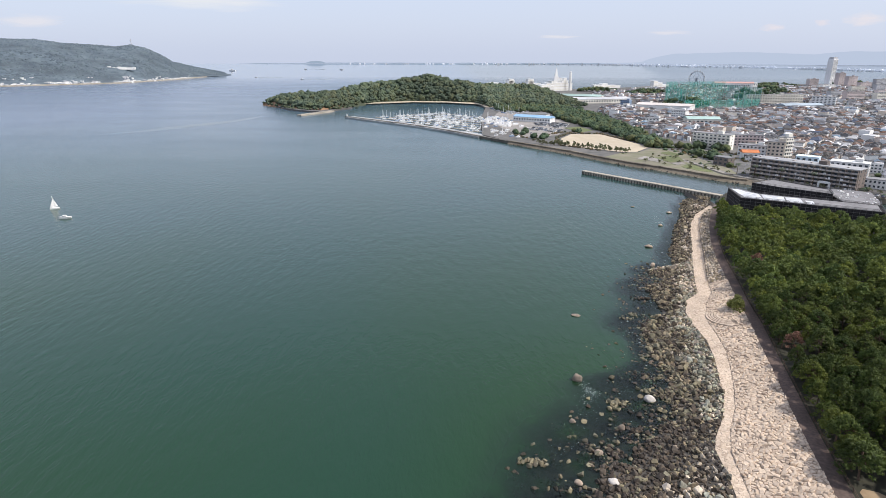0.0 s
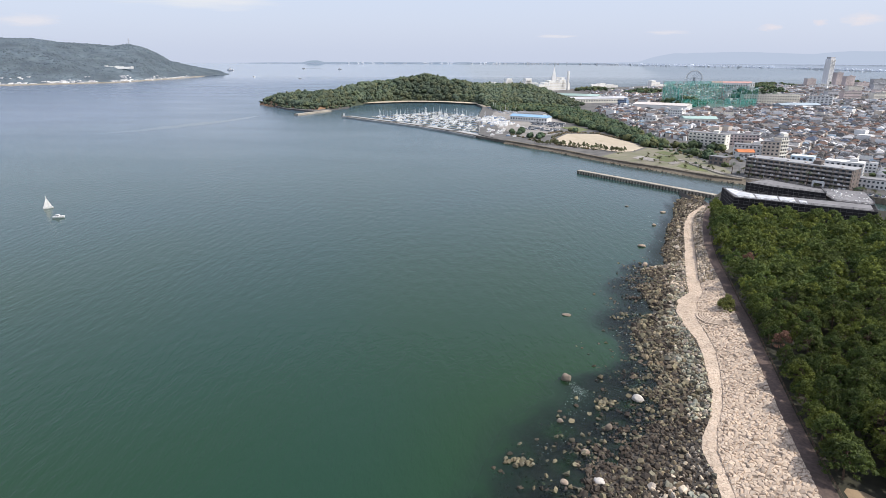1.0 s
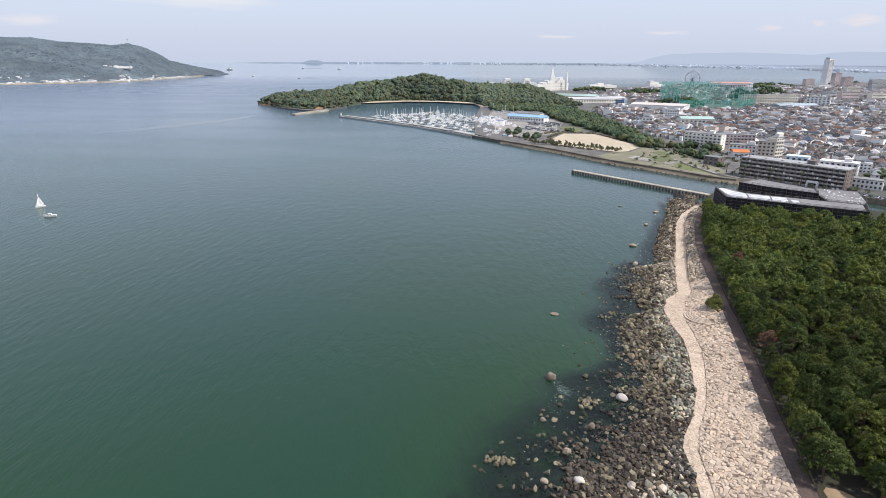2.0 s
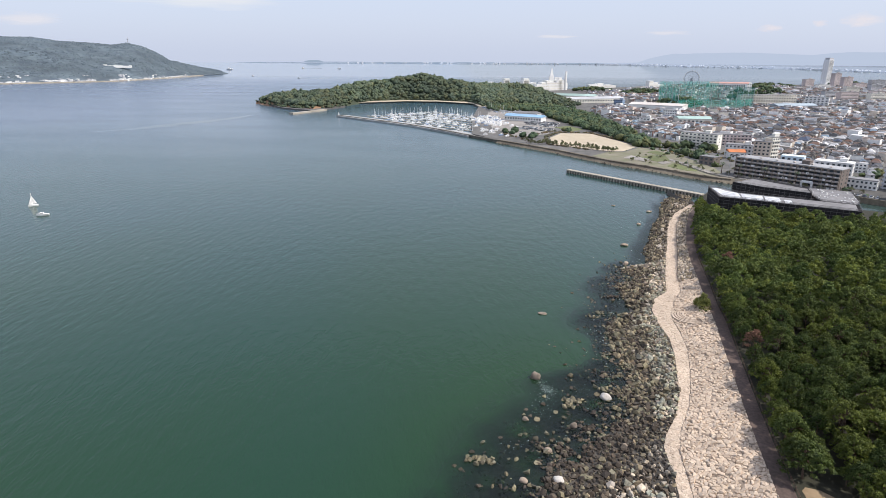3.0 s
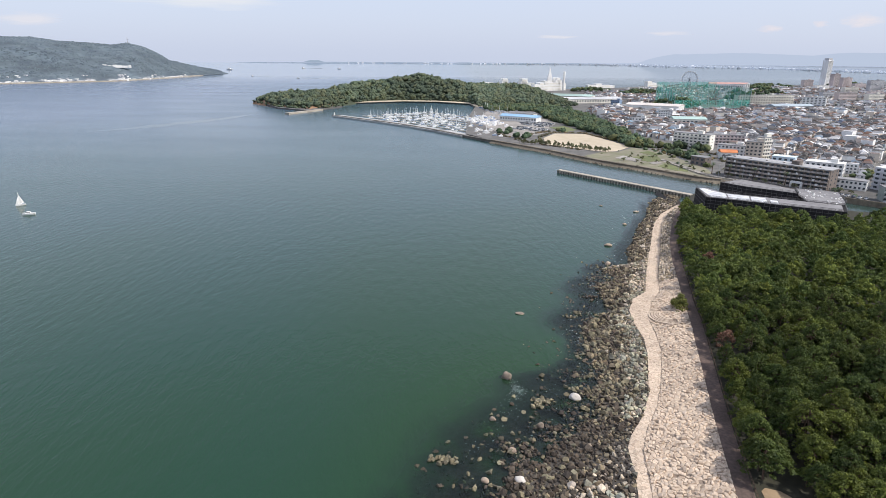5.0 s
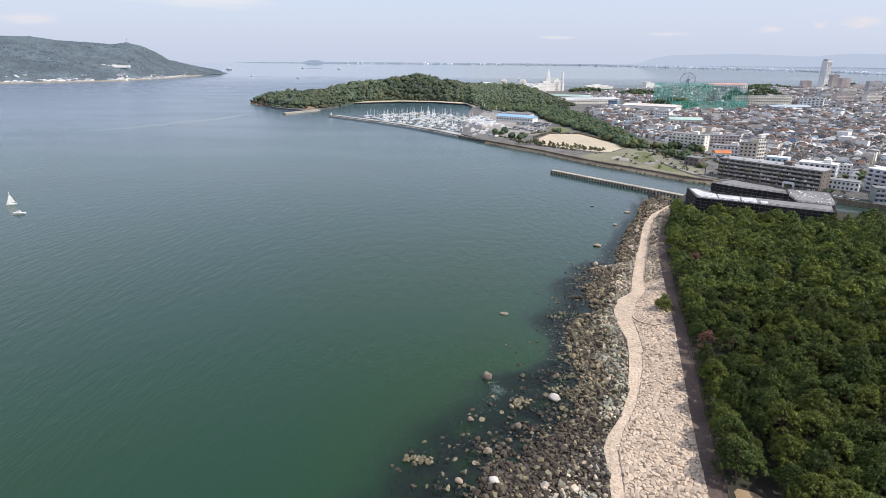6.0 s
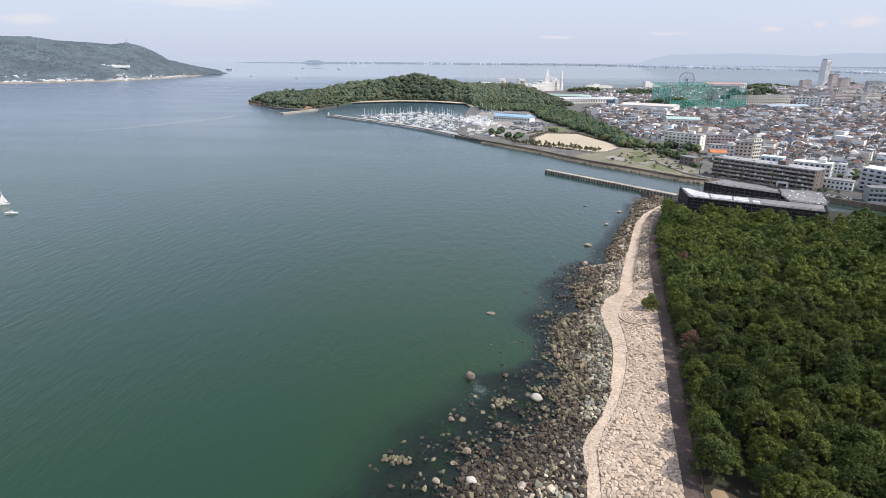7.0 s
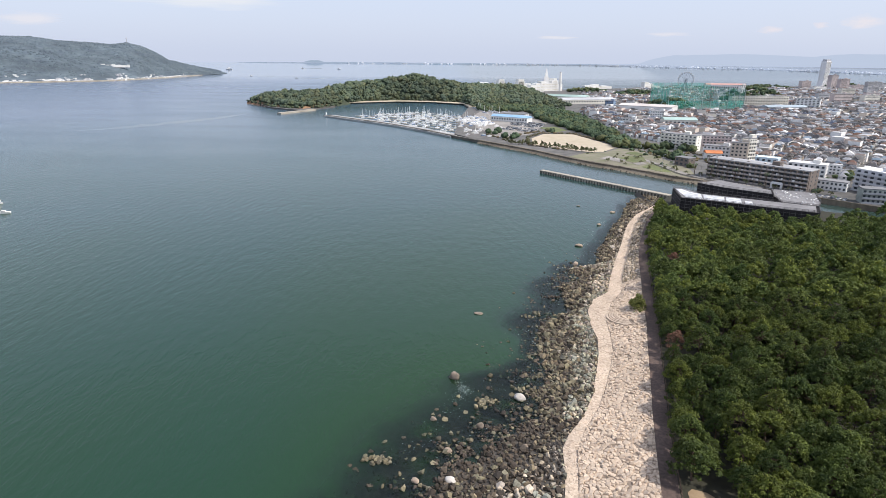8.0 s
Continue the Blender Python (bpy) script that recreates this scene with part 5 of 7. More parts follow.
tagged(part("annexes", sheds, mat("annex_wall", (1, 1, 1), (0.85, 0.85, 0.85), 0.6, palette=[(0.84, 0.84, 0.83), (0.70, 0.66, 0.6), (0.25, 0.24, 0.24), (0.83, 0.83, 0.83), (0.42, 0.28, 0.23), (0.1, 0.1, 0.11), (0.4, 0.47, 0.55), (0.84, 0.82, 0.79), (0.82, 0.82, 0.84), (0.30, 0.20, 0.17)], by="island", wear=0.1), town), kind="stuff")
tagged(town, kind="stuff")
# garden trees between the houses
places = [(rng.randrange(8), p[0] + rng.uniform(-6, 6), p[1] + rng.uniform(-6, 6), 1.8, rng.uniform(0.28, 0.6), 0.0) for p in plots if rng.random() < 0.24 and p[1] < 1300]
places += [(rng.randrange(8), x, y, 1.4, k, 0.0) for x, y, k in ((246, 386, 0.62), (249.5, 388, 0.55), (243, 382, 0.45), (210, 548, 0.6), (214, 536, 0.7), (209, 522, 0.6), (205, 508, 0.55), (200, 530, 0.5), (198, 545, 0.55), (204, 560, 0.6), (219, 552, 0.6), (224, 530, 0.5), (229, 516, 0.5), (212, 502, 0.4), (262, 400, 0.5), (270, 418, 0.5), (281, 430, 0.5), (240, 482, 0.5), (290, 470, 0.45), (266, 372, 0.5), (272, 362, 0.55), (280, 350, 0.6), (250, 372, 0.4), (186, 560, 0.45), (184, 542, 0.58), (193, 556, 0.71), (195, 546, 0.84), (201, 549, 0.45), (202, 539, 0.58), (207, 542, 0.71), (203, 513, 0.84), (202, 525, 0.45), (190, 525, 0.58), (200, 487, 0.71), (199, 477, 0.84), (206, 584, 0.45), (192, 583, 0.58),
                                                               (162, 535, 0.34), (170, 529, 0.34), (138, 554, 0.30), (148, 576, 0.30), (190, 549, 0.30), (186, 523, 0.34), (182, 493, 0.40), (193, 502, 0.36), (148, 528, 0.24), (178, 585, 0.80), (184, 589, 0.90), (188, 586, 0.80), (180, 570, 0.60), (190, 563, 0.30), (186, 514, 0.30), (184, 488, 0.30), (186, 477, 0.30), (132, 546, 0.30), (152, 562, 0.30))]
v, f = scatter(BROAD, places)
crowns = toned(mesh_np("garden_trees", v, f, M_BELT), BROAD, places)
crowns.polygons.foreach_set("use_smooth", np.ones(len(crowns.polygons), bool))
tagged(new("garden_trees", crowns), "small garden trees between the town houses", "trees", kind="stuff")
# browned shrubs and small trees between the promenade and the flats
places = []
for (xa, ya), (xb, yb), n in (((196, 575), (228, 505), 34), ((190, 560), (206, 520), 16), ((222, 520), (236, 500), 14), ((228, 560), (246, 540), 12), ((280, 470), (300, 430), 14)):
    for _ in range(n):
        u = rng.random()
        places.append((rng.randrange(8), xa + (xb - xa) * u + rng.gauss(0, 4), ya + (yb - ya) * u + rng.gauss(0, 4), 1.5, rng.uniform(0.18, 0.46), rng.uniform(0, 6.28)))
v, f = scatter(BROAD, places)
crowns = toned(mesh_np("autumn_shrubs", v, f, mat("autumn_leaves", (0.17, 0.125, 0.062), (0.085, 0.075, 0.04), 0.5, rough=0.8, palette=LEAVES, by="tone", wear=0.3, leaf=0.15)), BROAD, places)
crowns.polygons.foreach_set("use_smooth", np.ones(len(crowns.polygons), bool))
tagged(new("autumn_shrubs", crowns), "browned shrubs and small trees beside the flats", "shrubs", kind="stuff")

# ---- single buildings of the town ----
M_CREAM = mat("cream_render", (0.76, 0.73, 0.66), (0.64, 0.61, 0.55), 0.3)
block("apartment_building", "cream five-storey apartment block with open balconies", 214, 592, -46, 36, 11, 5, M_CREAM, storey=2.9, bays=9)
block("apartment_building", "pinkish four-storey row of flats with balconies", 252, 600, -14, 34, 10, 4, M_PINK, storey=2.8, bays=10)
block("school_building", "white three-storey building with long window bands", 236, 542, -32, 25, 11, 3, M_WHITE, storey=3.1, bays=8, balconies=False)
block("apartment_building", "beige five-storey block with square windows", 250, 519, -27, 13, 11, 5, M_BEIGE, storey=3.0, bays=4, balconies=False)
block("apartment_building", "slim light beige tower block with corner balconies", 264, 516, 20, 8, 9, 6, M_CREAM, storey=3.1, bays=3)
M_PALEBLUE = mat("pale_blue_render", (0.62, 0.72, 0.78), (0.54, 0.64, 0.70), 0.3)
block("office_building", "white and pale blue building with a stepped top", 262, 450, -40, 25, 12, 3, M_WHITE, storey=3.2, bays=7, balconies=False, roof=M_WHITE)
block("office_building", "pale blue low building with a flat roof", 247, 470, -40, 16, 10, 3, M_PALEBLUE, storey=3.4, bays=4, balconies=False, roof=M_PALEBLUE, stairhead=False)
block("office_building", "white two-storey building with dark windows by the river", 252, 400, -43, 20, 9, 2, M_WHITE, storey=3.0, bays=8, balconies=False, stairhead=False, roof=M_ROOFGREY)
block("apartment_building", "grey five-storey apartment block with side balconies", 277, 396, -72, 24, 14, 5, M_LILAC, storey=2.9, bays=5, roof=M_WHITE)
block("guest_house", "three-storey grey-green house with a glazed front by the river", 256, 356, -18, 13, 9, 3, mat("grey_green_render", (0.34, 0.37, 0.34), (0.26, 0.29, 0.27), 0.4), rails=M_LILAC, storey=2.9, bays=5, balconies=True, stairhead=False)
block("brick_house", "low brown house beside the shore road", 192, 492, -58, 13, 9, 2, BROWN_TILE, storey=3.2, bays=3, balconies=False, stairhead=False)
block("office_building", "white building among small houses", 301, 885, -45, 21, 12, 4, M_WHITE, storey=3.1, bays=6, balconies=False)
block("office_building", "blue-grey block beside a warehouse", 305, 1157, -40, 17, 12, 3, mat("blue_grey_cladding", (0.20, 0.27, 0.38), (0.16, 0.22, 0.32), 0.2), bays=5, balconies=False)
block("apartment_building", "long cream six-storey apartment row", 552, 1172, 10, 122, 12, 6, M_CREAM, bays=22)
block("tower_block", "slim white slab tower above the roofs", 669, 1387, 7, 11, 9, 10, M_WHITE, bays=2, balconies=False)
block("office_building", "white angular building in the town", 650, 1127, -37, 38, 14, 6, M_WHITE, bays=6, balconies=False)
for x, y, turn, w, d, n, tone, label in (
        (1127, 1939, 10, 42, 16, 10, M_PINK, "pinkish stepped apartment block behind the houses"), (1231, 1960, 10, 30, 18, 16, M_PINK, "tall pinkish apartment block behind the houses"),
        (1213, 1885, 10, 42, 16, 13, M_PINK, "pinkish apartment block of many storeys"), (1207, 1818, 9, 50, 14, 8, M_PINK, "long pinkish apartment block behind the houses"),
        (1258, 1827, 9, 62, 14, 11, M_LILAC, "long grey apartment block behind the houses"), (839, 1372, 7, 36, 13, 7, M_LILAC, "grey apartment block behind the houses"),
        (829, 1300, 7, 56, 14, 8, M_PINK, "wide brownish apartment block behind the houses"), (898, 1306, 7, 48, 14, 6, M_CREAM, "wide cream apartment block behind the houses"),
        (1330, 1900, 9, 50, 14, 9, M_LILAC, "grey apartment block behind the houses"), (980, 1420, 8, 44, 13, 7, M_PINK, "brownish apartment block behind the houses"), (1010, 1560, 8, 52, 13, 8, M_CREAM, "cream apartment block behind the houses"),
        (1115, 1620, 8, 44, 13, 9, M_LILAC, "grey apartment block behind the houses"), (1060, 1760, 8, 52, 13, 7, M_WHITE, "white apartment block behind the houses"), (760, 1000, -30, 26, 11, 5, M_PINK, "brick-red shop building behind the houses")):
    block("apartment_building", label, x, y, turn, w * 0.74, d, max(5, n - 2), tone, group="blocks behind the town", sides=("front",), bands=True, balconies=False)
# the slim high tower
tower = thing("high_rise", "tall slim grey residential tower with vertical ribs", "tower", pose(1276, 2080, 2.6, 0, 0, 22) @ Matrix.Diagonal((0.78, 0.78, 1, 1)))
b = Bag()
b.prism([(-15, -13), (15, -13), (18, 0), (15, 13), (-15, 13), (-18, 0)], -1, 84, taper=0.96)
part("shaft", b, mat("light_grey_tile", (0.78, 0.78, 0.79), (0.70, 0.70, 0.71), 0.1), tower)
b = Bag()
b.prism([(-12, -10), (12, -10), (12, 10), (-12, 10)], 84, 90)
part("crown", b, M_LILAC, tower)
for i in range(6):
    b = Bag()
    b.box(-14 + i * 5.2, -12.4 + i * 5.2, -13.5, -12.4, 0, 82)
    part("rib", b, M_WHITE, tower)
for i in range(27):
    b = Bag()
    b.box(-13.4, 13.4, -13.05, -12.4, 2 + i * 3, 2.8 + i * 3)
    part("window_band", b, M_GLASS, tower)

# sheds with long roofs
def shed(name, label, x, y, turn, w, d, h, walls, roof, rise=1.5, windows=12):
    ob = thing(name, label, "shed", pose(x, y, 2.6, 0, 0, turn))
    q = Bag()
    q.box(0, w, 0, d, -1, h)
    part("wall", q, walls, ob)
    q = Bag()
    q.gable(0, w, 0, d, h, rise, 0.6)
    part("roof", q, roof, ob)
    q = Bag()
    q.box(-0.5, 0.5, -0.06, 0.06, 0, 1)
    me = q.mesh("window", M_GLASS)
    for i in range(windows):
        o = new("window", me)
        o.parent = ob
        o.matrix_basis = Matrix.Translation(((i + 0.5) * w / windows, -0.03, h * 0.35)) @ Matrix.Diagonal((w / windows * 0.5, 1, h * 0.35, 1))
    return ob


shed("boat_hall", "large hall with a pale teal roof", 205, 1300, -25, 95, 45, 9, M_CREAM, M_TEAL, 3)
shed("warehouse", "long cream warehouse with a grey roof", 214, 1180, 16, 135, 40, 8, M_CREAM, M_LILAC, 3, 24)
shed("warehouse", "wide white warehouse with a pinkish white roof", 300, 1048, -32, 88, 48, 9, M_WHITE, mat("pale_pink_roof", (0.62, 0.56, 0.53), (0.55, 0.50, 0.47), 0.1), 2.5, 0)
shed("market_hall", "low hall with a curved grey-blue roof", 560, 1050, 8, 75, 25, 7, M_LILAC, mat("grey_blue_roof", (0.36, 0.42, 0.47), (0.30, 0.36, 0.41), 0.1), 3, 10)
shed("orange_roofed_house", "broad house with a bright orange tiled roof", 229, 518, -10, 13, 9, 6.0, M_WHITE, M_ORANGE, 2.0, 3)
shed("hotel", "long white hotel with a pink roof far across the town", 770, 1810, -12, 108, 20, 16, M_WHITE, mat("pink_roof", (0.55, 0.33, 0.29), (0.48, 0.28, 0.25), 0.1), 4, 18)

shed("sports_hall", "wide hall with a pale teal roof among houses", 292, 800, -8, 42, 24, 8, M_CREAM, M_TEAL, 2.5, 8)
block("office_building", "white block at the edge of the trees", 236, 800, -40, 18, 12, 3, M_WHITE, bays=4, balconies=False)

# clubhouse of the marina
shed("clubhouse", "white marina clubhouse with a sky-blue roof", 66, 850, -34, 56, 16, 6.5, M_WHITE, M_BLUE, 2.6, 14)
shed("boat_store", "low white boat store behind the clubhouse", 84, 905, -34, 40, 14, 6, M_WHITE, M_ROOFGREY, 2.0, 8)

# white resort on the far shore: wings of uneven height, with caps and recessed windows
def resort(label, x, y, wings, name="resort_building"):
    ob = thing(name, label, "building", pose(x, y, 2.6, 0, 0, 26), "resort on the far shore")
    for x0, x1, d, h in wings:
        q = Bag()
        q.box(x0, x1, 0, d, -1, h)
        q.box(x0 - 0.4, x1 + 0.4, -0.4, d + 0.4, h, h + 0.8)
        wing_ob = part("wing", q, M_WHITE, ob)
        for k in range(int(h / 7)):
            q = Bag()
            q.box(x0 + 1.5, x1 - 1.5, -0.3, -0.02, 3 + 7 * k, 5.2 + 7 * k)
            part("window_band", q, M_CREAM, wing_ob)


resort("low white resort wing above the trees", 88, 1694, ((0, 12, 14, 13), (12, 40, 16, 19), (40, 52, 14, 14)))
resort("white resort tower with a wide cap", 150, 1702, ((-6, 2, 14, 16), (2, 18, 14, 29), (0, 20, 16, 24), (20, 30, 14, 14)))
resort("white resort tower with a wide cap", 206, 1711, ((-10, 0, 14, 15), (0, 18, 14, 29), (-2, 20, 16, 23), (20, 42, 14, 17)))
resort("stepped white resort wing", 212, 1620, ((0, 20, 16, 11), (20, 36, 18, 17), (36, 50, 18, 21), (50, 62, 16, 14)))
resort("large white resort hall below the steeple", 262, 1662, ((0, 14, 20, 25), (14, 34, 22, 21), (34, 56, 24, 27), (40, 50, 20, 33), (56, 70, 20, 18)))
resort("white building at the far harbour", 578, 1775, ((0, 16, 14, 22), (16, 34, 16, 17), (34, 58, 14, 11)), "harbour_building")
resort("low white building at the far harbour", 415, 1814, ((0, 30, 14, 9), (30, 52, 14, 12), (52, 70, 14, 7)), "harbour_building")
resort("low pale building at the far harbour", 470, 1840, ((0, 22, 14, 8), (22, 40, 14, 6)), "harbour_building")
steeple = thing("steeple", "slender white pointed tower of the resort", "tower", pose(279, 1690, 2.6))
b = Bag()
b.prism([(-6, -6), (6, -6), (6, 6), (-6, 6)], 0, 36)
part("shaft", b, M_WHITE, steeple)
b = Bag()
b.prism([(-5, -5), (5, -5), (5, 5), (-5, 5)], 36, 60, taper=0.1)
part("spire", b, M_WHITE, steeple)
chimney = thing("chimney", "straight white chimney beside the resort", "chimney", pose(318, 1690, 2.6))
b = Bag()
b.rod((0, 0, 0), (0, 0, 50), 4.0, 3.2, 10)
part("shaft", b, M_WHITE, chimney)

# ferris wheel
wheel = thing("ferris_wheel", "large grey steel ferris wheel behind the town", "ferris wheel", pose(606, 1548, 2.6, 0, 0, -10))
ring = Bag()
for r in (18.5, 16.8):
    pts = [Vector((r * math.cos(2 * math.pi * i / 40), 0, 36 + r * math.sin(2 * math.pi * i / 40))) for i in range(41)]
    for a, c in zip(pts, pts[1:]):
        ring.rod(a, c, 0.35, 0.35, 4)
M_WHEEL = mat("grey_painted_steel", (0.20, 0.23, 0.27), (0.15, 0.18, 0.21), 0.5, rough=0.5)
part("rim", ring, M_WHEEL, wheel)
for i in range(20):
    a = 2 * math.pi * i / 20
    q = Bag()
    q.rod((0, 0, 36), (18 * math.cos(a), 0, 36 + 18 * math.sin(a)), 0.22, 0.22, 4)
    part("spoke", q, M_WHEEL, wheel)
    q = Bag()
    q.box(-1, 1, -1, 1, -1.2, 1.0, place=Matrix.Translation((19.6 * math.cos(a), 0, 36 + 19.6 * math.sin(a))))
    part("gondola", q, M_WHITE, wheel)
for s in (-1, 1):
    for t in (-1, 1):
        q = Bag()
        q.rod((s * 11, t * 4, 0), (0, t * 1.5, 36), 0.7, 0.6, 6)
        part("leg", q, M_WHEEL, wheel)
q = Bag()
q.rod((0, -3, 36), (0, 3, 36), 1.6, 1.6, 10)
part("hub", q, M_WHEEL, wheel)

# green net of the driving range
def netting():
    m = bpy.data.materials.new("green_netting")
    m.use_nodes = True
    n, l = m.node_tree.nodes, m.node_tree.links
    bsdf = n["Principled BSDF"]
    bsdf.inputs["Base Color"].default_value = (0.06, 0.38, 0.30, 1)
    bsdf.inputs["Roughness"].default_value = 0.8
    clear = n.new("ShaderNodeBsdfTransparent")
    mix = n.new("ShaderNodeMixShader")
    geo, t = n.new("ShaderNodeNewGeometry"), n.new("ShaderNodeTexNoise")
    t.inputs["Scale"].default_value = 0.05
    r = n.new("ShaderNodeMapRange")
    r.inputs[1].default_value, r.inputs[2].default_value, r.inputs[3].default_value, r.inputs[4].default_value = 0.35, 0.65, 0.45, 0.68
    l.new(geo.outputs["Position"], t.inputs["Vector"])
    l.new(t.outputs[0], r.inputs[0])
    l.new(r.outputs[0], mix.inputs[0])
    l.new(bsdf.outputs[0], mix.inputs[1])
    l.new(clear.outputs[0], mix.inputs[2])
    l.new(mix.outputs[0], n["Material Output"].inputs[0])
    return m


M_NETTING = netting()
driving = thing("driving_range_net", "tall green net round a golf driving range", "net", pose(400, 1088, 2.6, 0, 0, 6))
W, D, HN = 143, 120, 41
for name, (xa, ya, xb, yb, h) in {"front_net": (0, 0, W, 0, 14), "rear_net": (20, D, W, D, HN), "west_net": (0, 0, 20, D, HN - 8), "east_net": (W, 0, W, D, HN - 6)}.items():
    q = Bag()
    q.add([(xa, ya, 0), (xb, yb, 0), (xb, yb, h), (xa, ya, h)], [(0, 1, 2, 3)])
    ob = part("net", q, M_NETTING, driving)
    n = 9 if abs(xb - xa) > 50 else 7
    for i in range(n + 1):
        u = i / n
        q = Bag()
        x, y = xa + (xb - xa) * u, ya + (yb - ya) * u
        q.rod((x, y, -1), (x, y, h), 0.5, 0.35, 5)
        part("pole", q, M_STEEL, driving)

# ---- marina ----
HULL = mat("boat_gelcoat", (0.82, 0.82, 0.82), (0.72, 0.72, 0.73), 0.6, rough=0.35, wear=0.06, palette=[(1, 1, 1), (1, 1, 0.98), (0.9, 0.9, 0.92), (1, 1, 1), (0.98, 0.98, 0.96), (0.3, 0.4, 0.58), (1, 1, 1)])

M_HULLS = mat("boat_hulls", (0.82, 0.82, 0.82), (0.72, 0.72, 0.73), 0.6, rough=0.35, wear=0.06, palette=[(1, 1, 1), (1, 1, 0.98), (0.9, 0.9, 0.92), (1, 1, 1), (0.3, 0.4, 0.58), (0.97, 0.96, 0.93), (1, 1, 1)], by="island")


def hull(bag, length, beam, height, m=0):
    """A pointed hull, bow towards +x, open below the water."""
    n = 7
    rows = []
    for i in range(n + 1):
        u = i / n
        half = beam / 2 * (1 - max(0.0, (u - 0.45) / 0.55) ** 2.2) * (0.85 + 0.15 * min(1, u * 3))
        x = -length / 2 + u * length
        rows.append([(x, -half * 0.55, -0.4), (x, -half, height + 0.3 * u), (x, half, height + 0.3 * u), (x, half * 0.55, -0.4)])
    verts = [p for r in rows for p in r]
    faces = [(0, 3, 2, 1)]
    for i in range(n):
        o, q = 4 * i, 4 * i + 4
        faces += [(o, o + 1, q + 1, q), (o + 1, o + 2, q + 2, q + 1), (o + 2, o + 3, q + 3, q + 2), (o + 3, o, q, q + 3)]
    bag.add(verts, faces, m)


def yacht(m, label, group="", sails=False, size=1.0):
    ob = thing("sailing_boat", label, "boat", m, group)
    q = Bag()
    hull(q, 8.5 * size, 2.7 * size, 1.0 * size)
    part("hull", q, HULL, ob)
    q = Bag()
    q.prism([(-1.6 * size, -0.8 * size), (1.8 * size, -0.6 * size), (1.8 * size, 0.6 * size), (-1.6 * size, 0.8 * size)], size, 1.6 * size, taper=0.85)
    part("cabin", q, HULL, ob)
    q = Bag()
    q.rod((0.6 * size, 0, size), (0.6 * size, 0, 12.5 * size), 0.24, 0.17, 6)
    part("mast", q, M_WHITE, ob)
    q = Bag()
    q.rod((0.6 * size, 0, 2.1 * size), (-3.2 * size, 0, 2.1 * size), 0.12 if sails else 0.22, 0.1, 6)
    part("boom", q, M_WHITE, ob)
    if sails:
        for name, pts in (("mainsail", ((0.5, 0, 2.3), (-3.2, 0.5, 2.3), (0.5, 0, 10.8))), ("jib", ((0.8, 0, 9.5), (4.0, 0, 1.5), (0.9, 0.7, 1.8)))):
            q = Bag()
            a, c, e = (Vector(p) * size for p in pts)
            rows = []
            for i in range(7):
                for j in range(7 - i):
                    u, w = i / 6, j / 6
                    p = a + (c - a) * u + (e - a) * w
                    rows.append(p + Vector((0, 0.45 * size * math.sin(math.pi * min(1, u + w * 0.3)), 0)))
            idx, faces, k = {}, [], 0
            for i in range(7):
                for j in range(7 - i):
                    idx[i, j] = k
                    k += 1
            for i in range(6):
                for j in range(6 - i):
                    faces.append((idx[i, j], idx[i + 1, j], idx[i, j + 1]))
                    if (i + 1, j + 1) in idx:
                        faces.append((idx[i + 1, j], idx[i + 1, j + 1], idx[i, j + 1]))
            q.add(rows, faces)
            part(name, q, M_WHITE, ob)
    return ob


def cruiser(m, label, group="", size=1.0):
    ob = thing("motor_boat", label, "boat", m, group)
    q = Bag()
    hull(q, 8.0 * size, 2.9 * size, 1.1 * size)
    part("hull", q, HULL, ob)
    q = Bag()
    q.prism([(-1.2 * size, -1.0 * size), (1.6 * size, -0.8 * size), (1.6 * size, 0.8 * size), (-1.2 * size, 1.0 * size)], 1.1 * size, 2.4 * size, taper=0.8)
    part("cabin", q, HULL, ob)
    q = Bag()
    q.prism([(-0.9 * size, -0.95 * size), (1.52 * size, -0.75 * size), (1.52 * size, 0.75 * size), (-0.9 * size, 0.95 * size)], 1.6 * size, 2.05 * size, taper=0.97)
    part("windscreen", q, M_GLASS, ob)
    return ob


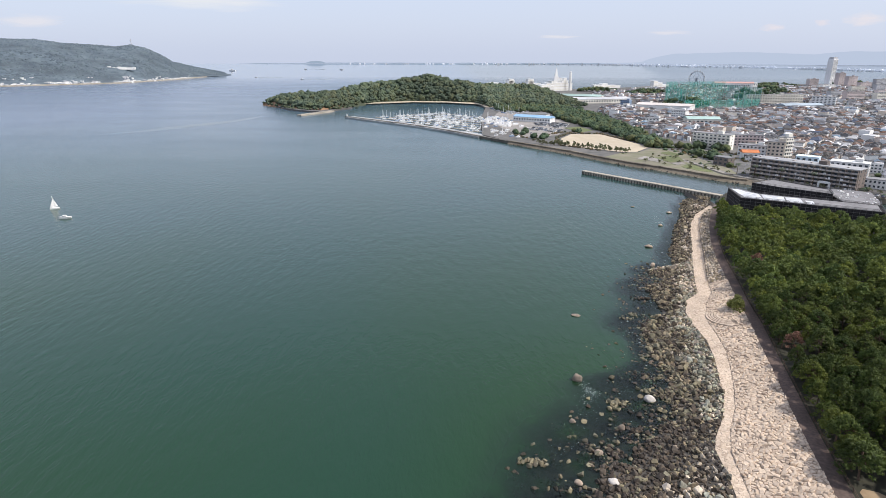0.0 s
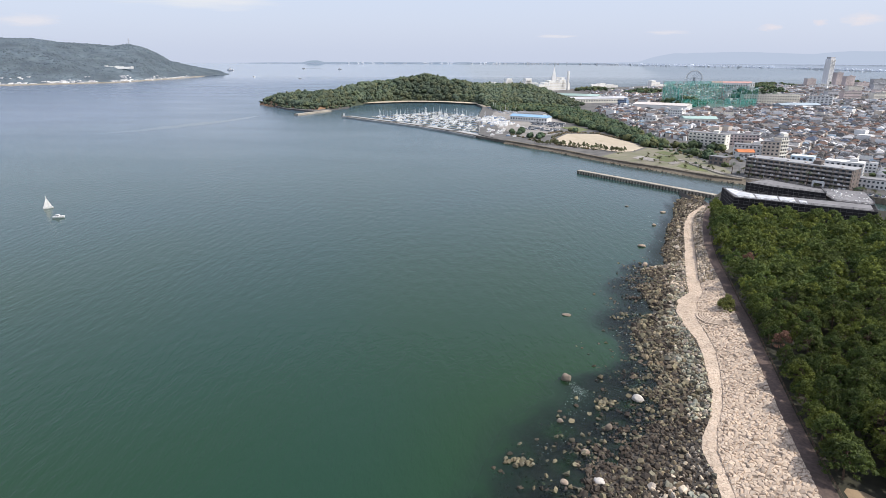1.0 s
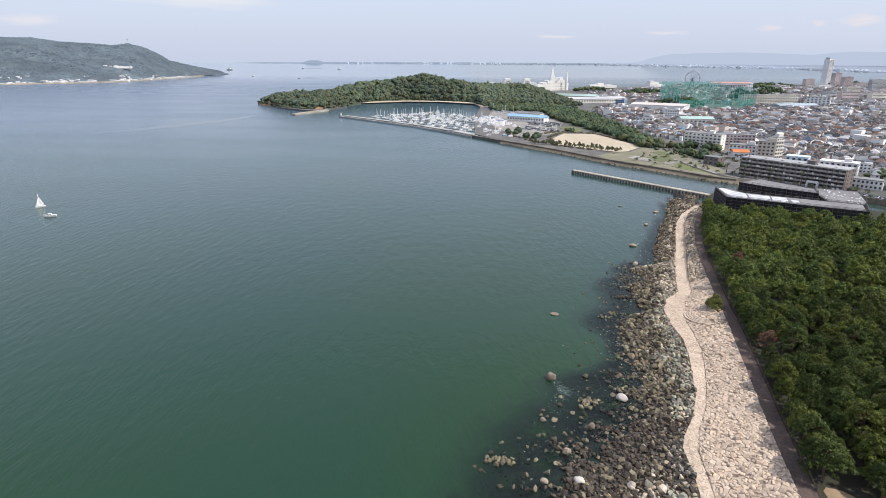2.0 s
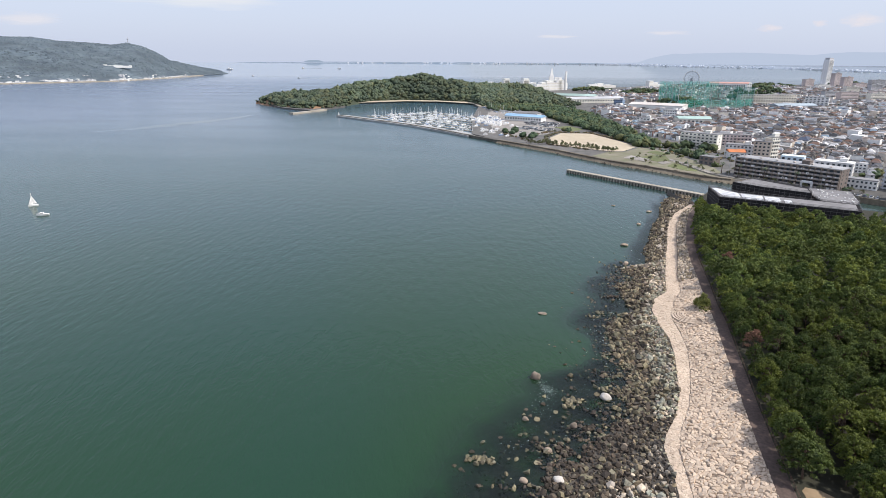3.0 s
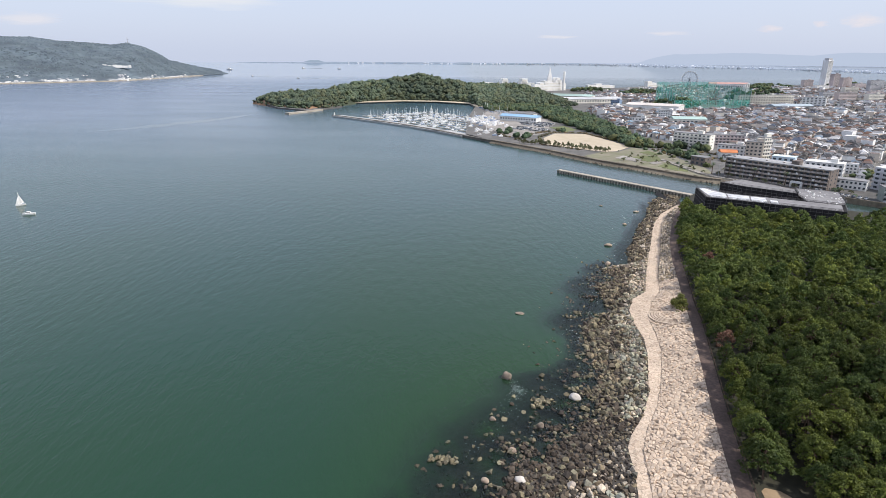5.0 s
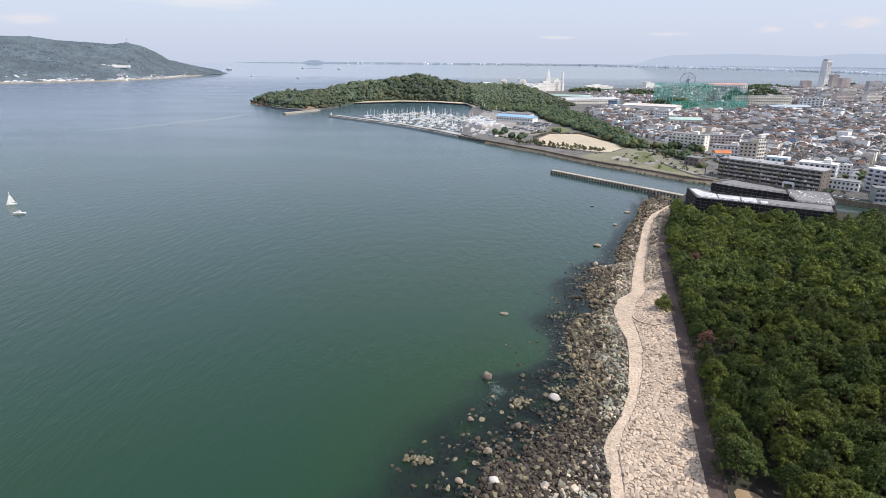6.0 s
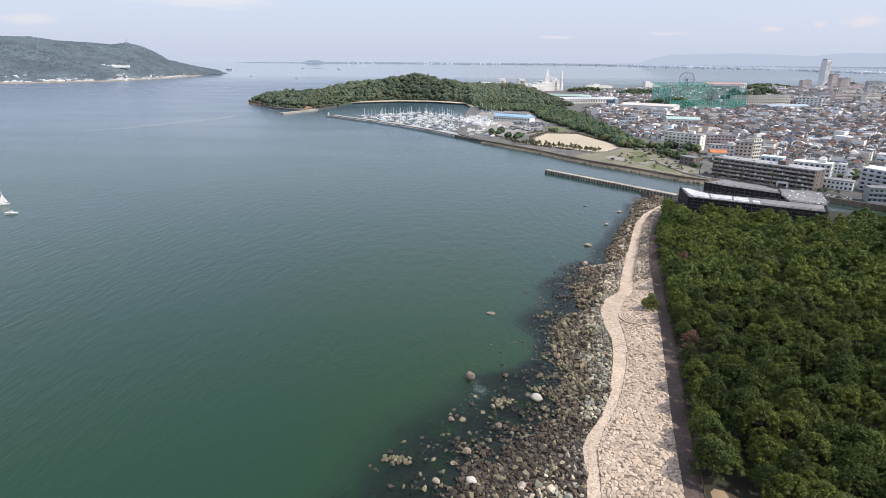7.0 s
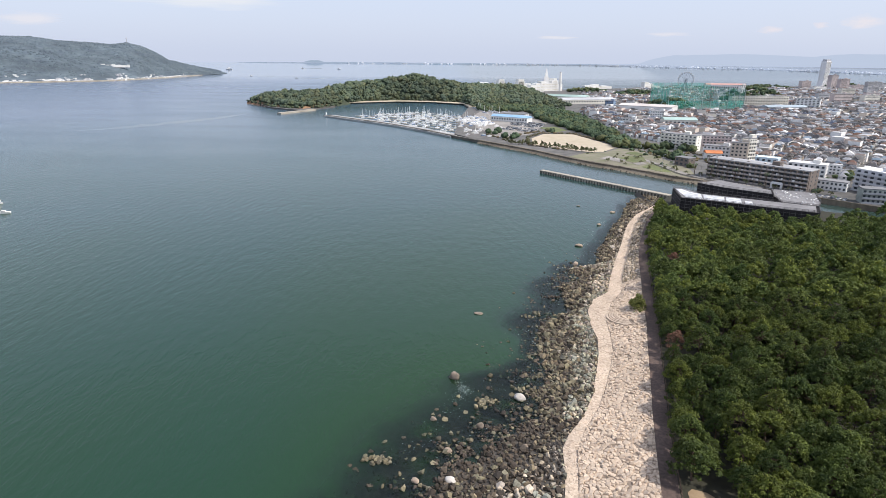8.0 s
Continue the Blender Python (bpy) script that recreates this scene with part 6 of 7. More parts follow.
ROW_WAY = math.degrees(math.atan2(-283, 218))
base = Matrix.Translation((-180, 917, 0)) @ Matrix.Rotation(radians(ROW_WAY), 4, "Z")
MARINA = [(-146, 936), (-100, 1010), (-60, 1060), (-10, 1040), (20, 1010), (60, 960), (45, 830), (58, 700), (46, 655), (20, 690), (-45, 795), (-130, 898)]
proto = {}
count = 0
for row in range(9):
    off = 24 + row * 17.5
    q = Bag()
    spanned = []
    for i in range(75):
        s = 20 + i * 5.0
        p = base @ Vector((s, off, 0))
        if inside(MARINA, p.x, p.y):
            spanned.append(s)
            for side in (-1, 1):
                if count >= 285 or rng.random() < 0.72:
                    continue
                count += 1
                ashore = inside(FAR_LAND, p.x, p.y)
                if ashore and rng.random() < 0.6:
                    continue
                m = base @ pose(s + rng.uniform(-0.5, 0.5), off + side * 5.4, 3.0 if ashore else 0.05, 0, 0, 90 * side + (180 if rng.random() < 0.3 else 0) + rng.uniform(-3, 3))
                kind = "yacht" if rng.random() < 0.6 else "cruiser"
                if kind not in proto:
                    proto[kind] = yacht(m, "white sailing boat with bare mast in the marina", "boats in the marina", size=0.85) if kind == "yacht" else cruiser(m, "white motor boat in the marina", "boats in the marina", size=0.8)
                else:
                    copy_thing(proto[kind], m)
    if spanned:
        m = base @ Matrix.Translation((0, off, 0))
        q.box(min(spanned) - 3, max(spanned) + 3, -1.1, 1.1, -0.3, 0.55, place=m)
        ob = solid("pontoon", q, M_CONC, "floating grey pontoon between moored boats", "pontoon", group="pontoons of the marina")

# boats laid up on the hard standing
for i in range(9):
    for j in range(7):
        x, y = 52 + 7.5 * i + 2.5 * j, 1062 - 9.5 * i * 0.6 - 17 * j
        if rng.random() < 0.62 and inside([(48, 1080), (48, 915), (75, 930), (112, 1000), (112, 1085)], x, y):
            copy_thing(proto["yacht" if rng.random() < 0.35 else "cruiser"], pose(x, y, 3.0, 0, 0, -34 + rng.uniform(-5, 5)))

# the many further boats laid up in rows on the hard
q = Bag()
YARD = [(-10, 1040), (48, 1050), (66, 960), (58, 870), (66, 800), (74, 740), (66, 672), (54, 660), (30, 690), (10, 800)]
for row in range(26):
    for i in range(60):
        p = base @ Vector((150 + i * 4.4 + rng.uniform(-0.8, 0.8), 96 + row * 8.6, 0))
        if not (inside(YARD, p.x, p.y) and inside(FAR_LAND, p.x, p.y)) or rng.random() < 0.62:
            continue
        one = Bag()
        k = rng.uniform(0.7, 1.05)
        hull(one, 7.4 * k, 2.5 * k, 1.5 * k)
        one.box(-1.2 * k, 1.3 * k, -0.7 * k, 0.7 * k, 1.5 * k, 2.3 * k)
        if rng.random() < 0.15:
            one.rod((0.5, 0, 1.4), (0.5, 0, 10.5 * k), 0.16, 0.1, 4)
        m = Matrix.Translation((p.x, p.y, 3.1)) @ Matrix.Rotation(radians(ROW_WAY + 90 + rng.uniform(-8, 8) + rng.choice((0, 180))), 4, "Z")
        q.add([m @ Vector(v) for v in one.v], one.f)
tagged(solid("laid_up_boats", q, M_HULLS, "rows of white boats laid up on the hard standing", "boats"), kind="stuff")

# parked cars
PAINTS = [(0.75, 0.75, 0.75), (0.6, 0.6, 0.62), (0.05, 0.05, 0.06), (0.3, 0.31, 0.33), (0.75, 0.75, 0.75), (0.7, 0.7, 0.7), (0.12, 0.13, 0.16), (0.78, 0.78, 0.78)]
M_CAR = mat("car_paint", (1, 1, 1), (0.95, 0.95, 0.95), 1.0, rough=0.3, palette=PAINTS, by="object", wear=0.03)
M_TYRE = mat("tyre", (0.03, 0.03, 0.03), (0.02, 0.02, 0.02), 3.0)
car0 = thing("car", "parked passenger car on the asphalt", "car", pose(70, 700, 2.7), "parked cars")
q = Bag()
q.prism([(-2.1, -0.85), (2.1, -0.85), (2.1, 0.85), (-2.1, 0.85)], 0.3, 0.95, taper=0.96)
part("body", q, M_CAR, car0)
q = Bag()
q.prism([(-1.7, -0.78), (1.0, -0.78), (1.0, 0.78), (-1.7, 0.78)], 0.93, 1.45, taper=0.8)
part("cabin", q, M_GLASS, car0)
for x in (-1.3, 1.3):
    for y in (-0.8, 0.8):
        q = Bag()
        q.rod((x, y - 0.1, 0.32), (x, y + 0.1, 0.32), 0.32, 0.32, 10)
        part("wheel", q, M_TYRE, car0)
for i in range(26):
    for j in range(4):
        x, y = 84 + i * 1.9 + j * 7.0, 800 - i * 2.5 + j * 11.0
        if rng.random() < 0.75 and inside([(60, 660), (100, 690), (140, 820), (118, 930), (60, 1000)], x, y):
            copy_thing(car0, pose(x, y, 2.7, 0, 0, -34 + rng.choice((0, 180))))
for i in range(22):
    for j in range(3):
        x, y = 72 + i * 2.3 + j * 5.0, 742 - i * 2.2 + j * 9.5
        if rng.random() < 0.7 and inside([(60, 660), (100, 690), (140, 820), (118, 930), (60, 1000)], x, y):
            copy_thing(car0, pose(x, y, 2.7, 0, 0, -44 + rng.choice((0, 180))))
for i in range(7):
    copy_thing(car0, pose(237 + i * 2.3, 378 - i * 2.6, 2.7, 0, 0, 35 + rng.uniform(-8, 8)))

# row of young pines beside the sports ground, shrubs on the lawn
SMALL = mesh_np("crown", *pine_crown(60, 22, 18, 2.3, 4.4, 0.6)[:2], M_YOUNG)
small_trunk = pine_trunk(pine_crown(60, 22, 2, 2.3, 4.4, 0.6)[2], 4.0, 3).mesh("trunk", M_BARK)
for i in range(60):
    u = i / 59
    x, y = 66 + (140 - 66) * u + rng.uniform(-1.5, 1.5), 612 + (551 - 612) * u + rng.uniform(-3.5, 3.5) + 6 * math.sin(u * 3)
    s = rng.uniform(0.5, 1.05)
    m = pose(x, y, 2.3, 0, 0, rng.uniform(0, 360)) @ Matrix.Diagonal((s * 0.85, s * 0.85, s * 1.55, 1))
    ob = thing("shore_tree", "young slender tree beside the sports ground", "tree", m, "trees beside the sports ground")
    part("trunk", small_trunk, None, ob)
    part("crown", SMALL, None, ob)
for x, y in ((150, 520), (158, 512), (166, 498), (172, 488), (158, 540), (176, 470), (183, 462), (150, 500), (200, 470), (206, 460), (214, 448), (222, 436), (232, 425), (248, 384), (252, 379), (206, 600), (196, 610), (193, 442), (198, 434), (203, 427), (209, 418), (213, 413), (219, 404), (225, 397), (231, 390), (186, 452), (184, 470), (170, 520), (176, 530), (164, 470), (150, 488), (140, 505)):
    s = rng.uniform(0.55, 0.9)
    ob = thing("shrub", "round green shrub on the lawn", "shrub", pose(x, y, 2.4, 0, 0, rng.uniform(0, 360)) @ Matrix.Diagonal((s, s, s, 1)), "shrubs beside the road")
    part("trunk", small_trunk, None, ob)
    part("crown", SMALL, None, ob)

# ---- boats on the bay ----
for boat in (yacht(pose(-266.5, 345, 0, 0, 0, 222), "small white sailing boat under full sail", sails=True, size=0.62),
             cruiser(pose(-247, 323, 0, 0, 0, 200), "white motor boat heading out of the bay", size=0.78)):
    for piece in boat.children:
        if piece.data.materials[0] is HULL:
            piece.data.materials[0] = M_WHITE
M_FOAM = mat("sea_foam", (0.55, 0.58, 0.58), (0.35, 0.4, 0.4), 0.5, rough=0.6)
for az, r, size, turn in ((-17.4, 3000, 1.8, 170), (-13.5, 2690, 1.8, 180), (-9.7, 3900, 3.0, 175), (-19.2, 3800, 4.6, 180), (-12.9, 4000, 2.6, 170)):
    x, y = r * math.sin(radians(az)), r * math.cos(radians(az))
    vessel = cruiser(pose(x, y, sea_level(r), 0, 0, turn), "distant white motor vessel under way", "vessels far out", size)
    for piece in vessel.children:
        piece.data.materials[0] = M_WHITE if piece.data.materials[0] is not M_GLASS else M_LILAC
    if size < 3:
        q = Bag()
        q.prism([(x + 8, y - 3), (x + 120, y - 5), (x + 120, y + 5), (x + 8, y + 3)], sea_level(r) - 0.3, sea_level(r) + 0.3)
        tagged(solid("wake", q, M_FOAM, "thin white wake behind a motor vessel", "wake"), kind="structure")

# calm slick drawn out over the bay by a passing boat
q, p = Bag(), []
SLICK = ((-441, 703), (-402, 741), (-367, 805), (-331, 871), (-309, 956))
for i in range(41):
    u = i / 40 * (len(SLICK) - 1)
    k = min(int(u), len(SLICK) - 2)
    a, c = Vector(SLICK[k]), Vector(SLICK[k + 1])
    m, n = a.lerp(c, u - k), Vector((a.y - c.y, c.x - a.x)).normalized()
    w = 13 * math.sin(math.pi * i / 40) * (1 + 0.7 * noise.noise((i * 0.35, 0, 1)))
    p += [(m.x - n.x * w, m.y - n.y * w, 0.03), (m.x + n.x * w, m.y + n.y * w, 0.03)]
q.add(p, [(2 * i, 2 * i + 1, 2 * i + 3, 2 * i + 2) for i in range(40)])
tagged(solid("water_slick", q, mat("slick_water", (0.018, 0.048, 0.054), (0.014, 0.042, 0.048), 0.02, rough=0.12), "pale calm slick across the bay", "sea"), kind="structure")

# foam where the sea breaks over the stones
flecks = []
for cx, cy, w, n in ((4.4, 144.8, 1.3, 140), (5.4, 141.6, 1.7, 420), (6.2, 139.6, 1.4, 220), (4.2, 137.0, 2.4, 240), (2.5, 131, 3.2, 36), (7.5, 139, 3.0, 20), (-10, 113, 5, 30), (14, 141, 7, 60), (22, 143, 4, 60), (-3, 118, 7, 60), (10, 128, 6, 40), (27, 150, 3, 25), (32, 178, 4, 30), (44, 205, 4, 40)):
    for _ in range(n):
        x, y = cx + rng.gauss(0, 0.6) * w, cy + rng.gauss(0, 0.6) * w
        flecks.append((rng.randrange(20), x, y, -0.01, rng.choice((0.07, 0.1, 0.14, 0.2, 0.3)), rng.gauss(0.5, 0.6)))
for _ in range(260):
    y = rng.uniform(150, 345)
    k = next(i for i in range(len(SHORE) - 1) if SHORE[i + 1][1] > y)
    flecks.append((rng.randrange(20), SHORE[k][0] - abs(rng.gauss(0, 2.6)), y, -0.01, rng.uniform(0.12, 0.5), rng.uniform(0, 6.28)))
v, f = scatter([(q[0] * np.array((1.9, 0.7, 0.12)), q[1]) for q in ROCK_SHAPES], flecks)
tagged(new("foam", mesh_np("foam", v, f, M_FOAM)), "white foam flecks round the shallow stones", "foam", kind="stuff")

# fence beside the walkway
fence = thing("fence", "low dark wooden fence between walkway and pine wood", "fence")
post = Bag()
post.rod((0, 0, -0.2), (0, 0, 1.05), 0.09, 0.09, 6)
post_mesh = post.mesh("post", M_BARK)
stops = [(float(along(TERRACE, 66 + 3.0 * i)) + 3.75, 66 + 3.0 * i) for i in range(85)]
for x, y in stops:
    o = new("post", post_mesh)
    o.parent = fence
    o.location = (x, y, Z_TOP)
for z in (0.55, 0.95):
    q = Bag()
    for (xa, ya), (xb, yb) in zip(stops, stops[1:]):
        q.rod((xa, ya, Z_TOP + z), (xb, yb, Z_TOP + z), 0.06, 0.06, 5)
    part("rail", q, M_BARK, fence)

# palms and lamps beside the shore road
def palm(x, y, h):
    ob = thing("palm_tree", "tall slender palm with a drooping crown", "tree", pose(x, y, 2.6), "palms beside the road")
    q = Bag()
    q.rod((0, 0, -0.3), (0.2, 0, h), 0.28, 0.18, 7)
    part("trunk", q, M_BARK, ob)
    q = Bag()
    for i in range(18):
        a, up = i * 2.4, 0.9 - 0.09 * i
        d = Vector((math.cos(a), math.sin(a), 0))
        s = Vector((-d.y, d.x, 0)) * 0.35
        p0, p1, p2 = Vector((0.2, 0, h)), Vector((0.2, 0, h)) + d * 1.3 + Vector((0, 0, up)), Vector((0.2, 0, h)) + d * 2.4 + Vector((0, 0, up - 0.9))
        q.add([p0 - s * 0.4, p0 + s * 0.4, p1 + s, p1 - s, p2], [(0, 1, 2, 3), (3, 2, 4)])
    part("crown", q, M_WOOD, ob)


for x, y, h in ((196, 432, 9), (206.5, 416.5, 9.5), (220, 400, 9.5), (190, 446, 8)):
    palm(x, y, h)
for x, y in ((191, 437), (201, 421), (211, 406), (229, 386), (171, 462), (180, 486)):
    ob = thing("street_lamp", "tall thin steel lamp post beside the road", "street lamp", pose(x, y, 2.6, 0, 0, -52), "lamps beside the road")
    q = Bag()
    q.rod((0, 0, -0.2), (0, 0, 9), 0.16, 0.1, 6)
    part("pole", q, M_STEEL, ob)
    q = Bag()
    q.rod((0, 0, 9), (1.8, 0, 9.3), 0.1, 0.08, 5)
    part("arm", q, M_STEEL, ob)
    q = Bag()
    q.box(1.5, 2.5, -0.2, 0.2, 9.2, 9.4)
    part("head", q, M_STEEL, ob)
gate = thing("gateway", "white gateway with a thick rounded lintel beside the road", "gateway", pose(226.3, 397.5, 2.6, 0, 0, -50))
q = Bag()
q.prism([(-3.8, -0.8), (3.8, -0.8), (3.8, 0.8), (-3.8, 0.8)], 3.0, 3.9)
q.prism([(-3.5, -0.7), (3.5, -0.7), (3.5, 0.7), (-3.5, 0.7)], 3.9, 4.4, taper=0.92)
part("lintel", q, M_WHITE, gate)
for x in (-3.2, 3.2):
    q = Bag()
    q.box(x - 0.6, x + 0.6, -0.65, 0.65, -0.2, 3.0)
    part("pillar", q, M_WHITE, gate)

# ---- island ----
ISLAND_SHORE = ((-48, 2500), (-36, 2360), (-32, 2400), (-28.3, 2452), (-26.2, 2608), (-24, 2794), (-21.8, 3080), (-19.6, 3256))
ISLAND_TOP = ((-48, 60), (-42, 130), (-35.3, 156), (-33.5, 155), (-31.8, 142), (-29.9, 139), (-28, 131), (-26.9, 139), (-25.9, 124), (-24.9, 98), (-23.9, 62), (-21.7, 30), (-20.3, 16), (-19.5, 2))


def isle(az, u):
    r0 = np.interp(az, [p[0] for p in ISLAND_SHORE], [p[1] for p in ISLAND_SHORE])
    top = np.interp(az, [p[0] for p in ISLAND_TOP], [p[1] for p in ISLAND_TOP])
    deep = np.interp(az, [-48, -28, -22, -19.5], [780, 760, 330, 90])
    r = r0 + u * deep
    x, y = r * math.sin(radians(az)), r * math.cos(radians(az))
    rise = math.sin(min(u, 1.0) * math.pi / 2) ** 1.25 if u <= 1 else max(0.0, 1 - (u - 1) * 1.2)
    bumps = 14 * noise.noise((x * 0.006, y * 0.006, 0)) + 6 * noise.noise((x * 0.02, y * 0.02, 4))
    return x, y, max(-3.0, 2.0 + top * rise + bumps * min(1.0, u * 3) * min(1.0, top / 60) * (1 - min(1.0, u) ** 3)) + sea_level(r) * 0.6


b, na, nu = Bag(), 190, 36
p = [isle(-48 + 28.6 * i / na, 1.8 * j / nu) for j in range(nu + 1) for i in range(na + 1)]
b.add(p, [(j * (na + 1) + i, j * (na + 1) + i + 1, (j + 1) * (na + 1) + i + 1, (j + 1) * (na + 1) + i) for j in range(nu) for i in range(na)])
# blue-grey haze of distance is put into the island's wood colours
M_ISLE = mat("hazed_island_wood", (0.106, 0.136, 0.153), (0.061, 0.084, 0.110), 0.03, wear=0.3, grime=0.25, detail=7)
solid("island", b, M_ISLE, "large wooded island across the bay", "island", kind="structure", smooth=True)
places = []
for _ in range(9000):
    az, u = rng.uniform(-40, -19.9), rng.random() ** 1.2 * 1.05
    x, y, z = isle(az, u)
    if u > 0.09 and z > 6:
        places.append((rng.randrange(20), x, y, z - 2.4, rng.uniform(9, 16), rng.uniform(0, 6.28)))
v, f = scatter([(q[0] * np.array((1, 1, 0.8)), q[1]) for q in ROCK_SHAPES], places)
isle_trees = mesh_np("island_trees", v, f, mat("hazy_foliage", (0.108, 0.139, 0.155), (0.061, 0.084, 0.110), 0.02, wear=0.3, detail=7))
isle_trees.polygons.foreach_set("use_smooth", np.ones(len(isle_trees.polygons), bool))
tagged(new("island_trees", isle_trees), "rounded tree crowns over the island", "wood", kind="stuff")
q, beachy = Bag(), Bag()
for _ in range(420):
    az = rng.uniform(-37, -22.8)
    u = (rng.random() ** 2 * 0.045 if rng.random() < 0.82 else rng.random() * 0.13) + 0.003
    if noise.noise((az * 0.7, 0, 8)) + rng.uniform(-0.3, 0.3) < -0.12:
        continue
    x, y, z = isle(az, u)
    w, d, h = rng.uniform(5, 12), rng.uniform(6, 9), rng.uniform(1.6, 3.6)
    (q if rng.random() < 0.4 else beachy).box(-w / 2, w / 2, -d / 2, d / 2, -6, h, place=pose(x, y, z, 0, 0, rng.uniform(-20, 50)))
tagged(solid("island_cottages", beachy, M_LILAC, "grey-roofed houses along the island's shore", "houses"), kind="stuff")
tagged(solid("island_village", q, M_WHITE, "white houses along the island's shore", "houses"), kind="stuff")
q = Bag()
pts = [isle(-37 + 15.5 * i / 40, 0.0) for i in range(41)]
wall_along(q, [(p[0], p[1]) for p in pts], -3, 4.0, 8)
solid("island_sea_wall", q, M_CONC, "pale sea wall along the island", "wall", kind="structure")
hotel = thing("hillside_hotel", "long white hotel on the island's slope", "building", pose(*isle(-28.1, 0.285)[:2], isle(-28.1, 0.285)[2] + 2, 0, 0, 20))
for name, box_ in (("main_wing", (-34, 22, -7, 7, -6, 3.2)), ("end_wing", (-42, -30, -10, 8, -6, 6.5)), ("stair_tower", (-6, 4, -8, 6, -6, 5.2)), ("low_wing", (22, 44, -6, 7, -6, 1.6)), ("far_wing", (46, 54, -7, 7, -6, 3.4))):
    q = Bag()
    q.box(*box_)
    part(name, q, M_WHITE, hotel)
mast = thing("antenna_mast", "thin lattice antenna mast on the island's summit", "mast", pose(*isle(-26.9, 0.99)))
q = Bag()
q.rod((0, 0, -5), (0, 0, 26), 1.6, 0.8, 4)
part("pole", q, M_LILAC, mast)
q = Bag()
q.rod((0, 0, 16), (0, 0, 18), 5, 5, 8)
part("platform", q, M_LILAC, mast)

# ---- far coast and hills ----
COAST = ((-24, 4900), (-16, 4860), (-9.6, 4870), (-4.5, 4880), (0.7, 4880), (5.9, 4870), (11, 4840), (15.9, 4760), (20.6, 4586), (25, 4524), (29.2, 4388), (33, 4200), (35.5, 4068), (50, 3800))


def polar(az, r, z=0.0):
    return r * math.sin(radians(az)), r * math.cos(radians(az)), z


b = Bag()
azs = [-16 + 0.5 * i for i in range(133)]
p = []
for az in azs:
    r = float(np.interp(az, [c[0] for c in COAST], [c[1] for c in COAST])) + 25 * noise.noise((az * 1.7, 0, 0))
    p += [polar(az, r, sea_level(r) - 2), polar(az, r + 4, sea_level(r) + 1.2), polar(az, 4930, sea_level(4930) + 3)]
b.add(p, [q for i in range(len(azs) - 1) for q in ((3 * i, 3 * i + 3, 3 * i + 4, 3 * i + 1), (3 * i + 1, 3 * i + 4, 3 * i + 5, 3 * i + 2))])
# the shore's bluish tone carries the haze of the distance
solid("far_coast", b, mat("hazed_far_shore", (0.23, 0.27, 0.33), (0.18, 0.22, 0.28), 0.01), "low hazy coast across the bay", "coast", kind="structure")
q = Bag()
for _ in range(560):
    az = rng.uniform(-9, 38) if rng.random() < 0.8 else rng.uniform(14, 38)
    if noise.noise((az * 0.9, 3, 0)) < -0.2:
        continue
    r = float(np.interp(az, [c[0] for c in COAST], [c[1] for c in COAST])) + rng.random() ** 1.6 * 130 + 2
    if r > 4920:
        continue
    w, h = rng.uniform(4, 14), rng.choice((1, 2, 2, 3, 4, 7)) * rng.uniform(0.6, 1.0)
    x, y, _z = polar(az, r)
    q.box(-w / 2, w / 2, -8, 8, -8, h + 4, place=pose(x, y, sea_level(r), 0, 0, -az))
tagged(solid("far_town", q, mat("hazy_white_wall", (0.86, 0.87, 0.89), (0.74, 0.76, 0.80), 0.02), "tiny white buildings along the far coast", "town"), kind="stuff")
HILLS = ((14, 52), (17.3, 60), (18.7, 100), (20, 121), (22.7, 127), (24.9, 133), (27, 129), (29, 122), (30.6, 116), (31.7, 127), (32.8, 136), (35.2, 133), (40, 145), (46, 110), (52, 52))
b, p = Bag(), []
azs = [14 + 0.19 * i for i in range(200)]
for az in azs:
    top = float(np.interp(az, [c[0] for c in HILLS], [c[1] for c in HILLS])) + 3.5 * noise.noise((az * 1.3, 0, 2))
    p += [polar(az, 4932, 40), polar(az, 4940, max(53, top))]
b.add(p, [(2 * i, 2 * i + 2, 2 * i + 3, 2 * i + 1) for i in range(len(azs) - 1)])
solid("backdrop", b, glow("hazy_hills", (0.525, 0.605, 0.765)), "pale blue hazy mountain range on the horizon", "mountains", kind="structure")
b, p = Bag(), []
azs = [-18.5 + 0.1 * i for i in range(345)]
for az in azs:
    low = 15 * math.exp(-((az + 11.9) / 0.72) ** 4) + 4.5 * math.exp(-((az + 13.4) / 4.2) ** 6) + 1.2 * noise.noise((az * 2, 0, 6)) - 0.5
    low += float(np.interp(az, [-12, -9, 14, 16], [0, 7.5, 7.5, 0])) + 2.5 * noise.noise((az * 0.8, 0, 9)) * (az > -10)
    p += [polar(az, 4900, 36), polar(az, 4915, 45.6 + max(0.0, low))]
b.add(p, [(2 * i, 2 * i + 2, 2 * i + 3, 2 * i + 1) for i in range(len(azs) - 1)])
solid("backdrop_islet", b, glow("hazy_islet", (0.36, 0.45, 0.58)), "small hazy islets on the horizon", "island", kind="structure")


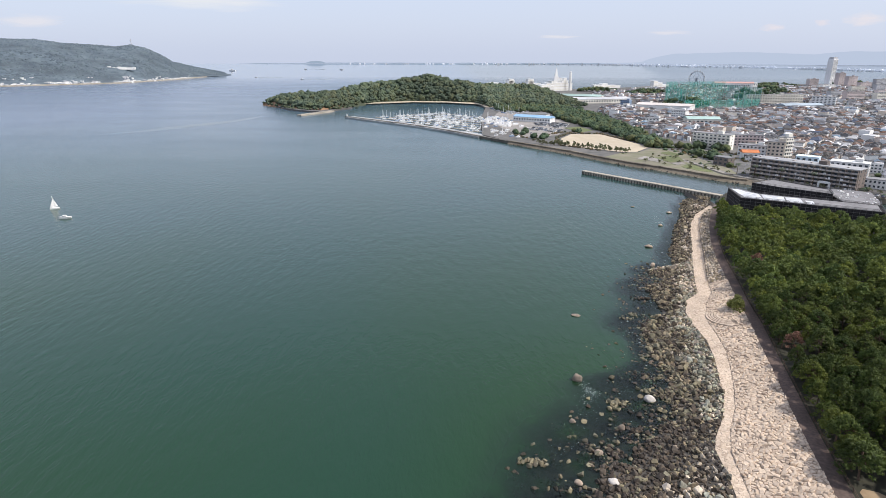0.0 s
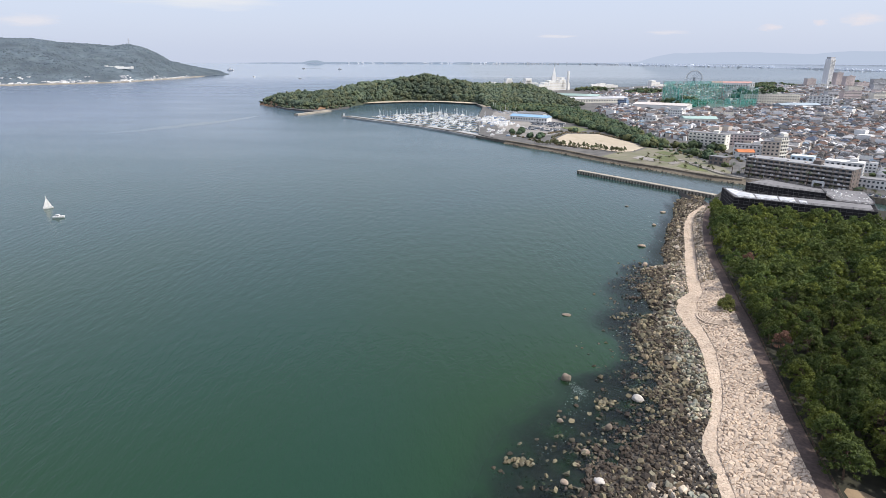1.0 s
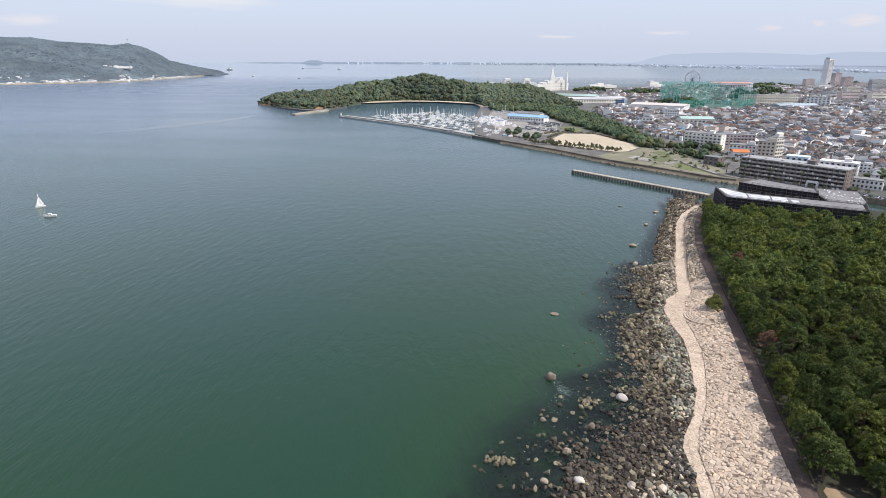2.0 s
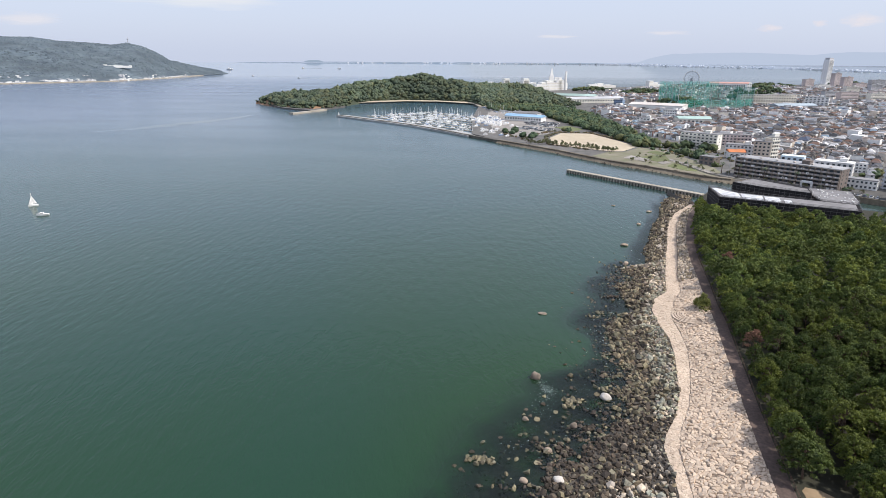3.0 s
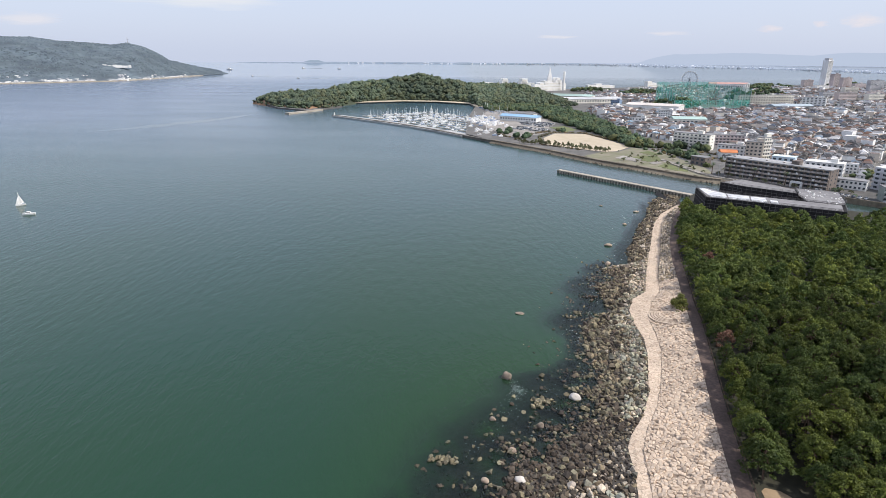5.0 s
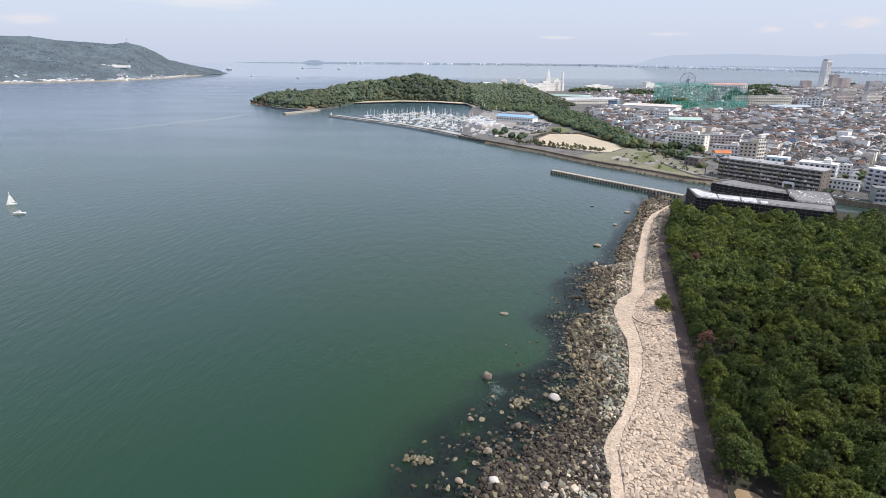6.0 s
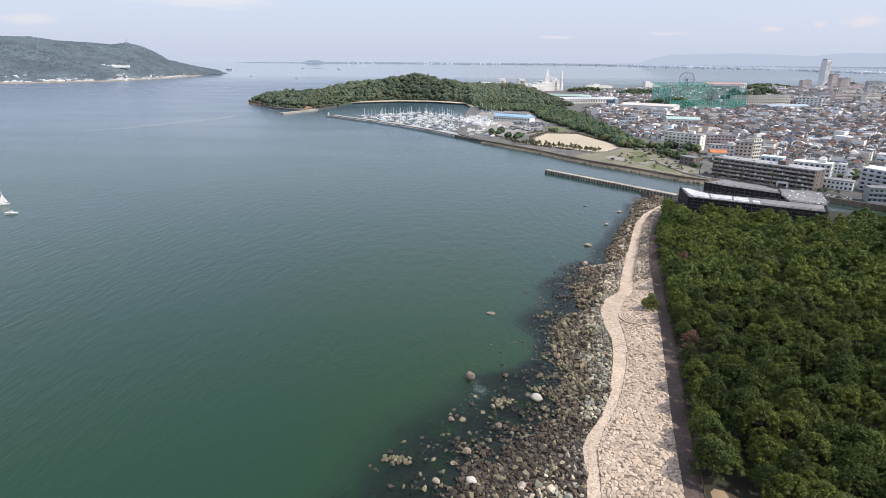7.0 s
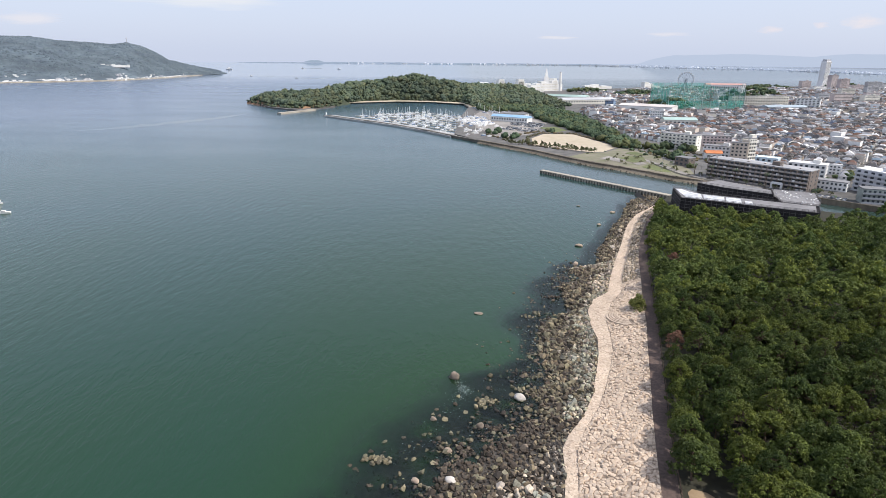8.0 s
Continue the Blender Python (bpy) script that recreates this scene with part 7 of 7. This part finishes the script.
# ---- clouds ----
def cloud_material(name, colour, scale, seed):
    m = bpy.data.materials.new(name)
    m.use_nodes = True
    n, l = m.node_tree.nodes, m.node_tree.links
    n.clear()
    co = n.new("ShaderNodeTexCoord")
    t = n.new("ShaderNodeTexNoise")
    t.inputs["Scale"].default_value, t.inputs["Detail"].default_value = scale, 5
    mp = n.new("ShaderNodeMapping")
    mp.inputs["Location"].default_value = (seed, seed * 2.3, 0)
    l.new(co.outputs["UV"], mp.inputs[0])
    l.new(mp.outputs[0], t.inputs["Vector"])
    off = n.new("ShaderNodeVectorMath")
    off.operation = "DISTANCE"
    off.inputs[1].default_value = (0.5, 0.5, 0)
    l.new(co.outputs["UV"], off.inputs[0])
    fall = n.new("ShaderNodeMapRange")
    fall.inputs[1].default_value, fall.inputs[2].default_value, fall.inputs[3].default_value, fall.inputs[4].default_value = 0.08, 0.5, 0.42, -0.25
    l.new(off.outputs["Value"], fall.inputs[0])
    add = n.new("ShaderNodeMath")
    l.new(t.outputs[0], add.inputs[0])
    l.new(fall.outputs[0], add.inputs[1])
    dens = n.new("ShaderNodeMapRange")
    dens.inputs[1].default_value, dens.inputs[2].default_value, dens.inputs[4].default_value = 0.45, 0.9, 0.85
    l.new(add.outputs[0], dens.inputs[0])
    em = n.new("ShaderNodeEmission")
    em.inputs[0].default_value = (*colour, 1)
    clear = n.new("ShaderNodeBsdfTransparent")
    mix = n.new("ShaderNodeMixShader")
    l.new(dens.outputs[0], mix.inputs[0])
    l.new(clear.outputs[0], mix.inputs[1])
    l.new(em.outputs[0], mix.inputs[2])
    l.new(mix.outputs[0], n.new("ShaderNodeOutputMaterial").inputs[0])
    return m


# flat cards whose emission stands in for sunlit cloud
for i, (a0, a1, z0, z1, tone) in enumerate(((25.9, 28.6, 255, 328, (0.84, 0.80, 0.86)), (29.9, 31.4, 288, 350, (0.82, 0.79, 0.86)), (31.6, 35.2, 272, 390, (0.85, 0.81, 0.86)), (-36.5, -30, 250, 370, (0.82, 0.82, 0.89)), (7.5, 12.5, 225, 265, (0.82, 0.82, 0.88)), (17, 22, 245, 290, (0.80, 0.80, 0.88)), (-30, -12, 380, 560, (0.86, 0.88, 0.92)))):
    me = bpy.data.meshes.new("cloud")
    me.from_pydata([polar(a0, 4900, z0), polar(a1, 4900, z0), polar(a1, 4900, z1), polar(a0, 4900, z1)], [], [(0, 1, 2, 3)])
    uv = me.uv_layers.new()
    uv.data.foreach_set("uv", [0, 0, 1, 0, 1, 1, 0, 1])
    me.materials.append(cloud_material("cloud_vapour", tone, 3.0, i * 1.7))
    tagged(new("backdrop_cloud", me), "soft pale cloud low in the hazy sky", "cloud", kind="structure")

# ---- stones of the shore that can be told apart ----
for cell in near_stones:
    q = Bag()
    stone(q, *cell)
    part("stone", q, M_STONE, revetment)
rock_meshes = {}
for key, (k, x, y, z, s, turn) in near_rocks:
    if (key, k) not in rock_meshes:
        rock_meshes[key, k] = mesh_np("rock", *ROCK_SHAPES[k], M_ROCK[key, "object"])
    o = new("rock", rock_meshes[key, k])
    o.matrix_basis = pose(x, y, z, 0, 0, math.degrees(turn)) @ Matrix.Diagonal((s, s, s, 1))
    tagged(o, {"dark": "dark brown angular rock on the bank", "grey": "greenish grey angular rock on the bank", "pale": "pale angular rock on the bank", "olive": "olive-brown stone in the shallows", "mint": "pale greenish rock on the bank"}[key], "rock", "rocks of the bank")
